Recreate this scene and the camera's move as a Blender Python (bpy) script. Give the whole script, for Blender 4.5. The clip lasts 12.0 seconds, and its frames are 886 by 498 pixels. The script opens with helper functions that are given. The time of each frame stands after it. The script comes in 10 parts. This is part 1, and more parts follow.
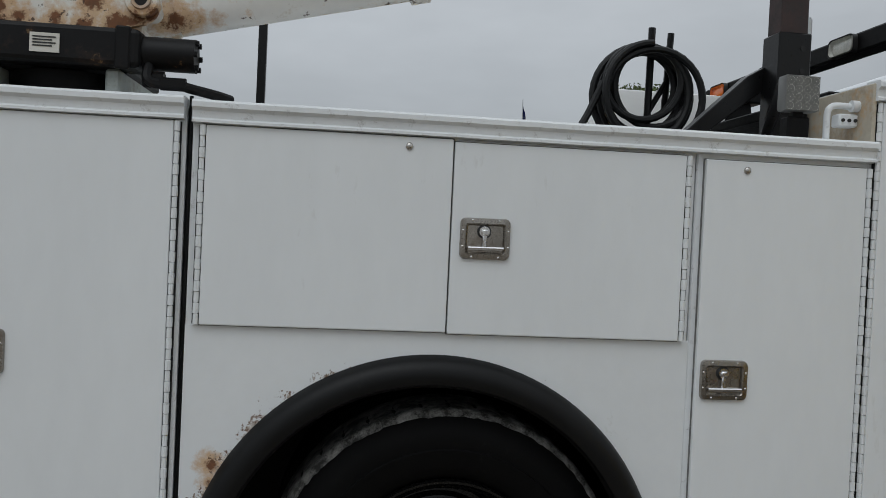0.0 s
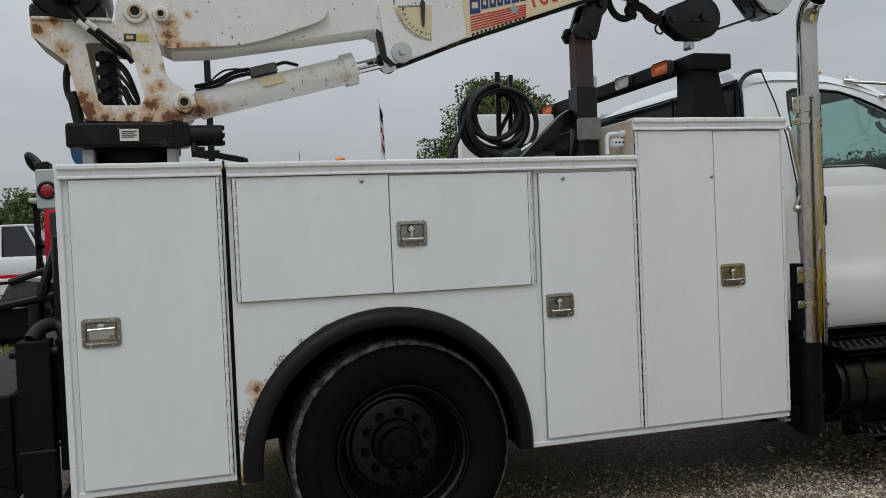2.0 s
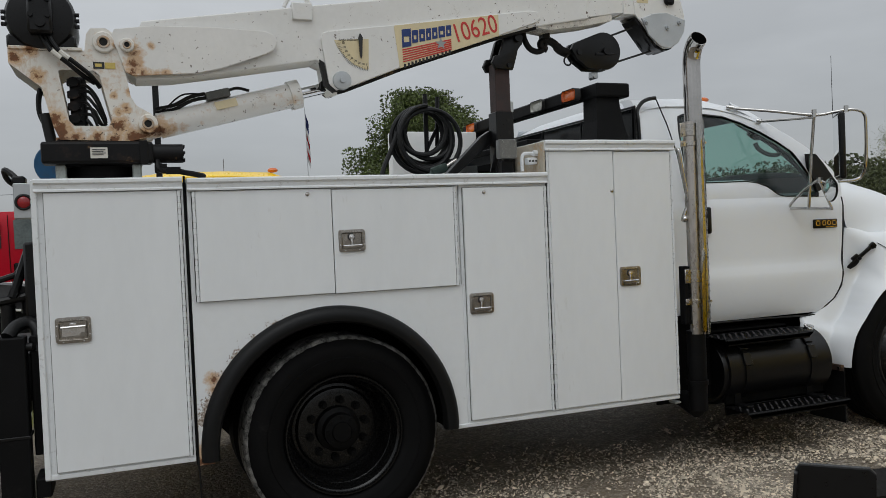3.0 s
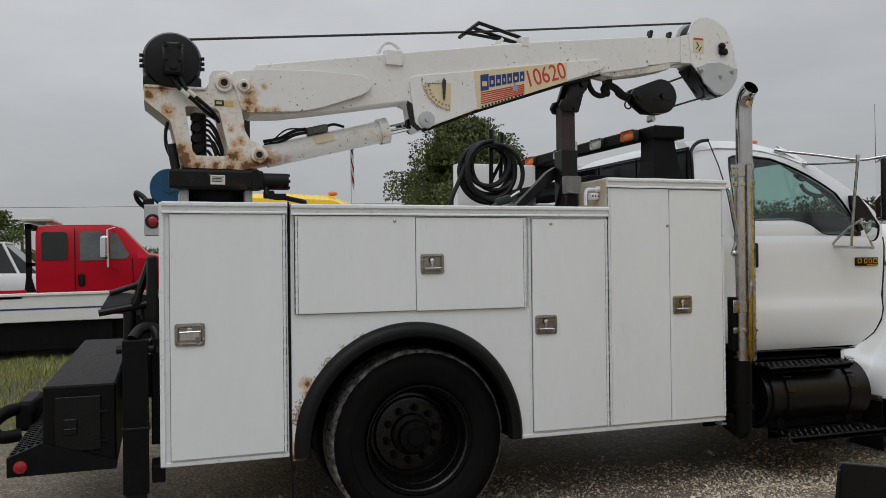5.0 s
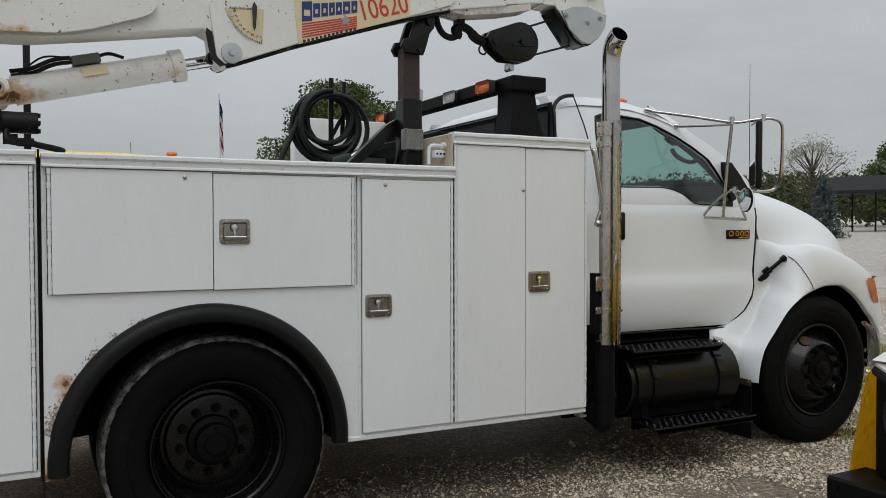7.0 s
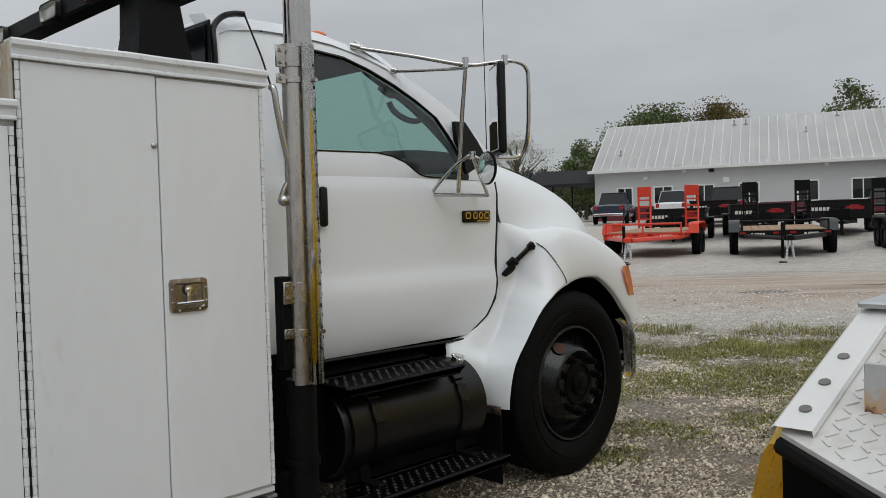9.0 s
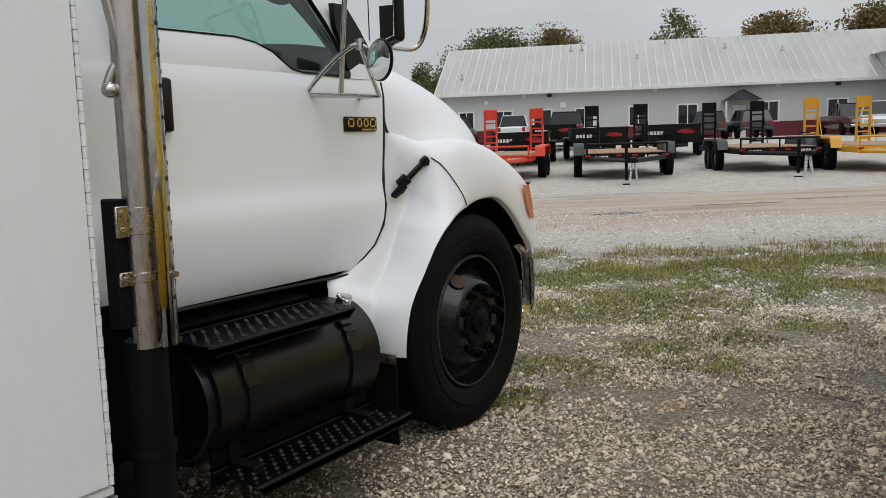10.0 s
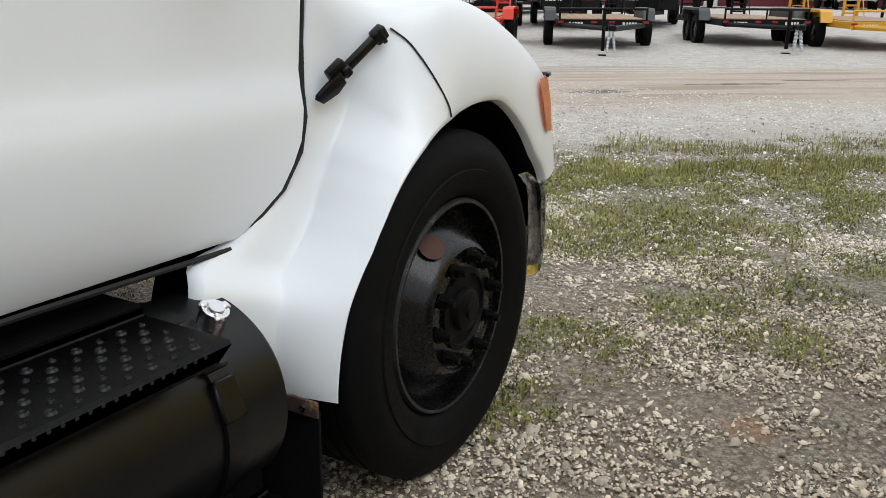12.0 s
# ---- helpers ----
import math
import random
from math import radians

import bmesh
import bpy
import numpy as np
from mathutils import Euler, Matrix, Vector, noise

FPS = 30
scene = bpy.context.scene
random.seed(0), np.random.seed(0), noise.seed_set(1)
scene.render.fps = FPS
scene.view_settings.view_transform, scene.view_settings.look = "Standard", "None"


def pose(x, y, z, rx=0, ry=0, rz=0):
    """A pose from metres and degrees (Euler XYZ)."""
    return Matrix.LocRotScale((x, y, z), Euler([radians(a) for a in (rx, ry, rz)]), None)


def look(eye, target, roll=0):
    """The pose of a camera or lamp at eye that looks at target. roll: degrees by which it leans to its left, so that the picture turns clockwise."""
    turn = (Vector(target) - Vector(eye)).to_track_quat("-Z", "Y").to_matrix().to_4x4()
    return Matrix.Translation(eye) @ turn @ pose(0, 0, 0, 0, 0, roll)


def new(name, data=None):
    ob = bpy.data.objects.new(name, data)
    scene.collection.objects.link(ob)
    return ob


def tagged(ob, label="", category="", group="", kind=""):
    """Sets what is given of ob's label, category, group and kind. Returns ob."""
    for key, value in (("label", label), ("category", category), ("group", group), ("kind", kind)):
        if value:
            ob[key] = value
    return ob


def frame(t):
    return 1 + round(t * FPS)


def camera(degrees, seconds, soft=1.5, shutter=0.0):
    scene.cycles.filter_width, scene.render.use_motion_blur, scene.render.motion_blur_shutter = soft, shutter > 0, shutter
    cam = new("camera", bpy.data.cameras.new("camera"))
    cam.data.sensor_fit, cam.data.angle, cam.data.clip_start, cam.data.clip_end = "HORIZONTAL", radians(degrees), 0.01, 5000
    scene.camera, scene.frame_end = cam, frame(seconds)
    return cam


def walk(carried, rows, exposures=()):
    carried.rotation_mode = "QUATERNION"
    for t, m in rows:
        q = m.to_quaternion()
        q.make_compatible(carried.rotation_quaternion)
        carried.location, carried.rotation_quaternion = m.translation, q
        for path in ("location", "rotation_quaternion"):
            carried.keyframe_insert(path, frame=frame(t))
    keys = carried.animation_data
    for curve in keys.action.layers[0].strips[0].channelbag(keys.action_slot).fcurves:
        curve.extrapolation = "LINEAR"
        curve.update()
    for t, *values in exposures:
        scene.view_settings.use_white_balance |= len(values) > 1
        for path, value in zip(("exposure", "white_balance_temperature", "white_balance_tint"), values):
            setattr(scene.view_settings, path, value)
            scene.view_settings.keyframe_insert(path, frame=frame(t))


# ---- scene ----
cam = camera(56.3, 12.0, 0.2)
PATH = [
    (0, (0.246, -2.069, 1.405), (0.477, -0.083, 1.362), 2.1),
    (0.5, (0.152, -2.396, 1.415), (0.457, -0.42, 1.442), 0.8),
    (1, (-0.026, -2.678, 1.432), (0.467, -0.74, 1.484), -0.9),
    (1.5, (-0.11, -3.032, 1.416), (0.442, -1.11, 1.407), -2.6),
    (2, (-0.23, -3.319, 1.422), (0.322, -1.398, 1.361), -3.0),
    (2.5, (-0.387, -3.532, 1.42), (0.335, -1.669, 1.334), -3.2),
    (3, (-0.418, -3.763, 1.428), (0.308, -1.9, 1.376), -3.0),
    (3.2, (-0.428, -3.821, 1.431), (0.306, -1.961, 1.415), -2.6),
    (4.8, (-0.762, -4.096, 1.442), (-0.083, -2.215, 1.467), -1.3),
    (5, (-0.757, -4.083, 1.445), (-0.103, -2.193, 1.454), -1.2),
    (5.5, (-0.632, -4.011, 1.44), (0.035, -2.126, 1.425), -1.3),
    (6, (-0.437, -3.917, 1.457), (0.198, -2.02, 1.435), -0.5),
    (6.5, (-0.326, -3.745, 1.415), (0.399, -1.882, 1.371), -0.3),
    (7, (-0.207, -3.491, 1.416), (0.701, -1.71, 1.353), -0.6),
    (7.2, (-0.142, -3.374, 1.429), (0.888, -1.662, 1.345), -0.9),
    (8.8, (0.689, -2.466, 1.365), (2.113, -1.064, 1.289), -2.7),
    (9, (0.818, -2.364, 1.334), (2.254, -0.974, 1.254), -2.0),
    (9.5, (1.048, -2.117, 1.305), (2.497, -0.75, 1.129), -2.4),
    (10, (1.221, -1.765, 1.271), (2.88, -0.68, 1.0), -1.9),
    (10.5, (1.5, -1.529, 1.243), (3.233, -0.604, 0.866), -1.2),
    (11, (1.802, -1.327, 1.271), (3.552, -0.479, 0.803), -1.0),
    (11.5, (2.108, -1.071, 1.294), (3.843, -0.206, 0.802), 0.4),
    (12, (2.464, -0.925, 1.262), (4.118, 0.03, 0.67), 0.4),
]
walk(cam, [(t, look(eye, target, roll)) for t, eye, target, roll in PATH], [
    (0, -0.14, 6110, 7), (0.8, -0.22, 6170, 6), (1.5, -0.02, 6200, 7), (2.5, 0.06, 6220, 8), (3.0, -0.02, 6250, 8), (5.5, 0.02, 6390, 10), (7, 0.08, 6310, 8),
    (9, 0.05, 6280, 8), (10, 0.28, 6350, 9), (11, 0.62, 6290, 9), (12, 0.58, 6180, 8)])

# ---- sky and sun ----
sky_world = bpy.data.worlds.new("overcast_sky")
scene.world = sky_world
sky_world.use_nodes = True
wn, wl = sky_world.node_tree.nodes, sky_world.node_tree.links
wn.clear()
w_out = wn.new("ShaderNodeOutputWorld")
w_bg = wn.new("ShaderNodeBackground")
w_sky = wn.new("ShaderNodeTexSky")
w_sky.sky_type = "NISHITA"
w_sky.sun_disc = False
w_sky.sun_elevation, w_sky.sun_rotation = radians(52), radians(200)
w_dim = wn.new("ShaderNodeVectorMath")
w_dim.operation = "SCALE"
w_dim.inputs["Scale"].default_value = 0.006
w_co = wn.new("ShaderNodeTexCoord")
w_sep = wn.new("ShaderNodeSeparateXYZ")
w_grad = wn.new("ShaderNodeMapRange")
w_grad.inputs["From Min"].default_value, w_grad.inputs["From Max"].default_value = 0.0, 1.0
w_grad.inputs["To Min"].default_value, w_grad.inputs["To Max"].default_value = 0.36, 1.0
w_map = wn.new("ShaderNodeMapping")
w_map.inputs["Scale"].default_value = (1.0, 1.0, 3.2)
w_noise = wn.new("ShaderNodeTexNoise")
w_noise.inputs["Scale"].default_value = 2.3
w_noise.inputs["Detail"].default_value = 5.0
w_noise.inputs["Roughness"].default_value = 0.55
w_cloud = wn.new("ShaderNodeMapRange")
w_cloud.inputs["From Min"].default_value, w_cloud.inputs["From Max"].default_value = 0.3, 0.72
w_cloud.inputs["To Min"].default_value, w_cloud.inputs["To Max"].default_value = 0.87, 1.1
w_mul = wn.new("ShaderNodeMath")
w_mul.operation = "MULTIPLY"
w_tint = wn.new("ShaderNodeVectorMath")
w_tint.operation = "SCALE"
w_tint.inputs[0].default_value = (0.985, 0.99, 1.0)
w_add = wn.new("ShaderNodeVectorMath")
w_add.operation = "ADD"
wl.new(w_co.outputs["Generated"], w_sep.inputs[0])
wl.new(w_sep.outputs["Z"], w_grad.inputs["Value"])
wl.new(w_co.outputs["Generated"], w_map.inputs["Vector"])
wl.new(w_map.outputs["Vector"], w_noise.inputs["Vector"])
wl.new(w_noise.outputs["Fac"], w_cloud.inputs["Value"])
wl.new(w_grad.outputs["Result"], w_mul.inputs[0])
wl.new(w_cloud.outputs["Result"], w_mul.inputs[1])
wl.new(w_mul.outputs[0], w_tint.inputs["Scale"])
wl.new(w_sky.outputs["Color"], w_dim.inputs[0])
wl.new(w_tint.outputs[0], w_add.inputs[0])
wl.new(w_dim.outputs[0], w_add.inputs[1])
wl.new(w_add.outputs[0], w_bg.inputs["Color"])
w_bg.inputs["Strength"].default_value = 1.0
wl.new(w_bg.outputs[0], w_out.inputs["Surface"])

sun_data = bpy.data.lights.new("sun", "SUN")
sun_data.energy, sun_data.angle, sun_data.color = 0.6, radians(40), (1.0, 0.98, 0.95)
sun = new("sun", sun_data)
sun.matrix_world = look((-4, -9, 14), (0, 0, 0))

# ---- mesh helpers ----
RAKE = 0.010
TRUCK = Matrix.Translation((0, 0, RAKE)) @ Matrix.Rotation(math.atan(RAKE), 4, "Y")


def part(name, bm, material, parent=None, label="", smooth=False, loc=None, rot=None):
    """One mesh object, under a thing or a part."""
    me = bpy.data.meshes.new(name)
    bmesh.ops.recalc_face_normals(bm, faces=bm.faces[:])
    if smooth:
        for f in bm.faces:
            f.smooth = True
        for e in bm.edges:
            if len(e.link_faces) == 2 and e.calc_face_angle(0) > 0.7:
                e.smooth = False
    bm.to_mesh(me)
    bm.free()
    me.materials.append(material)
    ob = new(name, me)
    if parent is not None:
        ob.parent = parent
    if loc:
        ob.location = loc
    if rot:
        ob.rotation_euler = [radians(a) for a in rot]
    if label:
        ob["label"] = label
    return ob


def thing(name, label, category, group="", m=None, kind=""):
    ob = new(name)
    ob.empty_display_size = 0.1
    if m is not None:
        ob.matrix_world = m
    return tagged(ob, label, category, group, kind)


def alone(name, bm, material, label, category, group="", kind="", smooth=False):
    return tagged(part(name, bm, material, None, "", smooth), label, category, group, kind)


def B():
    return bmesh.new()


def box(bm, x0, x1, y0, y1, z0, z1, bev=0.0, m=None, seg=1):
    mt = Matrix.Translation(((x0 + x1) / 2, (y0 + y1) / 2, (z0 + z1) / 2)) @ Matrix.Diagonal((abs(x1 - x0), abs(y1 - y0), abs(z1 - z0), 1))
    if m is not None:
        mt = m @ mt
    vs = bmesh.ops.create_cube(bm, size=1, matrix=mt)["verts"]
    if bev:
        es = list({e for v in vs for e in v.link_edges})
        bmesh.ops.bevel(bm, geom=es, offset=bev, segments=seg, affect="EDGES", profile=0.5)
    return bm


def cyl(bm, a, b, r, seg=16, r2=None, caps=True):
    a, b = Vector(a), Vector(b)
    d = b - a
    q = d.to_track_quat("Z", "Y").to_matrix().to_4x4()
    bmesh.ops.create_cone(bm, cap_ends=caps, segments=seg, radius1=r, radius2=r if r2 is None else r2, depth=d.length,
                          matrix=Matrix.Translation((a + b) / 2) @ q)
    return bm


def ball(bm, c, r, seg=12, flat=(1, 1, 1)):
    bmesh.ops.create_uvsphere(bm, u_segments=seg, v_segments=max(6, seg // 2), radius=r, matrix=Matrix.Translation(c) @ Matrix.Diagonal((*flat, 1)))
    return bm


def sweep(bm, pts, r, seg=8, closed=False):
    """A round bar or hose along points."""
    pts = [Vector(p) for p in pts]
    n = len(pts)
    rings, up = [], Vector((0.13, 0.21, 0.97)).normalized()
    for i, p in enumerate(pts):
        t = (pts[(i + 1) % n] - pts[i - 1]) if closed or 0 < i < n - 1 else (pts[1] - pts[0] if i == 0 else pts[-1] - pts[-2])
        t.normalize()
        s = t.cross(up)
        if s.length < 0.05:
            s = t.cross(Vector((1, 0.1, 0)))
        s.normalize()
        u = s.cross(t)
        up = u
        rr = r[i] if isinstance(r, (list, tuple)) else r
        rings.append([bm.verts.new(p + rr * (math.cos(2 * math.pi * k / seg) * s + math.sin(2 * math.pi * k / seg) * u)) for k in range(seg)])
    for i in range(n if closed else n - 1):
        a, b = rings[i], rings[(i + 1) % n]
        for k in range(seg):
            bm.faces.new((a[k], a[(k + 1) % seg], b[(k + 1) % seg], b[k]))
    if not closed:
        bm.faces.new(rings[0])
        bm.faces.new(rings[-1][::-1])
    return bm


def curve(pts, steps=6):
    """A smooth line through points."""
    pts = [Vector(p) for p in pts]
    out = []
    for i in range(len(pts) - 1):
        p0, p1, p2, p3 = pts[max(i - 1, 0)], pts[i], pts[i + 1], pts[min(i + 2, len(pts) - 1)]
        for k in range(steps):
            t = k / steps
            out.append(0.5 * (2 * p1 + (p2 - p0) * t + (2 * p0 - 5 * p1 + 4 * p2 - p3) * t * t + (3 * p1 - p0 - 3 * p2 + p3) * t ** 3))
    return out + [pts[-1]]


def lathe(bm, prof, c, seg=48, a0=0.0, a1=360.0, axis="y"):
    """Turns a profile of (radius, place along the axis) about an axis through c."""
    full = abs(a1 - a0) >= 360
    n = seg if full else seg + 1
    rings = []
    for i in range(n):
        a = radians(a0 + (a1 - a0) * i / seg)
        ring = []
        for r, h in prof:
            p = {"y": (r * math.cos(a), h, r * math.sin(a)), "x": (h, r * math.cos(a), r * math.sin(a)), "z": (r * math.cos(a), r * math.sin(a), h)}[axis]
            ring.append(bm.verts.new(Vector(c) + Vector(p)))
        rings.append(ring)
    for i in range(seg):
        a, b = rings[i], rings[(i + 1) % n]
        for k in range(len(prof) - 1):
            bm.faces.new((a[k], a[k + 1], b[k + 1], b[k]))
    bmesh.ops.remove_doubles(bm, verts=bm.verts[:], dist=1e-5)
    return bm


def plate(bm, outer, y0, y1, holes=(), bev=0.0):
    """A flat plate with outline (x, z), from y0 to y1, with holes through it."""
    edges = []
    for loop in (outer, *holes):
        vs = [bm.verts.new((x, y0, z)) for x, z in loop]
        edges += [bm.edges.new((vs[i], vs[(i + 1) % len(vs)])) for i in range(len(vs))]
    if holes:
        fs = [f for f in bmesh.ops.triangle_fill(bm, edges=edges, use_beauty=True)["geom"] if isinstance(f, bmesh.types.BMFace)]
    else:
        fs = [bm.faces.new([e.verts[0] for e in edges])]
    rim = [e for e in edges]
    ex = bmesh.ops.extrude_face_region(bm, geom=fs)["geom"]
    bmesh.ops.translate(bm, verts=[g for g in ex if isinstance(g, bmesh.types.BMVert)], vec=(0, y1 - y0, 0))
    if bev:
        tops = [e for e in rim if e.is_valid]
        bmesh.ops.bevel(bm, geom=tops, offset=bev, segments=2, affect="EDGES", profile=0.5)
    return bm


def grid(bm, rows, close=False):
    """A skin over rows of points."""
    vs = [[bm.verts.new(p) for p in row] for row in rows]
    for i in range(len(vs) - 1):
        a, b = vs[i], vs[i + 1]
        m = len(a)
        for k in range(m if close else m - 1):
            bm.faces.new((a[k], a[(k + 1) % m], b[(k + 1) % m], b[k]))
    return bm


def letters(bm, text, size, at, slant=0.0, depth=0.002, width=None, rise=0.0):
    """Built-in letters on a wall that faces -y, from the point at, in a line that rises."""
    cu = bpy.data.curves.new("letters", "FONT")
    cu.body, cu.size, cu.extrude, cu.shear = text, size, depth, slant
    ob = bpy.data.objects.new("letters", cu)
    scene.collection.objects.link(ob)
    bpy.context.view_layer.update()
    me = bpy.data.meshes.new_from_object(ob.evaluated_get(bpy.context.evaluated_depsgraph_get()))
    bpy.data.objects.remove(ob)
    xs = [v.co.x for v in me.vertices]
    k = width / (max(xs) - min(xs)) if width else 1
    me.transform(Matrix.Translation(at) @ Matrix.Rotation(-rise, 4, "Y") @ Matrix.Rotation(radians(90), 4, "X") @ Matrix.Diagonal((k, 1, 1, 1)))
    bm.from_mesh(me)
    bpy.data.meshes.remove(me)
    return bm


def soften(ob, levels=1):
    mod = ob.modifiers.new("soft", "SUBSURF")
    mod.levels = mod.render_levels = levels
    return ob


# ---- materials ----
def surface(name, color, rough=0.5, metal=0.0, var=0.12, scale=5.0, stretch=(1, 1, 1), bump=0.0, bump_scale=80.0, rough_var=0.12,
            dirt=None, dirt_amount=0.0, dirt_scale=3.0, rust=(), rust_amount=0.0, coat=0.0, spec=0.5, island=0.0, piece=0.0, specks=0.0):
    """Paint, metal, rubber or plastic with grain, blotches, dirt and rust. rust: spots (x, y, z, radius) where rust has broken out."""
    m = bpy.data.materials.new(name)
    m.use_nodes = True
    n, l = m.node_tree.nodes, m.node_tree.links
    bs = n["Principled BSDF"]
    bs.inputs["Metallic"].default_value = metal
    bs.inputs["Specular IOR Level"].default_value = spec
    bs.inputs["Coat Weight"].default_value = coat
    bs.inputs["Coat Roughness"].default_value = 0.12
    tc = n.new("ShaderNodeTexCoord")
    mp = n.new("ShaderNodeMapping")
    mp.inputs["Scale"].default_value = stretch
    l.new(tc.outputs["Object"], mp.inputs["Vector"])

    def noise_at(s, detail=4.0, r=0.55, raw=False):
        t = n.new("ShaderNodeTexNoise")
        t.inputs["Scale"].default_value, t.inputs["Detail"].default_value, t.inputs["Roughness"].default_value = s, detail, r
        l.new((tc.outputs["Object"] if raw else mp.outputs["Vector"]), t.inputs["Vector"])
        return t.outputs["Fac"]

    def remap(v, a, b, c, d):
        r = n.new("ShaderNodeMapRange")
        for key, val in zip(("From Min", "From Max", "To Min", "To Max"), (a, b, c, d)):
            r.inputs[key].default_value = val
        l.new(v, r.inputs["Value"])
        return r.outputs["Result"]

    def op(kind, a, b):
        t = n.new("ShaderNodeMath")
        t.operation = kind
        for i, v in enumerate((a, b)):
            if isinstance(v, (int, float)):
                t.inputs[i].default_value = v
            else:
                l.new(v, t.inputs[i])
        return t.outputs[0]

    def mix(f, a, b):
        t = n.new("ShaderNodeMix")
        t.data_type = "RGBA"
        for key, v in ((0, f), (6, a), (7, b)):
            if isinstance(v, (int, float)):
                t.inputs[key].default_value = v
            elif isinstance(v, tuple):
                t.inputs[key].default_value = (*v[:3], 1)
            else:
                l.new(v, t.inputs[key])
        return t.outputs[2]

    big, fine = noise_at(scale), noise_at(scale * 14, 3.0)
    shade = op("ADD", remap(big, 0.3, 0.7, 1 - var, 1 + var * 0.6), remap(fine, 0.3, 0.7, -var * 0.4, var * 0.4))
    if island or piece:
        src = n.new("ShaderNodeNewGeometry").outputs["Random Per Island"] if island else n.new("ShaderNodeObjectInfo").outputs["Random"]
        shade = op("MULTIPLY", shade, remap(src, 0, 1, 1 - (island or piece), 1 + (island or piece)))
    sc = n.new("ShaderNodeVectorMath")
    sc.operation = "SCALE"
    sc.inputs[0].default_value = color
    l.new(shade, sc.inputs["Scale"])
    col = sc.outputs[0]
    ro = remap(fine, 0.3, 0.7, max(0.02, rough - rough_var / 2), min(1, rough + rough_var / 2))
    if dirt:
        f = remap(op("ADD", noise_at(dirt_scale, 6.0, 0.65), op("MULTIPLY", noise_at(dirt_scale * 11, 4.0), 0.35)), 0.86 - 0.5 * dirt_amount, 1.02 - 0.3 * dirt_amount, 0, min(1, 0.35 + dirt_amount))
        col = mix(f, col, dirt)
        ro = op("ADD", ro, op("MULTIPLY", f, 0.2))
    if rust or rust_amount:
        near = None
        for x, y, z, r in rust:
            dv = n.new("ShaderNodeVectorMath")
            dv.operation = "DISTANCE"
            l.new(tc.outputs["Object"], dv.inputs[0])
            dv.inputs[1].default_value = (x, y, z)
            v = remap(dv.outputs["Value"], 0, r, 0.46, 0.0)
            near = v if near is None else op("MAXIMUM", near, v)
        field = op("ADD", op("MULTIPLY", noise_at(9, 6.0, 0.7, True), 0.6), op("MULTIPLY", noise_at(47, 5.0, 0.7, True), 0.5))
        if near is not None:
            field = op("ADD", field, near)
        f = remap(field, 0.84 - rust_amount, 0.92 - rust_amount, 0, 0.92)
        stain = remap(field, 0.62 - rust_amount, 0.80 - rust_amount, 0, 0.8)
        rc = mix(noise_at(60, 4.0, 0.6, True), (0.03, 0.011, 0.007), (0.24, 0.08, 0.022))
        col = mix(stain, col, mix(noise_at(23, 5.0, 0.7, True), (0.66, 0.46, 0.22), (0.42, 0.18, 0.05)))
        col = mix(f, col, rc)
        ro = mix(f, ro, (0.85, 0.85, 0.85))
        mm = op("MULTIPLY", op("SUBTRACT", 1, f), metal)
        l.new(mm, bs.inputs["Metallic"])
    if specks:
        f = remap(op("ADD", noise_at(48, 3.0, 0.6, True), op("MULTIPLY", noise_at(5, 3.0, 0.6, True), 0.4)), 0.94 - specks, 0.975 - specks, 0, 0.9)
        col = mix(f, col, (0.06, 0.028, 0.015))
    l.new(col, bs.inputs["Base Color"])
    l.new(ro, bs.inputs["Roughness"])
    if bump:
        bp = n.new("ShaderNodeBump")
        bp.inputs["Strength"].default_value = bump
        bp.inputs["Distance"].default_value = 0.004
        l.new(noise_at(bump_scale, 5.0, 0.6), bp.inputs["Height"])
        l.new(bp.outputs[0], bs.inputs["Normal"])
    return m


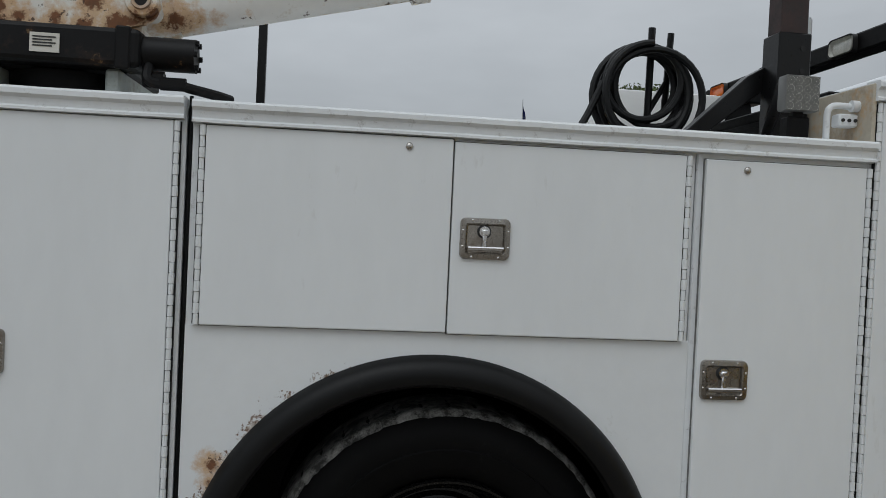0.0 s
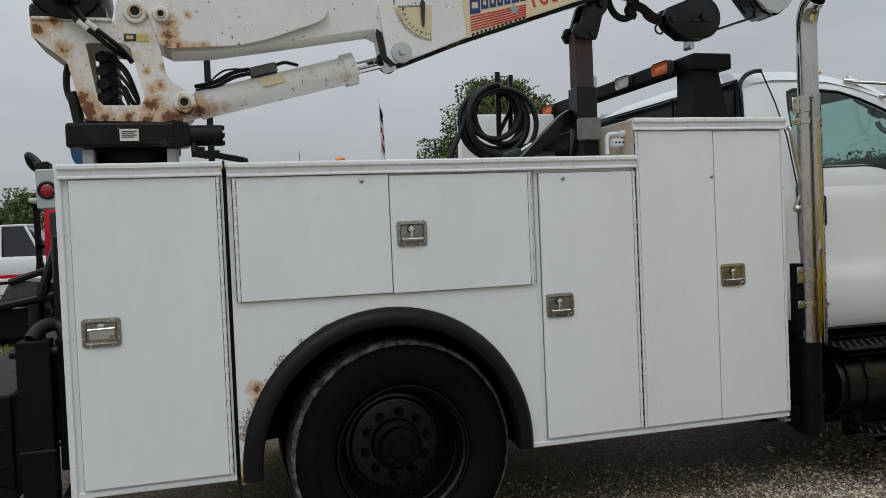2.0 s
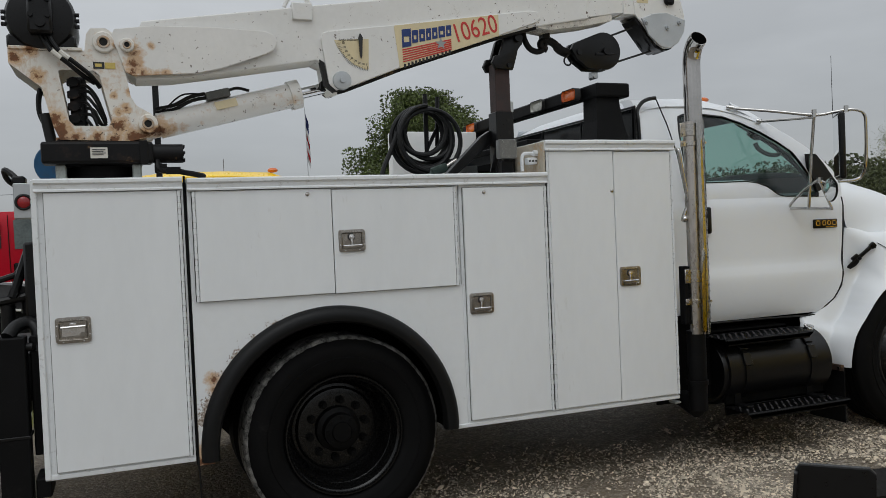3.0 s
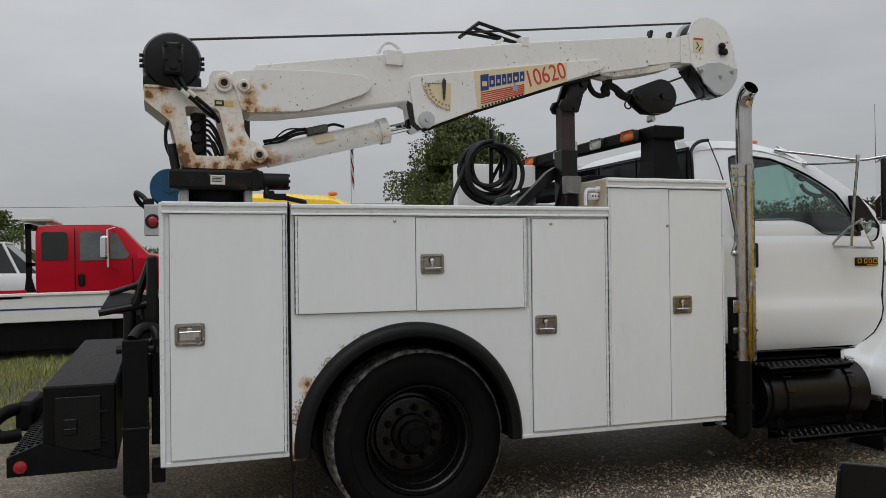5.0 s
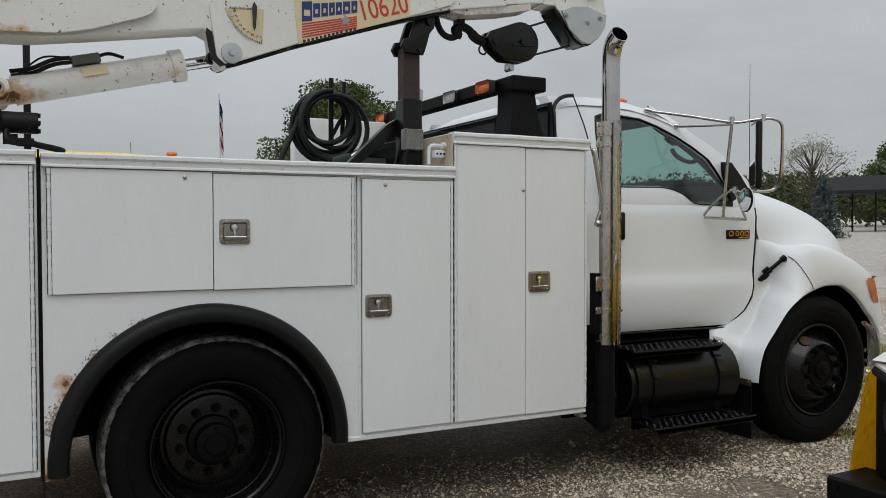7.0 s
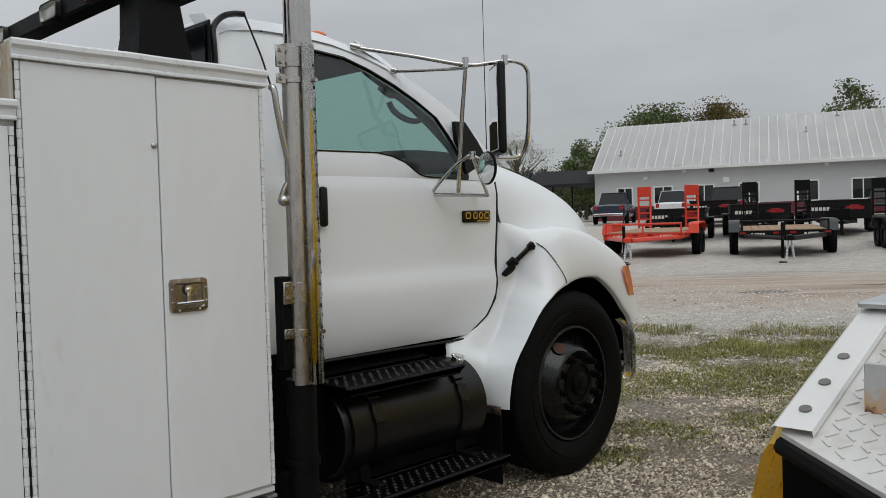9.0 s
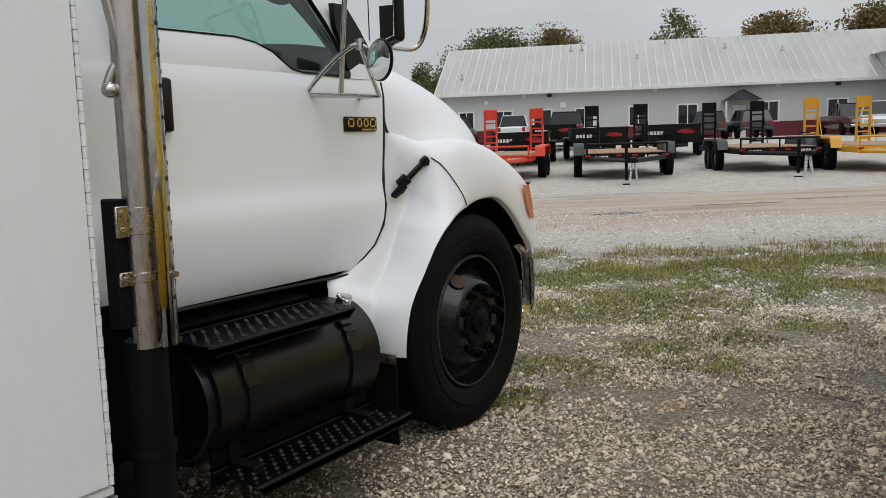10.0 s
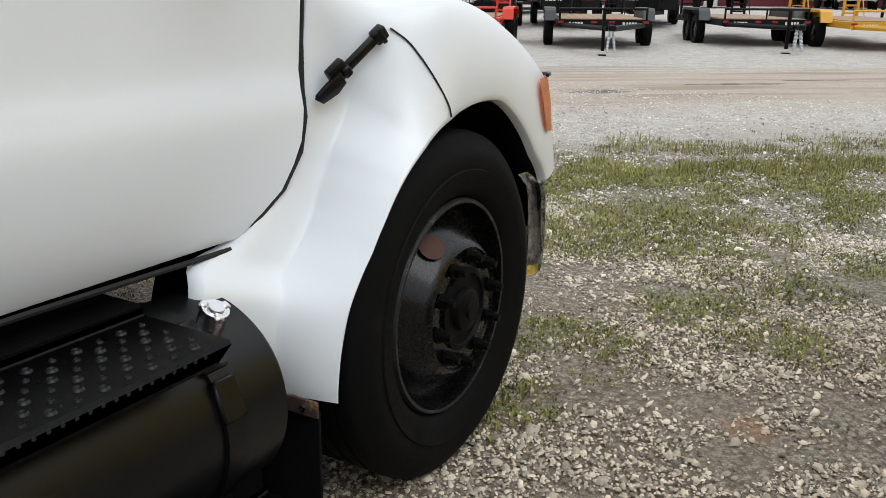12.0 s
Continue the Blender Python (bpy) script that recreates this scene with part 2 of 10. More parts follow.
def chipped(m, cx, cz, r0, r1):
    """Adds paint chips with rust along one side of a wheel arch to a material of surface()."""
    n, l = m.node_tree.nodes, m.node_tree.links
    bs = n["Principled BSDF"]
    old = bs.inputs["Base Color"].links[0].from_socket
    tc = n.new("ShaderNodeTexCoord")

    def op(kind, a, b):
        t = n.new("ShaderNodeMath")
        t.operation = kind
        for i, v in enumerate((a, b)):
            if isinstance(v, (int, float)):
                t.inputs[i].default_value = v
            else:
                l.new(v, t.inputs[i])
        return t.outputs[0]

    sp = n.new("ShaderNodeSeparateXYZ")
    l.new(tc.outputs["Object"], sp.inputs[0])
    dx, dz = op("SUBTRACT", sp.outputs[0], cx), op("SUBTRACT", sp.outputs[2], cz)
    rad = op("SQRT", op("ADD", op("MULTIPLY", dx, dx), op("MULTIPLY", dz, dz)), 0)
    ang = op("ARCTAN2", dz, dx)
    band = op("SUBTRACT", 1, op("DIVIDE", op("SUBTRACT", rad, r0), r1 - r0))
    side = n.new("ShaderNodeMapRange")
    for key, val in zip(("From Min", "From Max", "To Min", "To Max"), (1.6, 2.75, 0.0, 1.0)):
        side.inputs[key].default_value = val
    l.new(ang, side.inputs["Value"])
    n1, n2 = n.new("ShaderNodeTexNoise"), n.new("ShaderNodeTexNoise")
    for t, s in ((n1, 11), (n2, 95)):
        t.inputs["Scale"].default_value, t.inputs["Detail"].default_value, t.inputs["Roughness"].default_value = s, 5, 0.7
        l.new(tc.outputs["Object"], t.inputs["Vector"])
    f = op("ADD", op("ADD", op("MULTIPLY", n1.outputs["Fac"], 0.75), op("MULTIPLY", n2.outputs["Fac"], 0.55)),
           op("ADD", op("MULTIPLY", band, 0.2), op("MULTIPLY", side.outputs["Result"], 0.19)))
    cut = n.new("ShaderNodeMapRange")
    for key, val in zip(("From Min", "From Max"), (0.935, 0.965)):
        cut.inputs[key].default_value = val
    l.new(f, cut.inputs["Value"])
    keep = op("MULTIPLY", cut.outputs["Result"], op("GREATER_THAN", band, 0.0))
    ramp = n.new("ShaderNodeValToRGB")
    ramp.color_ramp.elements[0].position, ramp.color_ramp.elements[0].color = 0.40, (0.66, 0.63, 0.58, 1)
    ramp.color_ramp.elements[1].position, ramp.color_ramp.elements[1].color = 0.60, (0.14, 0.075, 0.038, 1)
    l.new(n2.outputs["Fac"], ramp.inputs[0])
    mx = n.new("ShaderNodeMix")
    mx.data_type = "RGBA"
    l.new(keep, mx.inputs[0])
    l.new(old, mx.inputs[6])
    l.new(ramp.outputs[0], mx.inputs[7])
    l.new(mx.outputs[2], bs.inputs["Base Color"])
    return m


def glass(name, tint, rough=0.0):
    m = bpy.data.materials.new(name)
    m.use_nodes = True
    n, l = m.node_tree.nodes, m.node_tree.links
    n.remove(n["Principled BSDF"])
    tr, gl, fr, mx = n.new("ShaderNodeBsdfTransparent"), n.new("ShaderNodeBsdfGlossy"), n.new("ShaderNodeLayerWeight"), n.new("ShaderNodeMixShader")
    tr.inputs["Color"].default_value = (*tint, 1)
    gl.inputs["Roughness"].default_value = rough
    fr.inputs["Blend"].default_value = 0.5
    pw, ad = n.new("ShaderNodeMath"), n.new("ShaderNodeMapRange")
    pw.operation = "POWER"
    pw.inputs[1].default_value = 4.0
    ad.inputs["To Min"].default_value, ad.inputs["To Max"].default_value = 0.07, 0.75
    l.new(fr.outputs["Facing"], pw.inputs[0])
    l.new(pw.outputs[0], ad.inputs["Value"])
    l.new(ad.outputs["Result"], mx.inputs[0])
    l.new(tr.outputs[0], mx.inputs[1])
    l.new(gl.outputs[0], mx.inputs[2])
    l.new(mx.outputs[0], n["Material Output"].inputs["Surface"])
    return m


WHITE = surface("white_body_paint", (0.77, 0.79, 0.80), 0.42, var=0.035, scale=1.6, stretch=(1, 1, 0.35), dirt=(0.36, 0.33, 0.28), dirt_amount=0.05, dirt_scale=5, bump=0.03, bump_scale=12, coat=0.05)
WHITE_EDGE = surface("chipped_white_trim", (0.76, 0.78, 0.79), 0.45, var=0.05, scale=4, dirt=(0.10, 0.06, 0.035), dirt_amount=0.19, dirt_scale=38, bump=0.06, bump_scale=25)
FENDER_PANEL = chipped(surface("white_wheel_panel", (0.77, 0.79, 0.80), 0.42, var=0.035, scale=1.6, bump=0.12, bump_scale=9, dirt=(0.36, 0.33, 0.28), dirt_amount=0.06, dirt_scale=6, rust_amount=-0.06, rust=((-0.115, 0.0, 0.50, 0.09), (-0.10, 0.0, 0.56, 0.07), (-0.115, 0.0, 0.46, 0.09), (-0.075, 0.0, 0.80, 0.06), (-0.080, 0.0, 0.76, 0.05))), 0.468, 0.476, 0.6, 0.668)
CAB_WHITE = surface("white_cab_paint", (0.785, 0.81, 0.835), 0.32, var=0.012, scale=0.8, coat=0.3, rough_var=0.06)
CRANE_WHITE = surface("weathered_crane_paint", (0.76, 0.75, 0.72), 0.5, var=0.05, scale=3, dirt=(0.38, 0.32, 0.24), dirt_amount=0.13, dirt_scale=13, rust_amount=-0.06, bump=0.06, bump_scale=30, specks=0.05,
                      rust=((-0.335, 0.05, 2.265, 0.06), (-0.33, 0.05, 2.235, 0.065), (-0.34, 0.05, 2.19, 0.07), (-0.345, 0.05, 2.15, 0.08), (-0.30, 0.05, 2.14, 0.06), (-0.25, 0.05, 2.143, 0.045), (-0.2, 0.05, 2.142, 0.05), (-0.15, 0.05, 2.148, 0.04), (-0.262, 0.05, 2.272, 0.032), (-0.005, 0.05, 2.237, 0.03), (0.17, 0.05, 2.28, 0.024), (0.24, 0.05, 2.26, 0.03), (-0.2, 0.16, 1.895, 0.06), (-0.1, 0.16, 1.92, 0.04), (0.1, 0.16, 1.97, 0.035), (0.3, 0.16, 2.02, 0.03)))
FOOT_GREY = surface("grey_green_foot", (0.34, 0.37, 0.35), 0.55, var=0.15, scale=12, dirt=(0.12, 0.08, 0.05), dirt_amount=0.3, dirt_scale=9)
CYL_WHITE = surface("rusty_cylinder_paint", (0.75, 0.735, 0.70), 0.45, var=0.05, scale=3, dirt=(0.40, 0.30, 0.19), dirt_amount=0.2, dirt_scale=11, rust_amount=0.01, bump=0.05, bump_scale=30, specks=0.06,
                    rust=((-0.24, 0.16, 1.905, 0.10), (-0.20, 0.16, 1.90, 0.08), (-0.13, 0.16, 1.905, 0.06), (-0.05, 0.16, 1.93, 0.05), (0.05, 0.16, 1.95, 0.05), (0.13, 0.16, 1.975, 0.045), (0.22, 0.17, 1.995, 0.05), (0.31, 0.18, 2.02, 0.05), (0.37, 0.18, 2.03, 0.06)))
MAST_WHITE = surface("rust_streaked_mast_paint", (0.74, 0.715, 0.66), 0.55, var=0.06, scale=4, stretch=(1.6, 1, 0.5), dirt=(0.46, 0.30, 0.15), dirt_amount=0.28, dirt_scale=9, rust_amount=0.04, bump=0.08, bump_scale=30, specks=0.06,
                     rust=((-0.645, 0.05, 1.9, 0.08), (-0.66, 0.05, 1.95, 0.06), (-0.64, 0.05, 1.865, 0.07), (-0.41, 0.05, 1.93, 0.06), (-0.41, 0.05, 1.98, 0.035), (-0.425, 0.05, 2.05, 0.025), (-0.35, 0.05, 1.87, 0.07), (-0.715, 0.05, 2.13, 0.05), (-0.8, 0.05, 2.2, 0.06), (-0.38, 0.05, 2.0, 0.035), (-0.31, 0.05, 1.885, 0.05), (-0.265, 0.05, 1.9, 0.05), (-0.58, 0.05, 1.868, 0.05), (-0.5, 0.05, 1.866, 0.045), (-0.43, 0.05, 1.866, 0.045), (-0.74, 0.05, 2.235, 0.05), (-0.36, 0.05, 2.07, 0.03), (-0.40, 0.05, 2.27, 0.025)))
BOOM_WHITE = surface("worn_boom_paint", (0.75, 0.745, 0.72), 0.5, var=0.05, scale=2.5, dirt=(0.20, 0.15, 0.10), dirt_amount=0.14, dirt_scale=20, rust_amount=-0.05, bump=0.05, bump_scale=25, specks=0.06,
                     rust=((2.0, 0.1, 2.5, 0.12), (1.75, 0.1, 2.45, 0.12), (2.2, 0.1, 2.53, 0.1), (1.0, 0.06, 2.26, 0.03), (0.75, 0.06, 2.16, 0.04)))
PIN_STEEL = surface("rusty_pin_steel", (0.5, 0.45, 0.4), 0.5, metal=0.6, var=0.15, scale=14, rust_amount=0.16)
BLACK = surface("satin_black_paint", (0.004, 0.004, 0.0043), 0.33, spec=0.3, var=0.25, scale=6, bump=0.05, bump_scale=60)
BLACK_DULL = surface("dull_black_steel", (0.004, 0.004, 0.0043), 0.55, spec=0.13, var=0.3, scale=5, dirt=(0.02, 0.019, 0.018), dirt_amount=0.2, dirt_scale=6, bump=0.08, bump_scale=60)
BLACK_WORN = surface("worn_black_gearbox", (0.006, 0.006, 0.0065), 0.5, spec=0.2, var=0.4, scale=8, rust_amount=-0.03, dirt=(0.045, 0.028, 0.02), dirt_amount=0.3, dirt_scale=9, bump=0.1, bump_scale=50)
ARCH_BLACK = surface("arch_rubber", (0.005, 0.0052, 0.0055), 0.45, spec=0.22, var=0.2, scale=7, dirt=(0.03, 0.03, 0.029), dirt_amount=0.1, dirt_scale=5, bump=0.05, bump_scale=70)
RUBBER = surface("black_rubber", (0.009, 0.0095, 0.01), 0.55, spec=0.35, var=0.2, scale=7, dirt=(0.05, 0.05, 0.048), dirt_amount=0.12, dirt_scale=5, bump=0.05, bump_scale=70)
TYRE = surface("tyre_rubber", (0.0042, 0.0042, 0.0044), 0.7, spec=0.10, var=0.25, scale=6, dirt=(0.022, 0.021, 0.020), dirt_amount=0.12, dirt_scale=7, bump=0.06, bump_scale=60)
SCUFF = surface("scuffed_tyre_shoulder", (0.03, 0.03, 0.028), 0.8, var=0.6, scale=16, dirt=(0.34, 0.33, 0.31), dirt_amount=0.56, dirt_scale=22, bump=0.8, bump_scale=70)
RIM = surface("black_painted_rim", (0.003, 0.003, 0.003), 0.27, spec=0.28, var=0.2, scale=9, bump=0.03, coat=0.2)
STEEL = surface("stainless_steel", (0.50, 0.48, 0.45), 0.26, metal=1.0, var=0.12, scale=12, rough_var=0.2, dirt=(0.2, 0.16, 0.12), dirt_amount=0.12, dirt_scale=16)
BRIGHT = surface("bright_zinc", (0.72, 0.72, 0.72), 0.22, metal=1.0, var=0.08, scale=14)
TUBE_STEEL = surface("bright_tube_steel", (0.58, 0.57, 0.55), 0.16, metal=1.0, var=0.06, scale=3, rough_var=0.08)
CHROME = surface("polished_chrome", (0.74, 0.74, 0.75), 0.08, metal=1.0, var=0.05, scale=6, rough_var=0.06)
PIPE = surface("heat_stained_pipe", (0.50, 0.47, 0.44), 0.30, metal=1.0, var=0.2, scale=5, stretch=(1, 1, 0.25), dirt=(0.16, 0.12, 0.09), dirt_amount=0.3, dirt_scale=6)
GALV = surface("galvanised_plate", (0.5, 0.52, 0.53), 0.45, metal=0.75, var=0.1, scale=9)
GAP = surface("dark_gap", (0.01, 0.01, 0.01), 0.8, var=0.1)
GLASS = glass("green_tinted_glass", (0.60, 0.79, 0.74))
DARK_GLASS = surface("dark_glass", (0.012, 0.014, 0.016), 0.06, var=0.1, spec=0.6)
MIRROR = surface("mirror_glass", (0.8, 0.82, 0.83), 0.02, metal=1.0, var=0.0, rough_var=0.0)
RED_LENS = surface("red_lens", (0.30, 0.008, 0.012), 0.25, var=0.15, scale=30, coat=0.4)
AMBER_DEEP = surface("deep_amber_lens", (0.72, 0.16, 0.025), 0.25, var=0.15, scale=30, coat=0.4)
AMBER = surface("amber_lens", (0.90, 0.36, 0.09), 0.25, var=0.15, scale=30, coat=0.4)
CLEAR = surface("clear_lens", (0.55, 0.55, 0.5), 0.25, var=0.2, scale=40, coat=0.4)
YELLOW = surface("yellow_vehicle_paint", (0.95, 0.62, 0.006), 0.3, var=0.05, scale=2, coat=0.4)
ORANGE_RED = surface("orange_red_paint", (0.62, 0.04, 0.012), 0.35, var=0.06, scale=2)
RED = surface("red_vehicle_paint", (0.42, 0.001, 0.014), 0.4, var=0.05, scale=2, spec=0.2)
BLUE = surface("blue_enamel", (0.010, 0.078, 0.18), 0.4, var=0.1, scale=6, dirt=(0.05, 0.05, 0.05), dirt_amount=0.2)
DECAL_CREAM = surface("cream_decal", (0.68, 0.58, 0.36), 0.45, var=0.06, scale=5, dirt=(0.55, 0.52, 0.46), dirt_amount=0.22, dirt_scale=14)
DECAL_BLUE = surface("blue_decal_ink", (0.012, 0.035, 0.16), 0.45, var=0.08)
DECAL_RED = surface("red_decal_ink", (0.52, 0.035, 0.03), 0.45, var=0.08)
DECAL_GREY = surface("grey_decal_ink", (0.3, 0.32, 0.32), 0.45, var=0.08)
INK = surface("black_ink", (0.02, 0.02, 0.02), 0.5, var=0.05)
LABEL_WHITE = surface("white_label", (0.68, 0.66, 0.6), 0.5, var=0.06, scale=20)
GOLD = surface("gold_badge", (0.62, 0.42, 0.12), 0.25, metal=0.9, var=0.08)
WOOD = surface("trailer_deck_wood", (0.34, 0.22, 0.13), 0.75, var=0.2, scale=4, stretch=(0.4, 3, 1))
SIDING = surface("grey_metal_siding", (0.50, 0.51, 0.51), 0.5, var=0.03, scale=0.5)
ROOF = surface("pale_metal_roof", (0.73, 0.725, 0.71), 0.55, var=0.06, scale=0.4, dirt=(0.4, 0.4, 0.38), dirt_amount=0.1, dirt_scale=1)
MAROON = surface("maroon_siding", (0.12, 0.012, 0.02), 0.5, var=0.06, scale=1)
TRIM_WHITE = surface("white_trim", (0.75, 0.75, 0.73), 0.45, var=0.04)
SEAT = surface("grey_seat_cloth", (0.09, 0.095, 0.1), 0.9, var=0.15, scale=20)
LEAF = surface("tree_leaves", (0.09, 0.125, 0.03), 0.6, var=0.3, scale=1.2, island=0.45)
LEAF_BRIGHT = surface("sunlit_green_leaves", (0.085, 0.115, 0.026), 0.6, var=0.3, scale=1.2, island=0.5)
LEAF_PALE = surface("pale_thin_leaves", (0.17, 0.18, 0.09), 0.7, var=0.3, scale=1.2, island=0.4)
LEAF_AUTUMN = surface("turning_leaves", (0.16, 0.12, 0.03), 0.6, var=0.3, scale=0.8, island=0.5)
LEAF_SPRUCE = surface("blue_spruce_needles", (0.075, 0.10, 0.10), 0.6, var=0.3, scale=1.5, island=0.35)
BARK = surface("bark", (0.09, 0.075, 0.06), 0.9, var=0.3, scale=10, bump=0.4, bump_scale=30)
GRASS = surface("grass_blades", (0.225, 0.235, 0.05), 0.6, var=0.35, scale=1.5, island=0.5)
STRAW = surface("dry_grass_blades", (0.25, 0.235, 0.07), 0.7, var=0.3, scale=1.5, island=0.45)
STONE = surface("limestone_gravel", (0.54, 0.47, 0.372), 0.8, var=0.15, scale=25, island=0.68, bump=0.15, bump_scale=120)
DEAD = surface("withered_leaves", (0.115, 0.082, 0.042), 0.8, var=0.3, scale=2, island=0.5)
STONE_PALE = surface("whitish_limestone", (0.60, 0.565, 0.51), 0.8, var=0.12, scale=25, island=0.45)
FLAG_RED, FLAG_WHITE, FLAG_BLUE = (surface(a, b, 0.8, var=0.1) for a, b in (("flag_red", (0.4, 0.02, 0.03)), ("flag_white", (0.7, 0.7, 0.7)), ("flag_blue", (0.02, 0.03, 0.14))))


# ---- ground ----
def rise(x, y):
    """The lot climbs a little towards the building."""
    t = min(1.0, max(0.0, (x - 25.0) / 14.0))
    u = min(1.0, max(0.0, (x - 42.0) / 10.0))
    w = min(1.0, max(0.0, (y - 6.0) / 4.0)) * min(1.0, max(0.0, (6.0 - x) / 4.0))
    return 0.46 * t * t * (3 - 2 * t) + 0.09 * u * u * (3 - 2 * u) - 0.14 * w * w * (3 - 2 * w)


def gravel_material():
    m = bpy.data.materials.new("wet_gravel_lot")
    m.use_nodes = True
    n, l = m.node_tree.nodes, m.node_tree.links
    bs = n["Principled BSDF"]
    tc = n.new("ShaderNodeTexCoord")
    sp = n.new("ShaderNodeSeparateXYZ")
    l.new(tc.outputs["Object"], sp.inputs[0])

    def op(kind, a, b=0.0):
        t = n.new("ShaderNodeMath")
        t.operation = kind
        for i, v in enumerate((a, b)):
            if isinstance(v, (int, float)):
                t.inputs[i].default_value = v
            else:
                l.new(v, t.inputs[i])
        return t.outputs[0]

    def noise_at(s, detail=4.0, r=0.6):
        t = n.new("ShaderNodeTexNoise")
        t.inputs["Scale"].default_value, t.inputs["Detail"].default_value, t.inputs["Roughness"].default_value = s, detail, r
        l.new(tc.outputs["Object"], t.inputs["Vector"])
        return t.outputs["Fac"]

    def cells(s, feature="F1"):
        t = n.new("ShaderNodeTexVoronoi")
        t.feature = feature
        t.inputs["Scale"].default_value = s
        l.new(tc.outputs["Object"], t.inputs["Vector"])
        return t

    def remap(v, a, b, c=0.0, d=1.0):
        r = n.new("ShaderNodeMapRange")
        for key, val in zip(("From Min", "From Max", "To Min", "To Max"), (a, b, c, d)):
            r.inputs[key].default_value = val
        l.new(v, r.inputs["Value"])
        return r.outputs["Result"]

    def mix(f, a, b):
        t = n.new("ShaderNodeMix")
        t.data_type = "RGBA"
        for key, v in ((0, f), (6, a), (7, b)):
            if isinstance(v, (int, float)):
                t.inputs[key].default_value = v
            elif isinstance(v, tuple):
                t.inputs[key].default_value = (*v[:3], 1)
            else:
                l.new(v, t.inputs[key])
        return t.outputs[2]

    def band(v, mid, half, soft):
        return op("SUBTRACT", 1.0, remap(op("ABSOLUTE", op("SUBTRACT", v, mid)), half - soft, half + soft))

    big = cells(42)
    small = cells(110)
    sep = n.new("ShaderNodeSeparateColor")
    l.new(big.outputs["Color"], sep.inputs[0])
    sep2 = n.new("ShaderNodeSeparateColor")
    l.new(small.outputs["Color"], sep2.inputs[0])
    stone = mix(sep.outputs[0], (0.20, 0.18, 0.145), (0.66, 0.62, 0.55))
    stone2 = mix(sep2.outputs[0], (0.12, 0.10, 0.075), (0.64, 0.59, 0.50))
    pick = op("GREATER_THAN", sep.outputs[1], 0.5)
    col = mix(pick, stone2, stone)
    gap = remap(big.outputs["Distance"], 0.38, 0.62)
    col = mix(op("MULTIPLY", gap, 0.9), col, (0.095, 0.079, 0.056))
    earth = remap(noise_at(0.75, 6.0, 0.68), 0.42, 0.60)
    col = mix(op("MULTIPLY", earth, 0.65), col, (0.24, 0.185, 0.125))
    # Dark soil along the truck, with the shade beneath it painted into the colour.
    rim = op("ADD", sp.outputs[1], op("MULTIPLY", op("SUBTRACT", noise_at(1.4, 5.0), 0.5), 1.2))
    mud_shade = op("MULTIPLY", remap(rim, -0.3, 0.6), op("SUBTRACT", 1.0, remap(op("ADD", sp.outputs[0], op("MULTIPLY", noise_at(1.1), 1.0)), 3.6, 4.8)))
    col = mix(op("MULTIPLY", op("MULTIPLY", mud_shade, remap(noise_at(9, 5.0, 0.7), 0.3, 0.55)), 0.8), col, (0.045, 0.036, 0.025))
    s = op("ADD", op("MULTIPLY", sp.outputs[0], 0.79), op("MULTIPLY", sp.outputs[1], 0.61))
    along = op("ADD", op("MULTIPLY", sp.outputs[0], -0.61), op("MULTIPLY", sp.outputs[1], 0.79))
    close = op("SUBTRACT", 1.0, remap(s, 6.6, 8.4))
    soil = mix(noise_at(7, 5.0, 0.7), (0.050, 0.038, 0.024), (0.20, 0.150, 0.098))
    col = mix(op("MULTIPLY", close, 0.5), col, soil)
    col = mix(op("MULTIPLY", close, remap(noise_at(55, 4.0, 0.8), 0.5, 0.68, 0.0, 0.75)), col, (0.50, 0.44, 0.36))
    col = mix(op("MULTIPLY", close, remap(noise_at(70, 4.0, 0.8), 0.34, 0.46, 0.8, 0.0)), col, (0.05, 0.04, 0.028))
    ex, ey = op("SUBTRACT", sp.outputs[0], 4.90), op("SUBTRACT", sp.outputs[1], -0.62)
    spot = op("ADD", op("SQRT", op("ADD", op("MULTIPLY", ex, ex), op("MULTIPLY", ey, ey))), op("MULTIPLY", op("SUBTRACT", noise_at(18), 0.5), 0.16))
    col = mix(op("MULTIPLY", op("SUBTRACT", 1.0, remap(spot, 0.02, 0.11)), 0.5), col, (0.40, 0.20, 0.075))
    wob = op("ADD", s, op("MULTIPLY", op("SUBTRACT", noise_at(0.35, 4.0), 0.5), 2.2))
    far = remap(s, 7.4, 9.5)
    blot = remap(noise_at(3.0, 6.0, 0.75), 0.36, 0.62)
    pale = mix(blot, (0.46, 0.425, 0.375), (0.70, 0.665, 0.62))
    col = mix(op("MULTIPLY", far, 0.7), col, pale)
    col = mix(op("MULTIPLY", op("MULTIPLY", far, remap(noise_at(14, 5.0, 0.8), 0.46, 0.6)), 0.5), col, (0.22, 0.195, 0.165))
    lay = n.new("ShaderNodeCombineXYZ")
    l.new(op("MULTIPLY", s, 2.3), lay.inputs[0])
    l.new(op("MULTIPLY", along, 0.22), lay.inputs[1])
    streak = n.new("ShaderNodeTexNoise")
    streak.inputs["Scale"].default_value, streak.inputs["Detail"].default_value = 1.0, 5.0
    l.new(lay.outputs[0], streak.inputs["Vector"])
    track = op("MULTIPLY", band(wob, 12.9, 2.4, 0.8), remap(streak.outputs["Fac"], 0.36, 0.58, 0.35, 1.0))
    col = mix(op("MULTIPLY", track, 0.88), col, (0.40, 0.305, 0.225))
    ruts = op("MULTIPLY", band(wob, 14.2, 2.8, 0.9), remap(streak.outputs["Fac"], 0.52, 0.64))
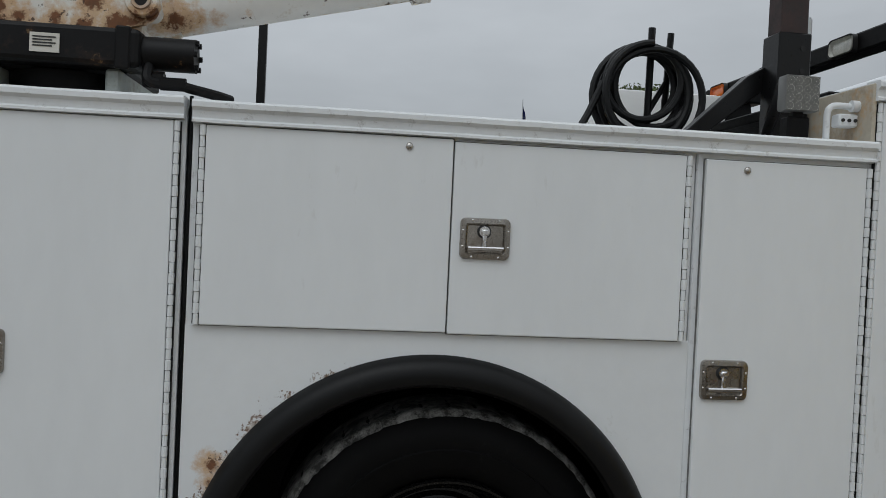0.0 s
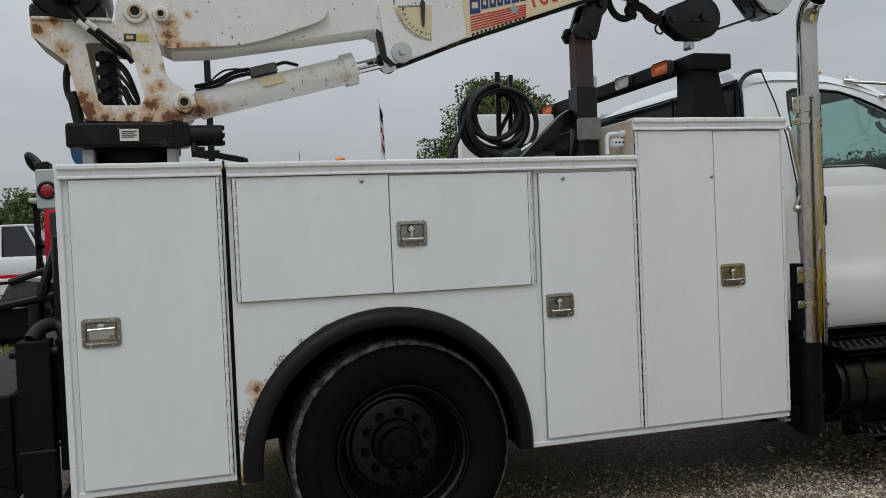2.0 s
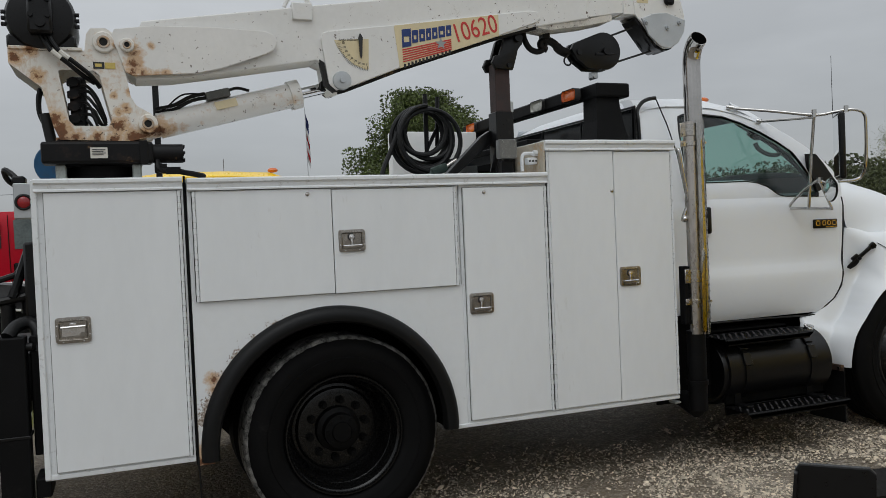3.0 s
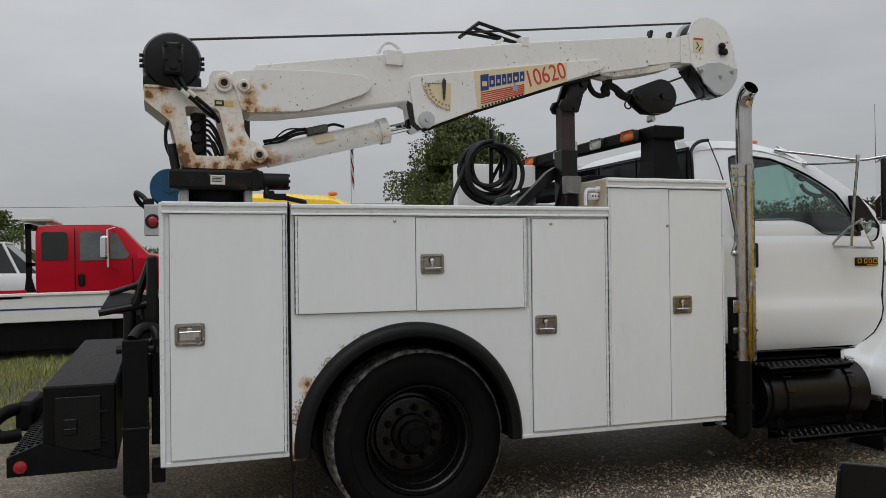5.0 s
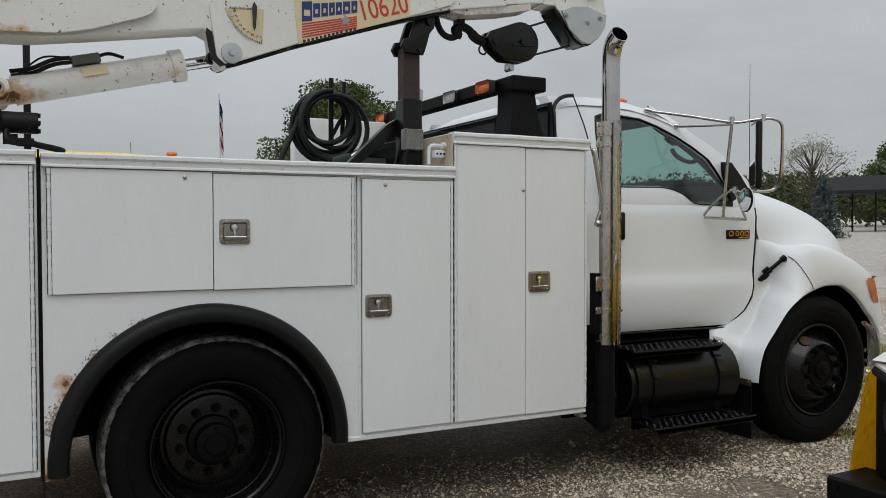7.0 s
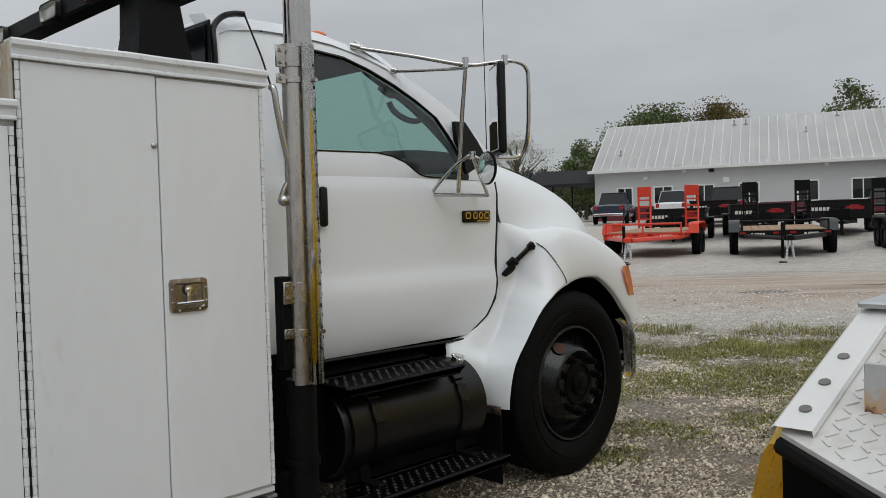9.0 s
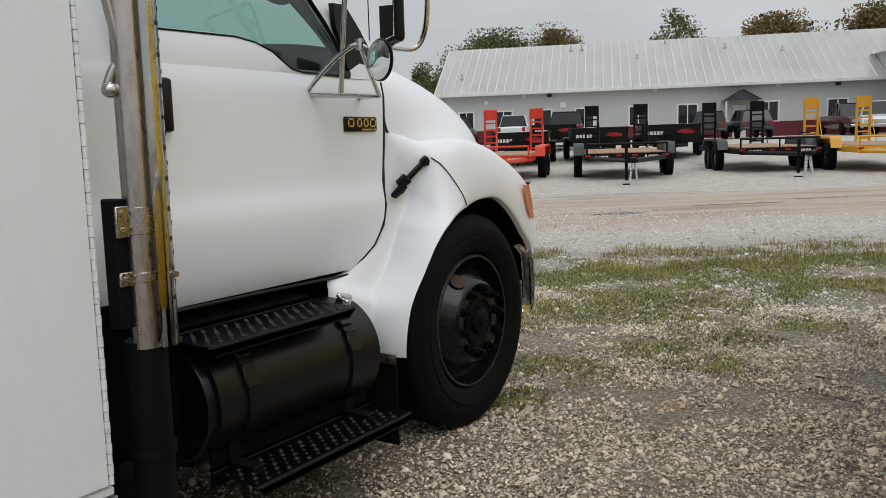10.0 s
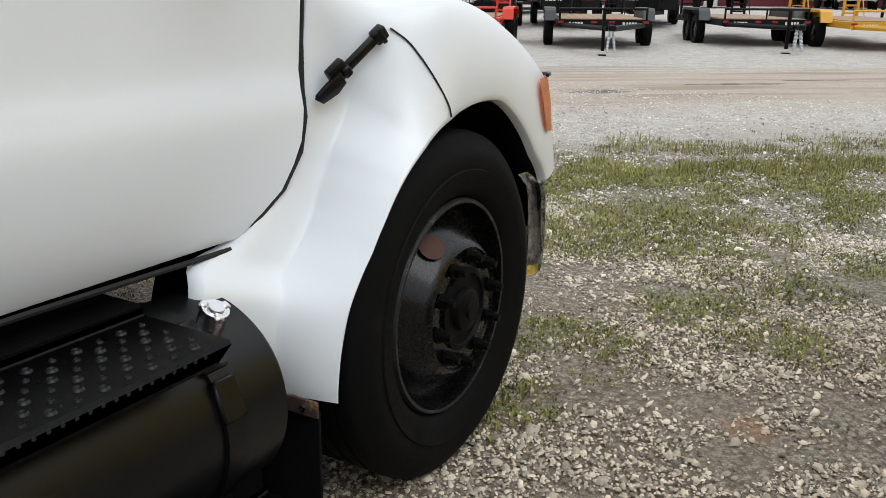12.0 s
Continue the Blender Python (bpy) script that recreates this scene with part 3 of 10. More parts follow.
    col = mix(op("MULTIPLY", ruts, 0.55), col, (0.20, 0.16, 0.125))
    weeds = op("MULTIPLY", band(wob, 6.4, 1.7, 0.8), remap(noise_at(1.6, 6.0, 0.7), 0.44, 0.60))
    speck = remap(noise_at(30, 5.0, 0.75), 0.36, 0.6)
    moss = mix(noise_at(1.7, 4.0), (0.08, 0.105, 0.025), (0.20, 0.175, 0.06))
    col = mix(op("MULTIPLY", op("MULTIPLY", weeds, speck), 0.9), col, moss)
    # Dark grassy ground at the back; shade under the red truck is tinted in.
    back = op("MULTIPLY", op("MULTIPLY", remap(sp.outputs[1], 2.6, 4.5), op("SUBTRACT", 1.0, remap(sp.outputs[0], 2.0, 5.0))), remap(noise_at(0.25, 5.0), 0.25, 0.45))
    col = mix(op("MULTIPLY", back, 0.85), col, (0.05, 0.062, 0.022))
    puddle = None
    for s0, a0, hs, ha in ((12.24, -5.8, 0.20, 0.55), (13.05, -8.25, 0.11, 1.0), (13.5, -9.6, 0.08, 0.7)):
        u, w = op("DIVIDE", op("SUBTRACT", s, s0), hs), op("DIVIDE", op("SUBTRACT", along, a0), ha)
        pd = op("ADD", op("SQRT", op("ADD", op("MULTIPLY", u, u), op("MULTIPLY", w, w))), op("MULTIPLY", op("SUBTRACT", noise_at(2.6), 0.5), 1.4))
        pool = op("SUBTRACT", 1.0, remap(pd, 0.8, 1.05))
        puddle = pool if puddle is None else op("MAXIMUM", puddle, pool)
    col = mix(op("MULTIPLY", puddle, 0.8), col, (0.09, 0.07, 0.05))
    l.new(col, bs.inputs["Base Color"])
    l.new(op("SUBTRACT", 0.78, op("MULTIPLY", puddle, 0.6)), bs.inputs["Roughness"])
    h = op("ADD", op("MULTIPLY", op("SUBTRACT", 1.0, big.outputs["Distance"]), 0.7), op("MULTIPLY", op("SUBTRACT", 1.0, small.outputs["Distance"]), 0.35))
    bp = n.new("ShaderNodeBump")
    bp.inputs["Strength"].default_value = 1.0
    bp.inputs["Distance"].default_value = 0.012
    l.new(op("MULTIPLY", h, op("SUBTRACT", 1.0, puddle)), bp.inputs["Height"])
    l.new(bp.outputs[0], bs.inputs["Normal"])
    return m


GRAVEL = gravel_material()


def axis_steps(lo, mid0, mid1, hi, fine, coarse):
    near = list(np.arange(mid0, mid1 + 1e-6, fine))
    left, right, k, v = [], [], coarse, mid0
    while v > lo:
        v -= k
        k *= 1.5
        left.append(v)
    k, v = coarse, mid1
    while v < hi:
        v += k
        k *= 1.5
        right.append(v)
    return left[::-1] + near + right


gx, gy = axis_steps(-900, -6, 12, 1500, 0.12, 0.5), axis_steps(-900, -5, 6, 1500, 0.12, 0.5)
bm = B()
rows = []
for x in gx:
    row = []
    for y in gy:
        z = rise(x, y)
        if -6 < x < 12 and -5 < y < 6:
            z += 0.010 * (noise.noise((x * 1.3, y * 1.3, 0.0)) + 0.5 * noise.noise((x * 4, y * 4, 3.0))) - 0.006
        row.append((x, y, z))
    rows.append(row)
grid(bm, rows)
for f in bm.faces:
    f.smooth = True
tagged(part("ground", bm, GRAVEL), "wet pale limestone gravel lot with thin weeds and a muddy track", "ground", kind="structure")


# ---- wheels ----
HUB_BLACK = surface("greasy_black_hub", (0.003, 0.003, 0.003), 0.5, spec=0.12, var=0.3, scale=20, bump=0.1, bump_scale=60)


def wheel(parent, at, radius, dish, front, name="wheel"):
    """A truck wheel at its hub. front: the disc bulges outwards; else it lies deep in the rim."""
    w = 0.255
    y0 = at[1]
    bm = B()
    rr = 0.290 if front else 0.288
    if front:
        prof = [(rr, 0.012), (rr - 0.012, 0.0), (rr - 0.02, 0.03), (0.268, 0.06), (0.258, 0.075), (0.225, 0.05), (0.185, -0.012), (0.172, -0.026), (0.165, -0.029), (0.160, -0.024), (0.112, -0.024), (0.0, -0.022)]
    else:
        prof = [(rr, 0.012), (rr - 0.004, -0.002), (rr - 0.010, -0.002), (rr - 0.014, 0.010), (rr - 0.022, 0.016), (0.262, 0.020), (0.258, 0.040), (0.253, 0.046), (0.250, 0.066), (0.244, 0.072),
                (0.242, 0.135), (0.234, 0.168), (0.218, 0.182), (0.205, 0.180), (0.199, 0.170), (0.195, 0.162), (0.188, 0.160), (0.1, 0.160), (0.0, 0.160)]
    lathe(bm, prof, (0, 0, 0), 64)
    wh = part(name, bm, RIM, parent, "glossy black painted steel wheel", True, loc=at)
    bm = B()
    tp = [(rr - 0.004, 0.028), (rr + 0.012, 0.0), (rr + 0.04, -0.012), (radius - 0.10, -0.022), (radius - 0.097, -0.017), (radius - 0.07, -0.022), (radius - 0.045, -0.016), (radius - 0.03, -0.004), (radius - 0.012, 0.006)]
    tp += [(radius - 0.004, 0.014), (radius, 0.03)]
    for k in range(4):
        yk = 0.055 + k * 0.045
        tp += [(radius, yk), (radius - 0.012, yk + 0.002), (radius - 0.012, yk + 0.01), (radius, yk + 0.012)]
    tp += [(radius, w - 0.02), (radius - 0.02, w), (rr + 0.04, w + 0.01), (rr - 0.004, w - 0.02)]
    lathe(bm, tp, (0, 0, 0), 96)
    part("tyre", bm, TYRE, wh, "black truck tyre with ribbed tread", True)
    if not front:
        bm = B()
        rows = []
        for i in range(241):
            a = 2 * math.pi * i / 240
            j = 0.003 * noise.noise((math.cos(a) * 14, math.sin(a) * 14, 2.0)) + 0.004 * noise.noise((math.cos(a) * 40, math.sin(a) * 40, 5.0))
            r0 = radius - 0.015 + j
            rows.append([(r * math.cos(a), y, r * math.sin(a)) for r, y in ((r0, -0.0035), (radius - 0.009 + 0.5 * j, 0.002), (radius - 0.001 + 0.5 * j, 0.010), (radius + 0.003 + 0.8 * j, 0.024), (radius + 0.0035 - 0.004 * (i % 6 == 0), 0.045), (radius + 0.0035 - 0.006 * (i % 6 == 0), 0.075), (radius + 0.0035 - 0.004 * (i % 6 == 0), 0.13), (radius + 0.003, 0.20))])
        grid(bm, rows)
        part("worn_shoulder", bm, SCUFF, wh, "scuffed grey torn tread shoulder", True)
    if front:
        bm = B()
        rows = []
        for i in range(121):
            a = 2 * math.pi * i / 120
            j = 0.0016 * noise.noise((math.cos(a) * 9, math.sin(a) * 9, 3.0))
            rows.append([(r * math.cos(a), y, r * math.sin(a)) for r, y in ((rr + 0.0015, 0.010), (rr - 0.0035 - j, -0.0008), (rr - 0.0075 - 2 * j, -0.0014), (rr - 0.0125, 0.0004))])
        grid(bm, rows)
        part("rim_edge", bm, surface("worn_rim_edge", (0.012, 0.012, 0.012), 0.45, var=0.4, scale=30, dirt=(0.30, 0.29, 0.27), dirt_amount=0.22, dirt_scale=14), wh, "worn pale rim edge", True)
    n_nut, r_nut = 10, 0.142
    yb = -0.03 if front else 0.155
    bm = B()
    if front:
        lathe(bm, [(0.112, -0.020), (0.110, -0.032), (0.098, -0.034), (0.094, -0.026), (0.060, -0.026), (0.056, -0.042), (0.048, -0.047), (0.026, -0.047), (0.024, -0.056), (0, -0.057)], (0, 0, 0), 32)
        cyl(bm, (0.03, -0.03, -0.025), (0.03, -0.05, -0.025), 0.012, 10)
    else:
        lathe(bm, [(0.112, 0.156), (0.108, 0.13), (0.085, 0.12), (0.082, 0.075), (0.05, 0.07), (0.045, 0.06), (0, 0.06)], (0, 0, 0), 32)
        for k in range(8):
            a = 2 * math.pi * k / 8
            cyl(bm, (0.066 * math.cos(a), 0.078, 0.066 * math.sin(a)), (0.066 * math.cos(a), 0.066, 0.066 * math.sin(a)), 0.009, 6)
    part("hub", bm, HUB_BLACK, wh, "black greasy axle hub", True)
    for k in range(n_nut):
        a = 2 * math.pi * (k + 0.3) / n_nut
        c, s = r_nut * math.cos(a), r_nut * math.sin(a)
        bm = B()
        cyl(bm, (c, yb, s), (c, yb - 0.008, s), 0.02, 14)
        cyl(bm, (c, yb - 0.006, s), (c, yb - 0.028, s), 0.0165, 6)
        cyl(bm, (c, yb - 0.026, s), (c, yb - 0.040, s), 0.010, 10)
        part("lug_nut", bm, HUB_BLACK, wh)
    if front:
        for a in (118, 298):
            bm = B()
            r = 0.208
            c, s = r * math.cos(radians(a)), r * math.sin(radians(a))
            d = Vector((c, 0, s)).normalized()
            q = Matrix.Translation((c, 0.018, s)) @ (Vector((d.x * 0.78, -0.62, d.z * 0.78)).to_track_quat("Z", "Y").to_matrix().to_4x4())
            bmesh.ops.create_circle(bm, cap_ends=True, segments=24, radius=0.035, matrix=Matrix.Translation((d.x * 0.004, -0.004, d.z * 0.004)) @ q)
            part("hand_hole", bm, surface("rust_brown_shadow", (0.07, 0.03, 0.02), 0.8, var=0.2), wh, "brown rusty hand hole")
    return wh


# ---- the chassis cab truck ----
truck = thing("utility_truck", "white medium-duty chassis cab truck with black wheels, parked on gravel", "truck", m=TRUCK)
CW = 2.44                                    # overall width of the body
GAPC = [(3.50, 0.775), (3.65, 0.776), (3.715, 0.81), (3.80, 0.88), (3.852, 0.955), (3.868, 1.03), (3.872, 1.09), (3.892, 1.19), (3.912, 1.34), (3.918, 1.46), (3.92, 1.52)]


def gap_x(z):
    return float(np.interp(z, [p[1] for p in GAPC[1:]], [p[0] for p in GAPC[1:]]))


def side_y(z):
    """Depth of the cab's flank at a height."""
    return float(np.interp(z, [0.76, 0.80, 0.88, 0.98, 1.05, 1.09, 1.13, 1.2, 1.36, 1.48, 1.53, 1.60, 1.8, 2.0, 2.1, 2.15, 2.17],
                           [0.302, 0.274, 0.249, 0.2375, 0.238, 0.247, 0.258, 0.263, 0.268, 0.27, 0.285, 0.29, 0.335, 0.39, 0.43, 0.475, 0.55]))


def skin(x0, x1, zs, cols):
    return [[(x0(z) + (x1(z) - x0(z)) * k / cols, side_y(z), z) for k in range(cols + 1)] for z in zs]


zs = [0.795, 0.80, 0.84, 0.88, 0.93, 0.98, 1.02, 1.05, 1.07, 1.09, 1.11, 1.13, 1.17, 1.24, 1.32, 1.40, 1.47, 1.50, 1.515, 1.53]
for near in (True, False):
    bm = B()
    rows = skin(lambda z: 2.70, lambda z: gap_x(z) - 0.008, zs, 16)
    rows = [[(x, y + 0.02, z) for x, y, z in rows[0]]] + rows + [[(x, y + 0.03, z) for x, y, z in rows[-1]]]
    rows = [[(r[0][0], r[0][1] + 0.025, r[0][2])] + r + [(r[-1][0], r[-1][1] + 0.025, r[-1][2])] for r in rows]
    if not near:
        rows = [[(x, CW - y, z) for x, y, z in r] for r in rows]
    grid(bm, rows)
    door = part("door", bm, CAB_WHITE, truck, "white cab door with a pressed flank line", True)
    if near:
        bm = B()
        box(bm, 2.815, 2.853, 0.238, 0.262, 1.325, 1.485, 0.012, seg=2)
        part("door_handle", bm, BLACK, door, "black upright door handle", True)
        bm = B()
        box(bm, 3.655, 3.852, 0.256, 0.268, 1.325, 1.382, 0.006, seg=2)
        part("badge", bm, BLACK, door, "black model badge with gold marks", True)
        bm = B()
        for a, b in ((3.668, 3.705), (3.722, 3.752), (3.762, 3.792), (3.800, 3.84)):
            box(bm, a, b, 0.2525, 0.256, 1.368, 1.375)
            box(bm, a, a + 0.007, 0.2525, 0.256, 1.343, 1.374)
            box(bm, b - 0.007, b, 0.2525, 0.256, 1.343, 1.374)
            box(bm, a, b, 0.2525, 0.256, 1.342, 1.348)
        for k in range(9):
            box(bm, 3.75 + k * 0.0105, 3.757 + k * 0.0105, 0.2525, 0.256, 1.329, 1.336)
        part("badge_marks", bm, GOLD, door, "gold raised marks")

# quarter panel behind the door, window frame ring, roof, rear wall
for near in (True, False):
    bm = B()
    rows = skin(lambda z: 2.47, lambda z: 2.692, zs + [1.60, 1.7, 1.8, 1.9, 2.0, 2.06, 2.10, 2.13, 2.15], 4)
    rows = [[(r[0][0] - 0.03, r[0][1] + 0.06, r[0][2])] + r for r in rows]
    if not near:
        rows = [[(x, CW - y, z) for x, y, z in r] for r in rows]
    grid(bm, rows)
    part("quarter_panel", bm, CAB_WHITE, truck, "white cab corner panel", True)
    win = [(2.75, 1.63), (2.725, 1.70), (2.735, 1.95), (2.755, 2.045), (2.80, 2.062), (2.90, 2.067), (3.09, 2.051), (3.22, 2.01), (3.36, 1.95), (3.48, 1.885), (3.58, 1.818), (3.64, 1.735), (3.693, 1.644), (3.735, 1.545), (3.725, 1.525), (3.45, 1.532), (3.40, 1.545), (3.32, 1.596), (3.25, 1.62), (3.165, 1.632), (2.87, 1.628)]
    out = [(2.69, 1.53), (2.69, 1.70), (2.69, 1.95), (2.69, 2.10), (2.75, 2.135), (2.90, 2.14), (3.09, 2.122), (3.25, 2.075), (3.42, 2.01), (3.56, 1.94), (3.70, 1.855), (3.80, 1.775), (3.88, 1.70), (3.925, 1.62), (3.925, 1.53), (3.50, 1.53), (3.40, 1.53), (3.32, 1.53), (3.25, 1.53), (3.165, 1.53), (2.87, 1.53)]
    bm = B()
    seal = [(x + (0.012 if x < 3 else -0.004), z + (0.012 if z < 1.7 else -0.014)) for x, z in win]
    rows = [[(x, side_y(z), z) for x, z in out], [(x * 0.35 + a * 0.65, side_y(z * 0.35 + c * 0.65) - 0.004, z * 0.35 + c * 0.65) for (x, z), (a, c) in zip(out, win)],
            [(x, side_y(z) - 0.001, z) for x, z in win], [(x, side_y(z) + 0.02, z) for x, z in seal]]
    rs = rows if near else [[(x, CW - y, z) for x, y, z in r] for r in rows]
    grid(bm, rs, close=True)
    part("window_frame", bm, CAB_WHITE, truck, "white door window frame", True)
    bm = B()
    inner = [(x + (3.2 - x) * 0.03, z + (1.8 - z) * 0.055) for x, z in win]
    rs = [[(x, side_y(z) - 0.003, z) for x, z in win], [(x, side_y(z) - 0.005, z) for x, z in [(x + (3.2 - x) * 0.015, z + (1.8 - z) * 0.03) for x, z in win]], [(x, side_y(z) + 0.012, z) for x, z in inner]]
    rs = rs if near else [[(x, CW - y, z) for x, y, z in r] for r in rs]
    grid(bm, rs, close=True)
    part("window_seal", bm, BLACK, truck, "black rubber window seal", True)
    bm = B()
    pts = [bm.verts.new((x, side_y(z) + 0.008 if near else CW - side_y(z) - 0.008, z)) for x, z in inner]
    bm.faces.new(pts)
    pane = part("side_window", bm, GLASS, truck, "green tinted side window")
    pane.visible_shadow = False
    if near:
        bm = B()
        plate(bm, [(3.66, 1.715), (3.70, 1.63), (3.74, 1.53), (3.90, 1.53), (3.90, 1.60), (3.80, 1.72), (3.72, 1.80), (3.65, 1.80)], 0.287, 0.31)
        part("mirror_patch", bm, BLACK, truck, "black triangular mirror patch")

# roof and screens
top = [(2.44, 2.06), (2.475, 2.115), (2.54, 2.145), (2.67, 2.165), (2.85, 2.168), (3.03, 2.157), (3.19, 2.125), (3.34, 2.075)]
bm = B()
rows = []
for x, z in top:
    y = side_y(min(z, 2.14) - 0.03)
    rows.append([(x, y - 0.02, z - 0.06), (x, y + 0.012, z - 0.02), (x, y + 0.06, z), (x, y + 0.25, z + 0.02), (x, CW / 2, z + 0.03), (x, CW - y - 0.25, z + 0.02), (x, CW - y - 0.06, z), (x, CW - y - 0.012, z - 0.02), (x, CW - y + 0.02, z - 0.06)])
grid(bm, rows)
part("roof", bm, CAB_WHITE, truck, "white cab roof", True)
bm = B()
rows = [[(x, 0.43 + (0.5 - abs(k / 8 - 0.5)) * 0 + (CW - 0.86) * k / 8, z + 0.03 * math.sin(math.pi * k / 8)) for k in range(9)] for x, z in ((3.335, 2.07), (3.55, 1.955), (3.8, 1.8), (3.95, 1.66))]
grid(bm, rows)
ws = part("windscreen", bm, GLASS, truck, "raked windscreen", True)
ws.visible_shadow = False
for yy in (0.40, CW - 0.40):
    bm = B()
    s = 1 if yy < 1 else -1
    grid(bm, [[(x + 0.0, yy - s * 0.045 + s * (z - 1.66) * 0.13, z - 0.02), (x, yy + s * 0.0 + s * (z - 1.66) * 0.13, z + 0.03), (x + 0.02, yy + s * 0.07 + s * (z - 1.66) * 0.13, z + 0.01)] for x, z in ((3.20, 2.115), (3.34, 2.06), (3.55, 1.95), (3.8, 1.79), (3.95, 1.65))])
    part("windscreen_pillar", bm, CAB_WHITE, truck, "white windscreen pillar", True)
bm = B()
box(bm, 2.435, 2.46, 0.36, CW - 0.36, 0.80, 1.62)
box(bm, 2.435, 2.46, 0.36, 0.44, 1.62, 2.06)
box(bm, 2.435, 2.46, CW - 0.44, CW - 0.36, 1.62, 2.06)
box(bm, 2.435, 2.46, 0.44, CW - 0.44, 2.05, 2.08)
part("rear_wall", bm, CAB_WHITE, truck, "white cab rear wall")
bm = B()
for a, b in ((0.385, 0.95), (0.97, CW - 0.97), (CW - 0.95, CW - 0.385)):
    box(bm, 2.417, 2.423, a, b, 1.64, 2.085, 0.003)
part("rear_window", bm, surface("smoked_rear_glass", (0.008, 0.009, 0.01), 0.12, var=0.1, spec=0.2), truck, "dark sliding rear window")
bm = B()
box(bm, 2.424, 2.434, 0.365, CW - 0.365, 1.60, 2.10, 0.004)
part("rear_window_seal", bm, BLACK, truck, "black rear window surround")
bm = B()
sweep(bm, curve([(2.428, 0.335, 1.86), (2.43, 0.345, 2.0), (2.445, 0.37, 2.07), (2.49, 0.385, 2.12), (2.55, 0.40, 2.145), (2.60, 0.405, 2.152)]), 0.012)
sweep(bm, [(2.60, 0.402, 2.152), (2.635, 0.345, 1.98), (2.665, 0.30, 1.80), (2.69, 0.265, 1.55), (2.696, 0.262, 1.2), (2.696, 0.258, 0.82)], 0.004)
part("corner_seal", bm, BLACK, truck, "black corner seal and seam", True)
bm = B()
ball(bm, (3.12, 0.62, 2.185), 0.034, 14, (1.4, 0.8, 0.5))
part("marker_lamp", bm, AMBER_DEEP, truck, "amber roof marker lamp", True)
bm = B()
ball(bm, (3.12, 1.22, 2.195), 0.034, 14, (1.4, 0.8, 0.5))
part("marker_lamp", bm, AMBER_DEEP, truck, "amber roof marker lamp", True)

# inside of the cab
bm = B()
box(bm, 2.50, 3.75, 0.34, CW - 0.34, 0.86, 0.90)
box(bm, 3.55, 3.92, 0.33, CW - 0.33, 0.9, 1.56, 0.06, seg=2)
part("dashboard", bm, SEAT, truck, "dark dashboard and floor", True)
for yy in (0.75, 1.70):
    bm = B()
    box(bm, 2.78, 3.25, yy - 0.24, yy + 0.24, 0.95, 1.18, 0.05, seg=2)
    box(bm, 2.66, 2.82, yy - 0.24, yy + 0.24, 1.1, 1.60, 0.06, seg=2)
    box(bm, 2.64, 2.76, yy - 0.13, yy + 0.13, 1.60, 1.78, 0.05, seg=2)
    part("seat", bm, SEAT, truck, "grey cloth cab seat", True)
bm = B()
m = Matrix.Translation((3.42, 1.70, 1.60)) @ Matrix.Rotation(radians(-62), 4, "Y")
ring = [m @ Vector((0.19 * math.cos(2 * math.pi * k / 32), 0.19 * math.sin(2 * math.pi * k / 32), 0)) for k in range(32)]
sweep(bm, ring, 0.016, 8, True)
for a in (0.3, 2.85, 4.7):
    sweep(bm, [m @ Vector((0, 0, -0.03)), m @ Vector((0.19 * math.cos(a), 0.19 * math.sin(a), 0))], 0.013, 6)
cyl(bm, m @ Vector((0, 0, -0.2)), m @ Vector((0, 0, 0)), 0.05, 12)
part("steering_wheel", bm, SEAT, truck, "dark steering wheel", True)

bm = B()
sweep(bm, curve([(3.33, 0.45, 1.95), (3.385, 0.44, 1.915), (3.44, 0.435, 1.925), (3.53, 0.43, 1.88), (3.575, 0.43, 1.835), (3.54, 0.43, 1.808), (3.47, 0.43, 1.812), (3.40, 0.435, 1.845), (3.375, 0.44, 1.885)], 4), 0.014, 8)
part("pillar_handle", bm, SEAT, truck, "grey grab handle on the inner pillar", True)
bm = B()
sweep(bm, curve([(3.26, 0.46, 2.03), (3.38, 0.45, 1.965), (3.52, 0.435, 1.885), (3.66, 0.42, 1.78), (3.76, 0.40, 1.68), (3.82, 0.38, 1.58)], 4), 0.03, 8)
part("pillar_trim", bm, SEAT, truck, "grey inner pillar trim", True)
bm = B()
grid(bm, [[(x, y, z) for y in (0.48, 1.0, 1.5, CW - 0.48)] for x, z in ((2.5, 2.06), (2.7, 2.115), (3.0, 2.11), (3.3, 2.03))])
part("headliner", bm, SEAT, truck, "grey roof lining", True)
bm = B()
box(bm, 3.30, 3.34, 1.10, 1.34, 1.91, 1.97, 0.012, seg=2)
cyl(bm, (3.34, 1.22, 1.95), (3.40, 1.22, 2.04), 0.012, 8)
part("rear_view_mirror", bm, BLACK, truck, "black rear-view mirror", True)

# hood with front fenders
C = (4.24, 0.497)
LIP = [(24.8, 0.60), (29.9, 0.594), (36.6, 0.575), (50.7, 0.571), (67.1, 0.57), (80.4, 0.539), (96.1, 0.506), (114.9, 0.489), (137.6, 0.477), (147.1, 0.481), (162, 0.515), (182.5, 0.537), (183.5, 0.537)]
RIMO = [(24.8, 0.695), (30, 0.712), (34.9, 0.732), (39.5, 0.757), (45.5, 0.788), (52, 0.79), (58.5, 0.788), (76, 0.79), (94.3, 0.80), (99.9, 0.812), (106, 0.86), (110.8, 0.895), (116, 0.772), (122, 0.695), (127.3, 0.615), (133, 0.59), (139, 0.585), (149.2, 0.617), (154.7, 0.66), (158.3, 0.752), (164.1, 0.758), (168, 0.738), (174.8, 0.690), (180.6, 0.64), (183.5, 0.62)]


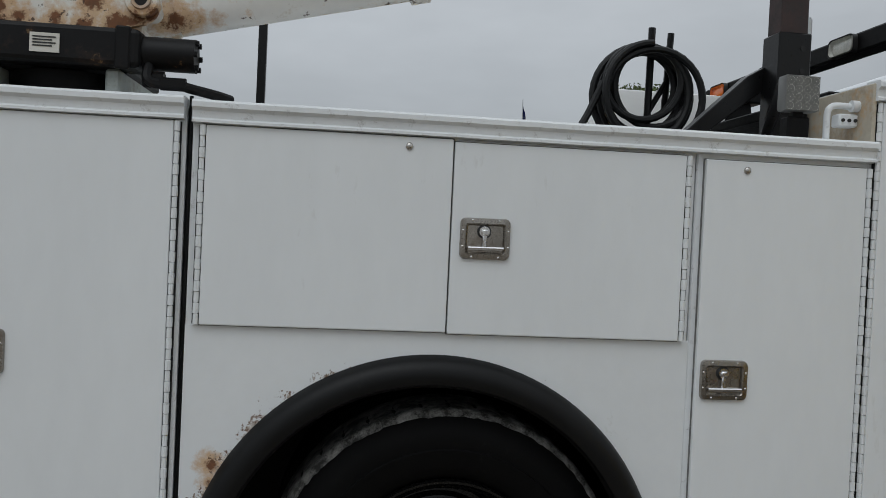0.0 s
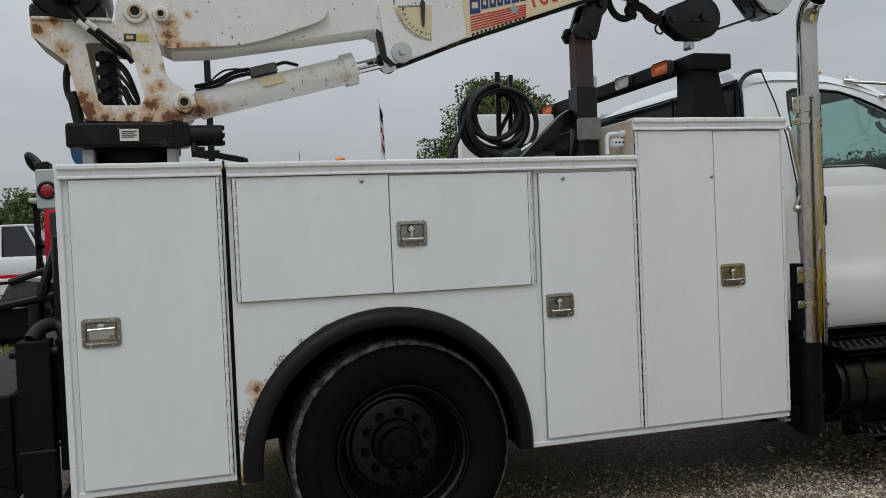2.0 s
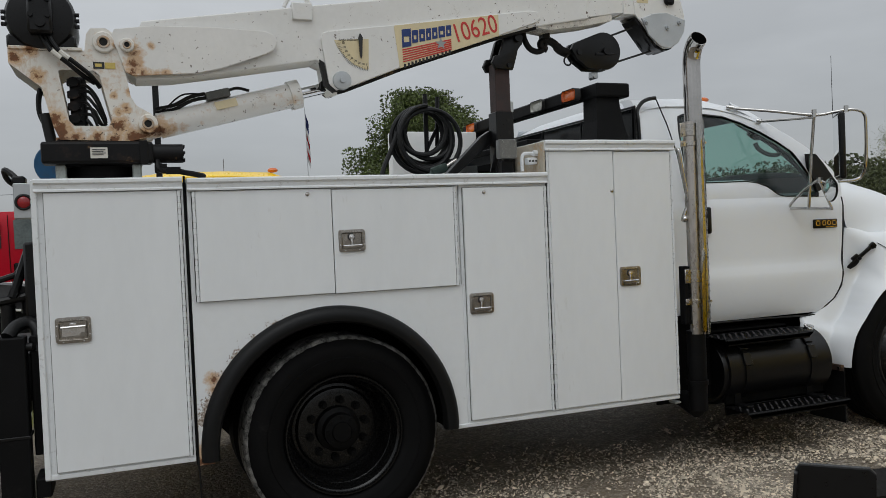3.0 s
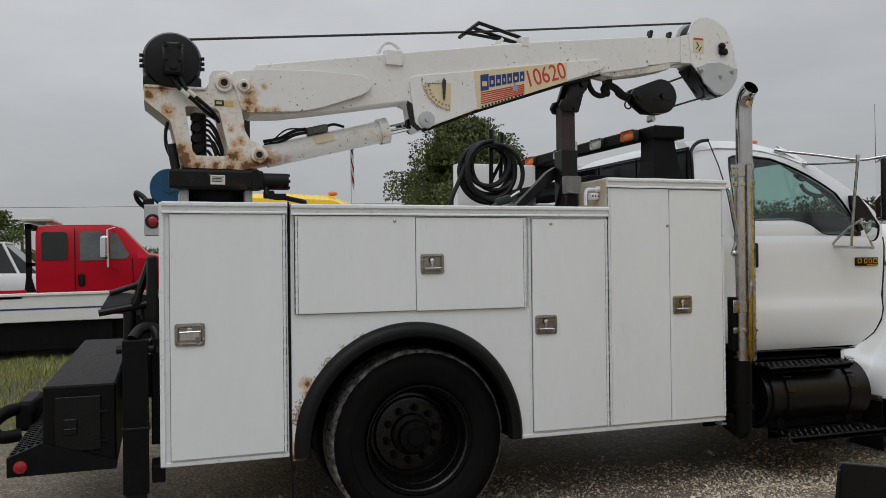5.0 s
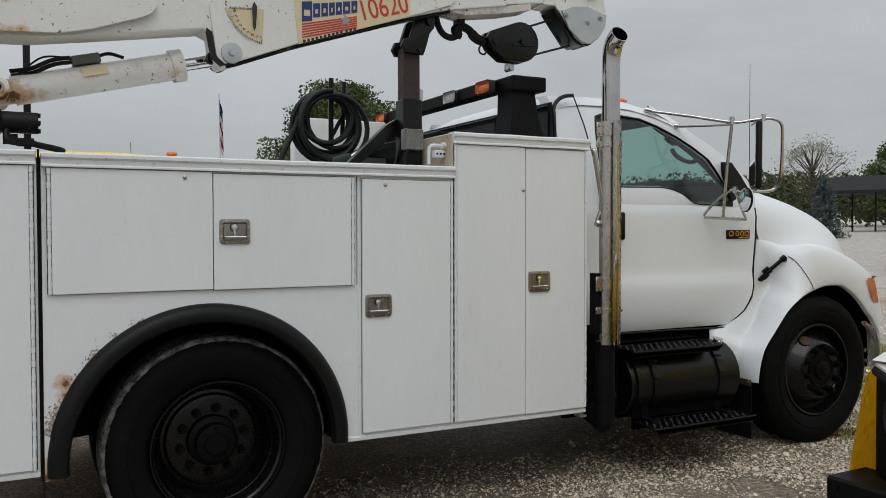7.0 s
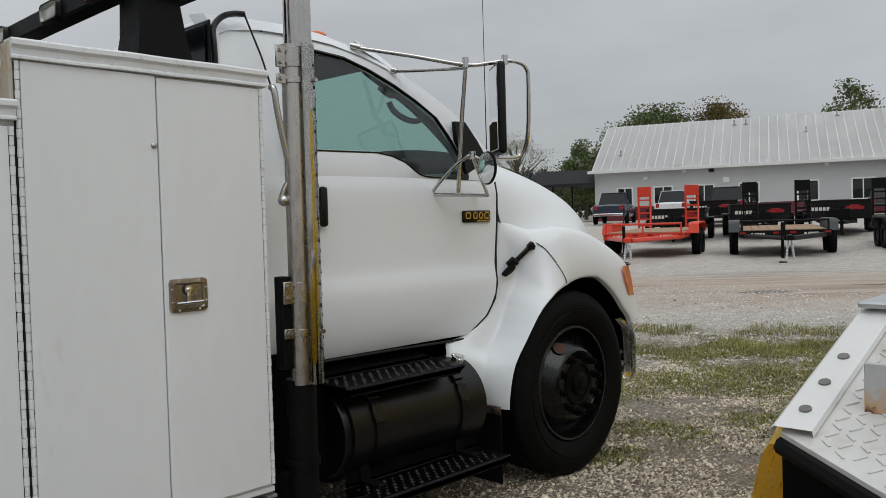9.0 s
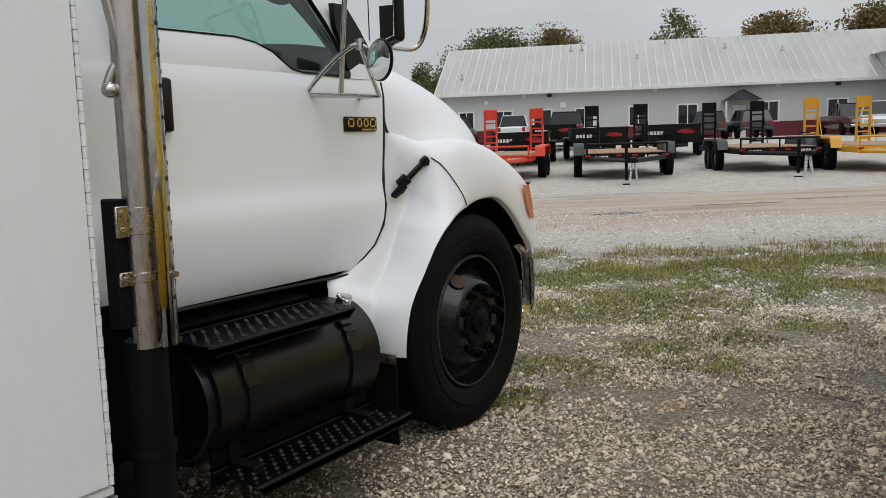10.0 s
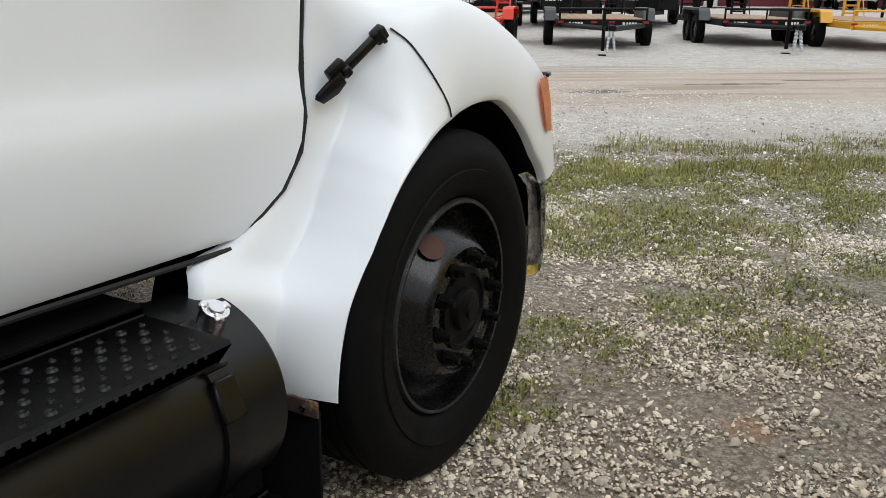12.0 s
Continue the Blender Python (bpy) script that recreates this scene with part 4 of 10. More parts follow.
def fender(near):
    bm = B()
    rows = []
    N = 76
    for i in range(N + 1):
        a = 24.8 + (183.5 - 24.8) * i / N
        r0, r1 = (float(np.interp(a, [p[0] for p in t], [p[1] for p in t])) for t in (LIP, RIMO))
        rear = min(1, max(0, (a - 92) / 20))
        crest = float(np.interp(a, [92, 106, 112, 120, 126, 132, 138, 144, 150, 158, 166, 184], [0.6, 0.42, 0.33, 0.33, 0.37, 0.32, 0.2, 0.13, 0.12, 0.15, 0.22, 0.3]))
        ts = (0, 0.03, 0.3, 0.55, 0.8, 0.93, 1.0, 1.10, 1.3, 1.65, 2.0, 2.2)
        row = []
        for k, s in enumerate((-0.16, -0.06) + ts):
            if s < 0:
                q = 0
            elif s <= 1:
                q = s * crest
            elif s <= 2:
                q = crest + (s - 1) * (1 - crest)
            else:
                q = 1.12
            yf = np.interp(q, [0, 0.03, 0.12, 0.25, 0.38, 0.5, 0.62, 0.74, 0.87, 1, 1.12], [0.056, 0.05, 0.046, 0.05, 0.06, 0.078, 0.105, 0.145, 0.195, 0.25, 0.30])
            ff = np.interp(q, [0, 0.12, 0.25, 0.38, 0.5, 0.62, 0.74, 0.87, 1, 1.12], [0, 0.2, 0.44, 0.68, 0.86, 0.96, 1.0, 0.99, 0.95, 0.92])
            yr = np.interp(max(0, s), ts, [0.046, 0.040, 0.078, 0.130, 0.184, 0.211, 0.224, 0.234, 0.242, 0.252, 0.264, 0.30])
            y = float(yf * (1 - rear) + yr * rear)
            front = min(1, max(0, (66 - a) / 22))
            yn = np.interp(q, [0, 0.03, 0.12, 0.38, 0.62, 0.74, 0.87, 1, 1.12], [0.056, 0.05, 0.046, 0.052, 0.066, 0.085, 0.13, 0.21, 0.29])
            y = float(y * (1 - front) + yn * front)
            ledge = min(1.0, max(0.0, (a - 156.5) / 6.0))
            y -= 0.042 * ledge * ledge * (3 - 2 * ledge) * min(1.0, max(0.0, (s - 0.25) / 0.5))
            f = float(ff * (1 - rear) + min(1.0, q) * rear)
            r = r0 + f * (r1 - r0) if s >= 0 else r0 + s * 0.04
            if s < 0:
                y = 0.066 if s > -0.1 else 0.095
            row.append((C[0] + r * math.cos(radians(a)), y if near else CW - y, C[1] + r * math.sin(radians(a))))
        rows.append(row)
    grid(bm, rows)
    bm.verts.ensure_lookup_table()
    cl = bm.edges.layers.float.new("crease_edge")
    wide = len(rows[0])
    for i in range(N):
        a = 24.8 + (183.5 - 24.8) * i / N
        e = bm.edges.get((bm.verts[i * wide + 8], bm.verts[(i + 1) * wide + 8]))
        if e and 104 < a < 160:
            e[cl] = min(1.0, (a - 104) / 10, (160 - a) / 10) * 0.85
    return soften(part("front_fender", bm, CAB_WHITE, truck, "white bulged front fender", True), 1)


for near in (True, False):
    fender(near)
HOOD = [(3.925, [(0.268, 1.30), (0.272, 1.42), (0.29, 1.52), (0.36, 1.61), (0.50, 1.68), (0.86, 1.73), (1.22, 1.74)]),
        (4.05, [(0.268, 1.28), (0.274, 1.38), (0.295, 1.50), (0.36, 1.59), (0.50, 1.665), (0.86, 1.71), (1.22, 1.72)]),
        (4.20, [(0.262, 1.27), (0.28, 1.36), (0.31, 1.47), (0.37, 1.56), (0.50, 1.64), (0.86, 1.69), (1.22, 1.70)]),
        (4.44, [(0.255, 1.28), (0.31, 1.36), (0.35, 1.44), (0.41, 1.52), (0.50, 1.58), (0.86, 1.64), (1.22, 1.65)]),
        (4.62, [(0.26, 1.24), (0.32, 1.33), (0.37, 1.40), (0.43, 1.47), (0.51, 1.525), (0.86, 1.59), (1.22, 1.60)]),
        (4.77, [(0.30, 1.16), (0.35, 1.28), (0.39, 1.35), (0.44, 1.41), (0.51, 1.463), (0.86, 1.53), (1.22, 1.54)]),
        (4.90, [(0.36, 1.06), (0.39, 1.2), (0.42, 1.28), (0.46, 1.34), (0.52, 1.39), (0.86, 1.46), (1.22, 1.47)]),
        (5.00, [(0.40, 0.96), (0.42, 1.11), (0.45, 1.2), (0.48, 1.26), (0.54, 1.31), (0.86, 1.38), (1.22, 1.39)]),
        (5.05, [(0.43, 0.86), (0.44, 1.0), (0.46, 1.08), (0.5, 1.14), (0.56, 1.19), (0.86, 1.25), (1.22, 1.26)]),
        (5.06, [(0.44, 0.76), (0.45, 0.85), (0.47, 0.9), (0.5, 0.95), (0.56, 1.0), (0.86, 1.05), (1.22, 1.06)])]
bm = B()
grid(bm, [[(x, y, z) for y, z in sec] + [(x, CW - y, z) for y, z in sec[-2::-1]] for x, sec in HOOD])
soften(part("hood", bm, CAB_WHITE, truck, "white sloping tilt hood", True), 2)
bm = B()
sweep(bm, [(x + 0.002, side_y(z) + 0.006, z) for x, z in GAPC[1:]], 0.007, 6)
sweep(bm, [(2.70, 0.268, 0.79), (3.2, 0.268, 0.787), (3.65, 0.272, 0.778)], 0.006, 6)
part("door_gap", bm, GAP, truck, "dark gap round the door")
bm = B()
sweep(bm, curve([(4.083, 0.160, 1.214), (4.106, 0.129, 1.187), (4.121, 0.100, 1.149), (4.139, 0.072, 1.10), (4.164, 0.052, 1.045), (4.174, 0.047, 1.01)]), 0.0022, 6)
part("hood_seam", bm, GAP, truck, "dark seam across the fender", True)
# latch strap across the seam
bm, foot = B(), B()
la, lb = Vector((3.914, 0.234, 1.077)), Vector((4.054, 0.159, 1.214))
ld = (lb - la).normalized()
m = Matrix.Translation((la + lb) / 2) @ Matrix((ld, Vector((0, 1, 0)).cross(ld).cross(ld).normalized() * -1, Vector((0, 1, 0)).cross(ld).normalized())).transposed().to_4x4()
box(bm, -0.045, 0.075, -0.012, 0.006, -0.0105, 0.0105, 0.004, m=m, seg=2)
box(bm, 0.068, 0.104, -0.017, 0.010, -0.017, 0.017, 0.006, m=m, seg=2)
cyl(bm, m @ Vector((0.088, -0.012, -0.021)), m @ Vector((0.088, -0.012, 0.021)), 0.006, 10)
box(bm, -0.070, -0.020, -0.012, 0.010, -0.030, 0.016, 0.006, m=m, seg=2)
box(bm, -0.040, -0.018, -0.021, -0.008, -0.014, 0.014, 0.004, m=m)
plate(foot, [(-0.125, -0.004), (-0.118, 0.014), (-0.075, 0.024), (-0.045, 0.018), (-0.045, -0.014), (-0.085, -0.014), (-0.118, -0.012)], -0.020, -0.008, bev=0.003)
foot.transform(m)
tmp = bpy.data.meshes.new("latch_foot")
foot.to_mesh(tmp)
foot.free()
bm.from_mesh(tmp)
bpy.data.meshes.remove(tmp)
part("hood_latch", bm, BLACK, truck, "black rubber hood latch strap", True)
# marker lamp and headlamp
bm = B()
grid(bm, [[(4.722, 0.080, 1.064), (4.80, 0.09, 1.066), (4.84, 0.135, 1.06), (4.875, 0.22, 1.05)], [(4.744, 0.074, 0.985), (4.825, 0.085, 0.98), (4.87, 0.135, 0.975), (4.905, 0.23, 0.97)], [(4.784, 0.078, 0.908), (4.85, 0.09, 0.90), (4.885, 0.145, 0.90), (4.92, 0.24, 0.90)]])
bmesh.ops.solidify(bm, geom=bm.faces[:], thickness=0.03)
bmesh.ops.translate(bm, verts=bm.verts[:], vec=(-0.044, -0.038, 0))
part("side_marker", bm, AMBER, truck, "amber turn lamp at the fender corner", True)
bm = B()
sweep(bm, curve([(4.720, 0.038, 1.072), (4.770, 0.054, 1.073), (4.815, 0.102, 1.066), (4.850, 0.192, 1.056)]), 0.006, 6)
part("lamp_bezel", bm, BLACK, truck, "black lamp bezel", True)
bm = B()
box(bm, 5.02, 5.07, 0.5, CW - 0.5, 0.72, 1.2, 0.02)
for k in range(5):
    box(bm, 5.06, 5.085, 0.52, CW - 0.52, 0.76 + k * 0.085, 0.80 + k * 0.085, 0.008)
part("grille", bm, CHROME, truck, "chrome grille")
# bumper
bm = B()
grid(bm, [[(4.76, 0.10, z), (4.80, 0.065, z), (4.87, 0.075, z), (4.93, 0.14, z), (5.02, 0.42, z), (5.06, 1.22, z), (5.02, CW - 0.42, z), (4.93, CW - 0.14, z), (4.8, CW - 0.065, z)] for z in (0.776, 0.745, 0.64, 0.54, 0.46, 0.44)])
for v in bm.verts:
    if v.co.z > 0.76:
        v.co.x -= 0.06
        v.co.y += 0.03
    elif v.co.z > 0.74:
        v.co.x -= 0.008
    if v.co.z < 0.45:
        v.co.x -= 0.03
bmesh.ops.solidify(bm, geom=bm.faces[:], thickness=0.012)
soften(part("bumper", bm, CHROME, truck, "chrome front bumper", True), 1)
bm = B()
box(bm, 4.74, 4.86, 0.18, 0.34, 0.42, 0.74, 0.02)
box(bm, 4.70, 4.95, 0.3, CW - 0.3, 0.45, 0.65, 0.02)
part("bumper_bracket", bm, BLACK_DULL, truck, "black bumper bracket")
for near in (True, False):
    bm = B()
    rows = []
    for a in range(8, 185, 4):
        r = float(np.interp(a, [p[0] for p in LIP], [p[1] for p in LIP])) - 0.006
        k, fore = 0.010 * noise.noise((a * 0.15, 0.0, 4.0)), 1.0 if a < 96 else 0.0
        rows.append([(C[0] + q * math.cos(radians(a)), y if near else CW - y, C[1] + q * math.sin(radians(a))) for q, y in ((r, 0.080), (r - 0.003, 0.12), (r + (0.012 + k) * fore, 0.16), (r + (0.004 + k) * fore, 0.30), (r + 0.01 * fore, 0.62), (0.2, 0.64))])
    grid(bm, rows)
    part("fender_liner", bm, BLACK_DULL, truck, "black inner fender liner", True)
bm = B()
box(bm, 3.655, 3.663, 0.058, 0.34, 0.13, 0.462, 0.002)
flap = part("mud_flap", bm, BLACK_DULL, truck, "black mud flap behind the front wheel")
bm = B()
box(bm, 3.648, 3.655, 0.056, 0.32, 0.448, 0.486, 0.002)
part("flap_bracket", bm, surface("rusted_bracket", (0.06, 0.035, 0.028), 0.7, var=0.4, scale=14, rust_amount=0.05), flap, "rust-brown flap bracket")
for fy in (0.09, 0.20, 0.30):
    bm = B()
    cyl(bm, (3.648, fy, 0.467), (3.641, fy, 0.467), 0.008, 6)
    part("flap_bolt", bm, STEEL, flap)

# wheels
wheel(truck, (4.253, 0.073, 0.4985), 0.466, 0, True)
wheel(truck, (0.522, 0.06, 0.4645), 0.470, 0, False)
for wx, wy, wz, wr in ((4.24, CW - 0.34, 0.4985, 0.466), (0.51, 0.375, 0.4615, 0.4665), (0.51, CW - 0.37, 0.4615, 0.4665), (0.51, CW - 0.68, 0.4615, 0.4665)):
    bm = B()
    lathe(bm, [(0.0, 0.1), (0.27, 0.1), (0.30, 0.02), (wr - 0.03, 0.0), (wr, 0.03), (wr, 0.23), (wr - 0.03, 0.255), (0.30, 0.24), (0.0, 0.2)], (0, 0, 0), 48)
    part("wheel", bm, TYRE, truck, "black tyre on the inner or far side", True, loc=(wx, wy, wz))
# frame, axles, tank
bm = B()
for y0 in (0.78, CW - 0.86):
    box(bm, -0.95, 4.95, y0, y0 + 0.08, 0.66, 0.90, 0.006)
for x0 in (-0.6, 1.4, 2.6, 3.5):
    box(bm, x0, x0 + 0.08, 0.8, CW - 0.8, 0.70, 0.86)
part("chassis_rail", bm, BLACK_DULL, truck, "black ladder frame")
bm = B()
cyl(bm, (0.51, 0.3, 0.46), (0.51, CW - 0.3, 0.46), 0.075, 16)
ball(bm, (0.51, CW / 2, 0.46), 0.2, 16)
cyl(bm, (4.24, 0.3, 0.45), (4.24, CW - 0.3, 0.45), 0.06, 12)
cyl(bm, (0.6, CW / 2, 0.52), (3.4, CW / 2, 0.68), 0.05, 12)
part("axle", bm, BLACK_DULL, truck, "black axles and drive shaft", True)
bm = B()
box(bm, 3.4, 4.9, 0.8, CW - 0.8, 0.55, 1.3, 0.05)
part("engine_block", bm, BLACK_DULL, truck, "dark engine bay mass")
bm = B()
TY, TZ, TR_ = 0.264, 0.513, 0.203
lathe(bm, [(0, 2.775), (0.178, 2.775), (0.184, 2.785), (0.186, 2.80), (TR_, 2.803), (TR_, 3.565), (0.19, 3.572), (0.184, 3.585), (0.173, 3.59), (0, 3.59)], (0, TY, TZ), 56, axis="x")
TANK_BLACK = surface("tank_black_paint", (0.0045, 0.0045, 0.005), 0.34, spec=0.33, var=0.3, scale=5, dirt=(0.02, 0.017, 0.014), dirt_amount=0.12, dirt_scale=5, bump=0.04, bump_scale=50)
tank = part("fuel_tank", bm, TANK_BLACK, truck, "black cylindrical fuel tank with seamed ends", True)
for sx in (2.93, 3.42):
    bm = B()
    lathe(bm, [(TR_ + 0.001, sx - 0.024), (TR_ + 0.009, sx - 0.022), (TR_ + 0.009, sx + 0.022), (TR_ + 0.001, sx + 0.024)], (0, TY, TZ), 56, axis="x")
    for tilt, tall in ((22, 0.04), (52, 0.055)):
        box(bm, sx - 0.028, sx + 0.028, -TR_ - 0.014, -TR_ + 0.01, -tall, tall, 0.004, m=Matrix.Translation((0, TY, TZ)) @ Matrix.Rotation(radians(-tilt), 4, "X"))
    part("tank_strap", bm, BLACK, tank, "black tank strap", True)
bm = B()
m = Matrix.Translation((3.470, 0.140, 0.728)) @ Matrix.Rotation(radians(28), 4, "X")
cyl(bm, m @ Vector((0, 0, -0.06)), m @ Vector((0, 0, 0.006)), 0.029, 24, 0.026)
cyl(bm, m @ Vector((0, 0, 0.004)), m @ Vector((0, 0, 0.012)), 0.017, 20, 0.015)
for k in range(3):
    a = 2.1 * k
    box(bm, 0.015, 0.032, -0.009, 0.009, -0.004, 0.009, 0.003, m=m @ Matrix.Rotation(a, 4, "Z"))
part("filler_cap", bm, BRIGHT, tank, "bright metal filler cap", True)


SOOT = surface("sooty_black_plate", (0.004, 0.004, 0.004), 0.85, spec=0.04, var=0.4, scale=9, bump=0.3, bump_scale=50)
STEP_WORN = surface("worn_step_metal", (0.010, 0.010, 0.0105), 0.42, spec=0.35, var=0.5, scale=30)


def grip_step(x0, x1, y0, y1, z):
    """A tread plate with a turned-down lip, ringed grip buttons and a notched edge."""
    bm = B()
    prof = ((y0 + 0.012, z - 0.040), (y0 + 0.003, z - 0.036), (y0, z - 0.028), (y0, z - 0.007), (y0 + 0.007, z), (y1 - 0.003, z), (y1, z + 0.003), (y1, z + 0.014), (y1 + 0.012, z + 0.015))
    grid(bm, [[(x + (0.02 if e and y < y0 + 0.02 and zz < z - 0.02 else 0), y, zz) for y, zz in prof] for e, x in ((1, x0), (0, x0 + 0.03), (0, x1 - 0.045), (0, x1))])
    for v in bm.verts:
        if v.co.x > x1 - 0.001 and v.co.z < z - 0.02:
            v.co.x -= 0.03
    bmesh.ops.solidify(bm, geom=bm.faces[:], thickness=0.005)
    st = part("step", bm, BLACK, truck, "black grip-strut step plate")
    bm = B()
    nx, ny = int((x1 - x0 - 0.02) / 0.044), int((y1 - y0 - 0.02) / 0.030)
    for i in range(nx):
        for k in range(ny):
            c = (x0 + 0.022 + i * 0.044 + (0.022 if k % 2 else 0), y0 + 0.028 + k * 0.030)
            if c[0] < x1 - 0.015:
                big = 0.78 if (i + k) % 2 else 0.5
                lathe(bm, [(0.0135 * big, z - 0.0005), (0.0100 * big, z + 0.0040), (0.0085 * big, z + 0.0043), (0.0065 * big, z + 0.0008), (0.0, z + 0.0006)], (c[0], c[1], 0), 10, axis="z")
    tagged(part("tread_buttons", bm, STEP_WORN, st, "worn ringed grip buttons", True), kind="stuff")
    bm = B()
    for i in range(int((x1 - x0 - 0.04) / 0.022)):
        cyl(bm, (x0 + 0.02 + i * 0.022, y0 - 0.0008, z - 0.009), (x0 + 0.02 + i * 0.022, y0 + 0.004, z - 0.009), 0.0038, 8)
    tagged(part("notched_lip", bm, GAP, st, "dark notches along the lip"), kind="stuff")
    return st


grip_step(2.745, 3.398, 0.030, 0.246, 0.722)
grip_step(2.79, 3.548, -0.085, 0.110, 0.318)
for x0 in (2.86, 3.40):
    bm = B()
    box(bm, x0, x0 + 0.045, 0.0, 0.14, 0.30, 0.335, 0.003)
    box(bm, x0, x0 + 0.045, 0.10, 0.13, 0.29, 0.46, 0.003)
    part("step_bracket", bm, BLACK_DULL, truck, "black step bracket")
bm = B()
box(bm, 2.73, 3.40, 0.250, 0.80, 0.70, 0.744, 0.004)
box(bm, 2.75, 3.38, 0.33, 0.35, 0.740, 0.752, 0.004)
part("sill", bm, SOOT, truck, "black sill behind the step")
bm = B()
box(bm, 2.5, 3.45, 0.45, 0.8, 0.45, 0.69)
part("frame_skirt", bm, BLACK_DULL, truck, "dark frame side")
bm = B()
box(bm, 2.80, 3.54, 0.112, 0.125, 0.27, 0.42, 0.003)
part("step_back", bm, SOOT, truck, "black plate behind the lower step")
bm = B()
box(bm, 2.39, 2.77, 0.20, 0.215, 0.36, 0.86, 0.003)
part("splash_guard", bm, SOOT, truck, "black splash guard behind the exhaust")

# exhaust stack
SX, SY = 2.528, -0.02
bm = B()
sweep(bm, [(SX - 0.02, SY, 0.785), (SX - 0.02, SY, 1.95)], 0.036, 24)
part("exhaust_pipe", bm, PIPE, truck, "grey heat-stained exhaust pipe", True)
bm = B()
cyl(bm, (SX - 0.01, SY + 0.02, 0.36), (SX - 0.01, SY + 0.02, 0.80), 0.052, 24)
cyl(bm, (SX - 0.01, SY + 0.02, 0.50), (SX - 0.01, SY + 0.02, 0.525), 0.06, 24)
cyl(bm, (SX - 0.01, SY + 0.02, 0.36), (SX - 0.01, SY + 0.16, 0.40), 0.05, 20)
part("lower_pipe", bm, BLACK_DULL, truck, "black lower exhaust pipe", True)
bm = B()
sweep(bm, curve([(SX + 0.008, SY, 1.94), (SX + 0.008, SY, 2.10), (SX + 0.008, SY, 2.26), (SX + 0.008, SY - 0.010, 2.32), (SX + 0.006, SY - 0.035, 2.365), (SX + 0.004, SY - 0.075, 2.392)]), 0.045, 28)
f = max(bm.faces, key=lambda q: q.calc_center_median().z)
bmesh.ops.delete(bm, geom=[q for q in bm.faces if len(q.verts) > 4], context="FACES_ONLY")
bmesh.ops.solidify(bm, geom=bm.faces[:], thickness=0.003)
part("exhaust_tip", bm, surface("smoked_chrome", (0.5, 0.48, 0.46), 0.1, metal=1.0, var=0.15, scale=9, rough_var=0.08, dirt=(0.12, 0.09, 0.06), dirt_amount=0.15, dirt_scale=9), truck, "chrome curved exhaust tip", True)
bm = B()
sweep(bm, curve([(SX + 0.008, SY - 0.012, 2.33), (SX + 0.006, SY - 0.035, 2.366), (SX + 0.004, SY - 0.0735, 2.391)]), 0.0415, 20)
part("soot_inside", bm, surface("soot", (0.002, 0.002, 0.002), 1.0, spec=0.0, var=0.1), truck, "sooty black inside of the tip")
bm = B()
rows = []
for z in np.linspace(0.785, 1.955, 24):
    rows.append([(SX + 0.012 + 0.047 * math.cos(radians(a)), SY - 0.008 + 0.047 * math.sin(radians(a)), z) for a in range(-122, 83, 12)])
grid(bm, rows)
bmesh.ops.solidify(bm, geom=bm.faces[:], thickness=0.003)
shield = part("heat_shield", bm, surface("polished_stainless", (0.70, 0.68, 0.65), 0.05, metal=1.0, var=0.10, scale=9, stretch=(1, 1, 0.3), rough_var=0.05, dirt=(0.3, 0.22, 0.14), dirt_amount=0.06, dirt_scale=12, bump=0.05, bump_scale=7), truck, "polished perforated heat shield", True)
for row, first in ((-62, 0.83), (-30, 0.868), (6, 0.83)):
    a = radians(row)
    d = Vector((math.cos(a), math.sin(a), 0))
    for k in range(15):
        p = Vector((SX + 0.012 + 0.0455 * d.x, SY - 0.008 + 0.0455 * d.y, first + k * 0.075))
        bm = B()
        cyl(bm, p, p + d * 0.0028, 0.0062, 10)
        part("shield_hole", bm, GAP, shield)
for z, tall in ((0.965, False), (1.105, True), (1.83, False), (1.905, True)):
    bm = B()
    hh = 0.034 if tall else 0.013
    lathe(bm, [(0.0365, z - hh), (0.0405, z - hh + 0.002), (0.0405, z + hh - 0.002), (0.0365, z + hh)], (SX - 0.02, SY, 0), 28, axis="z")
    box(bm, SX - 0.094, SX - 0.056, SY - 0.016, SY - 0.008, z - hh - 0.004, z + hh + 0.004, 0.002)
    cl_ = part("clamp", bm, STEEL, truck, "steel exhaust clamp", True)
    for bz in ((z - 0.02, z + 0.02) if tall else (z,)):
        for bx in ((SX - 0.076,) if tall else (SX - 0.076, SX + 0.034)):
            bm = B()
            cyl(bm, (bx, SY - 0.016, bz), (bx, SY - 0.024 - (0.04 if bx > SX else 0), bz), 0.0075, 6)
            part("clamp_bolt", bm, STEEL, cl_)
bm = B()
box(bm, SX - 0.09, SX - 0.055, SY + 0.0, SY + 0.05, 0.84, 1.16, 0.004)
part("stack_bracket", bm, BLACK_DULL, truck, "black stack bracket")
bm = B()
box(bm, 2.385, 2.425, 0.03, 0.09, 0.40, 0.412, 0.002)
part("lower_bracket", bm, GALV, truck, "small bent grey bracket")

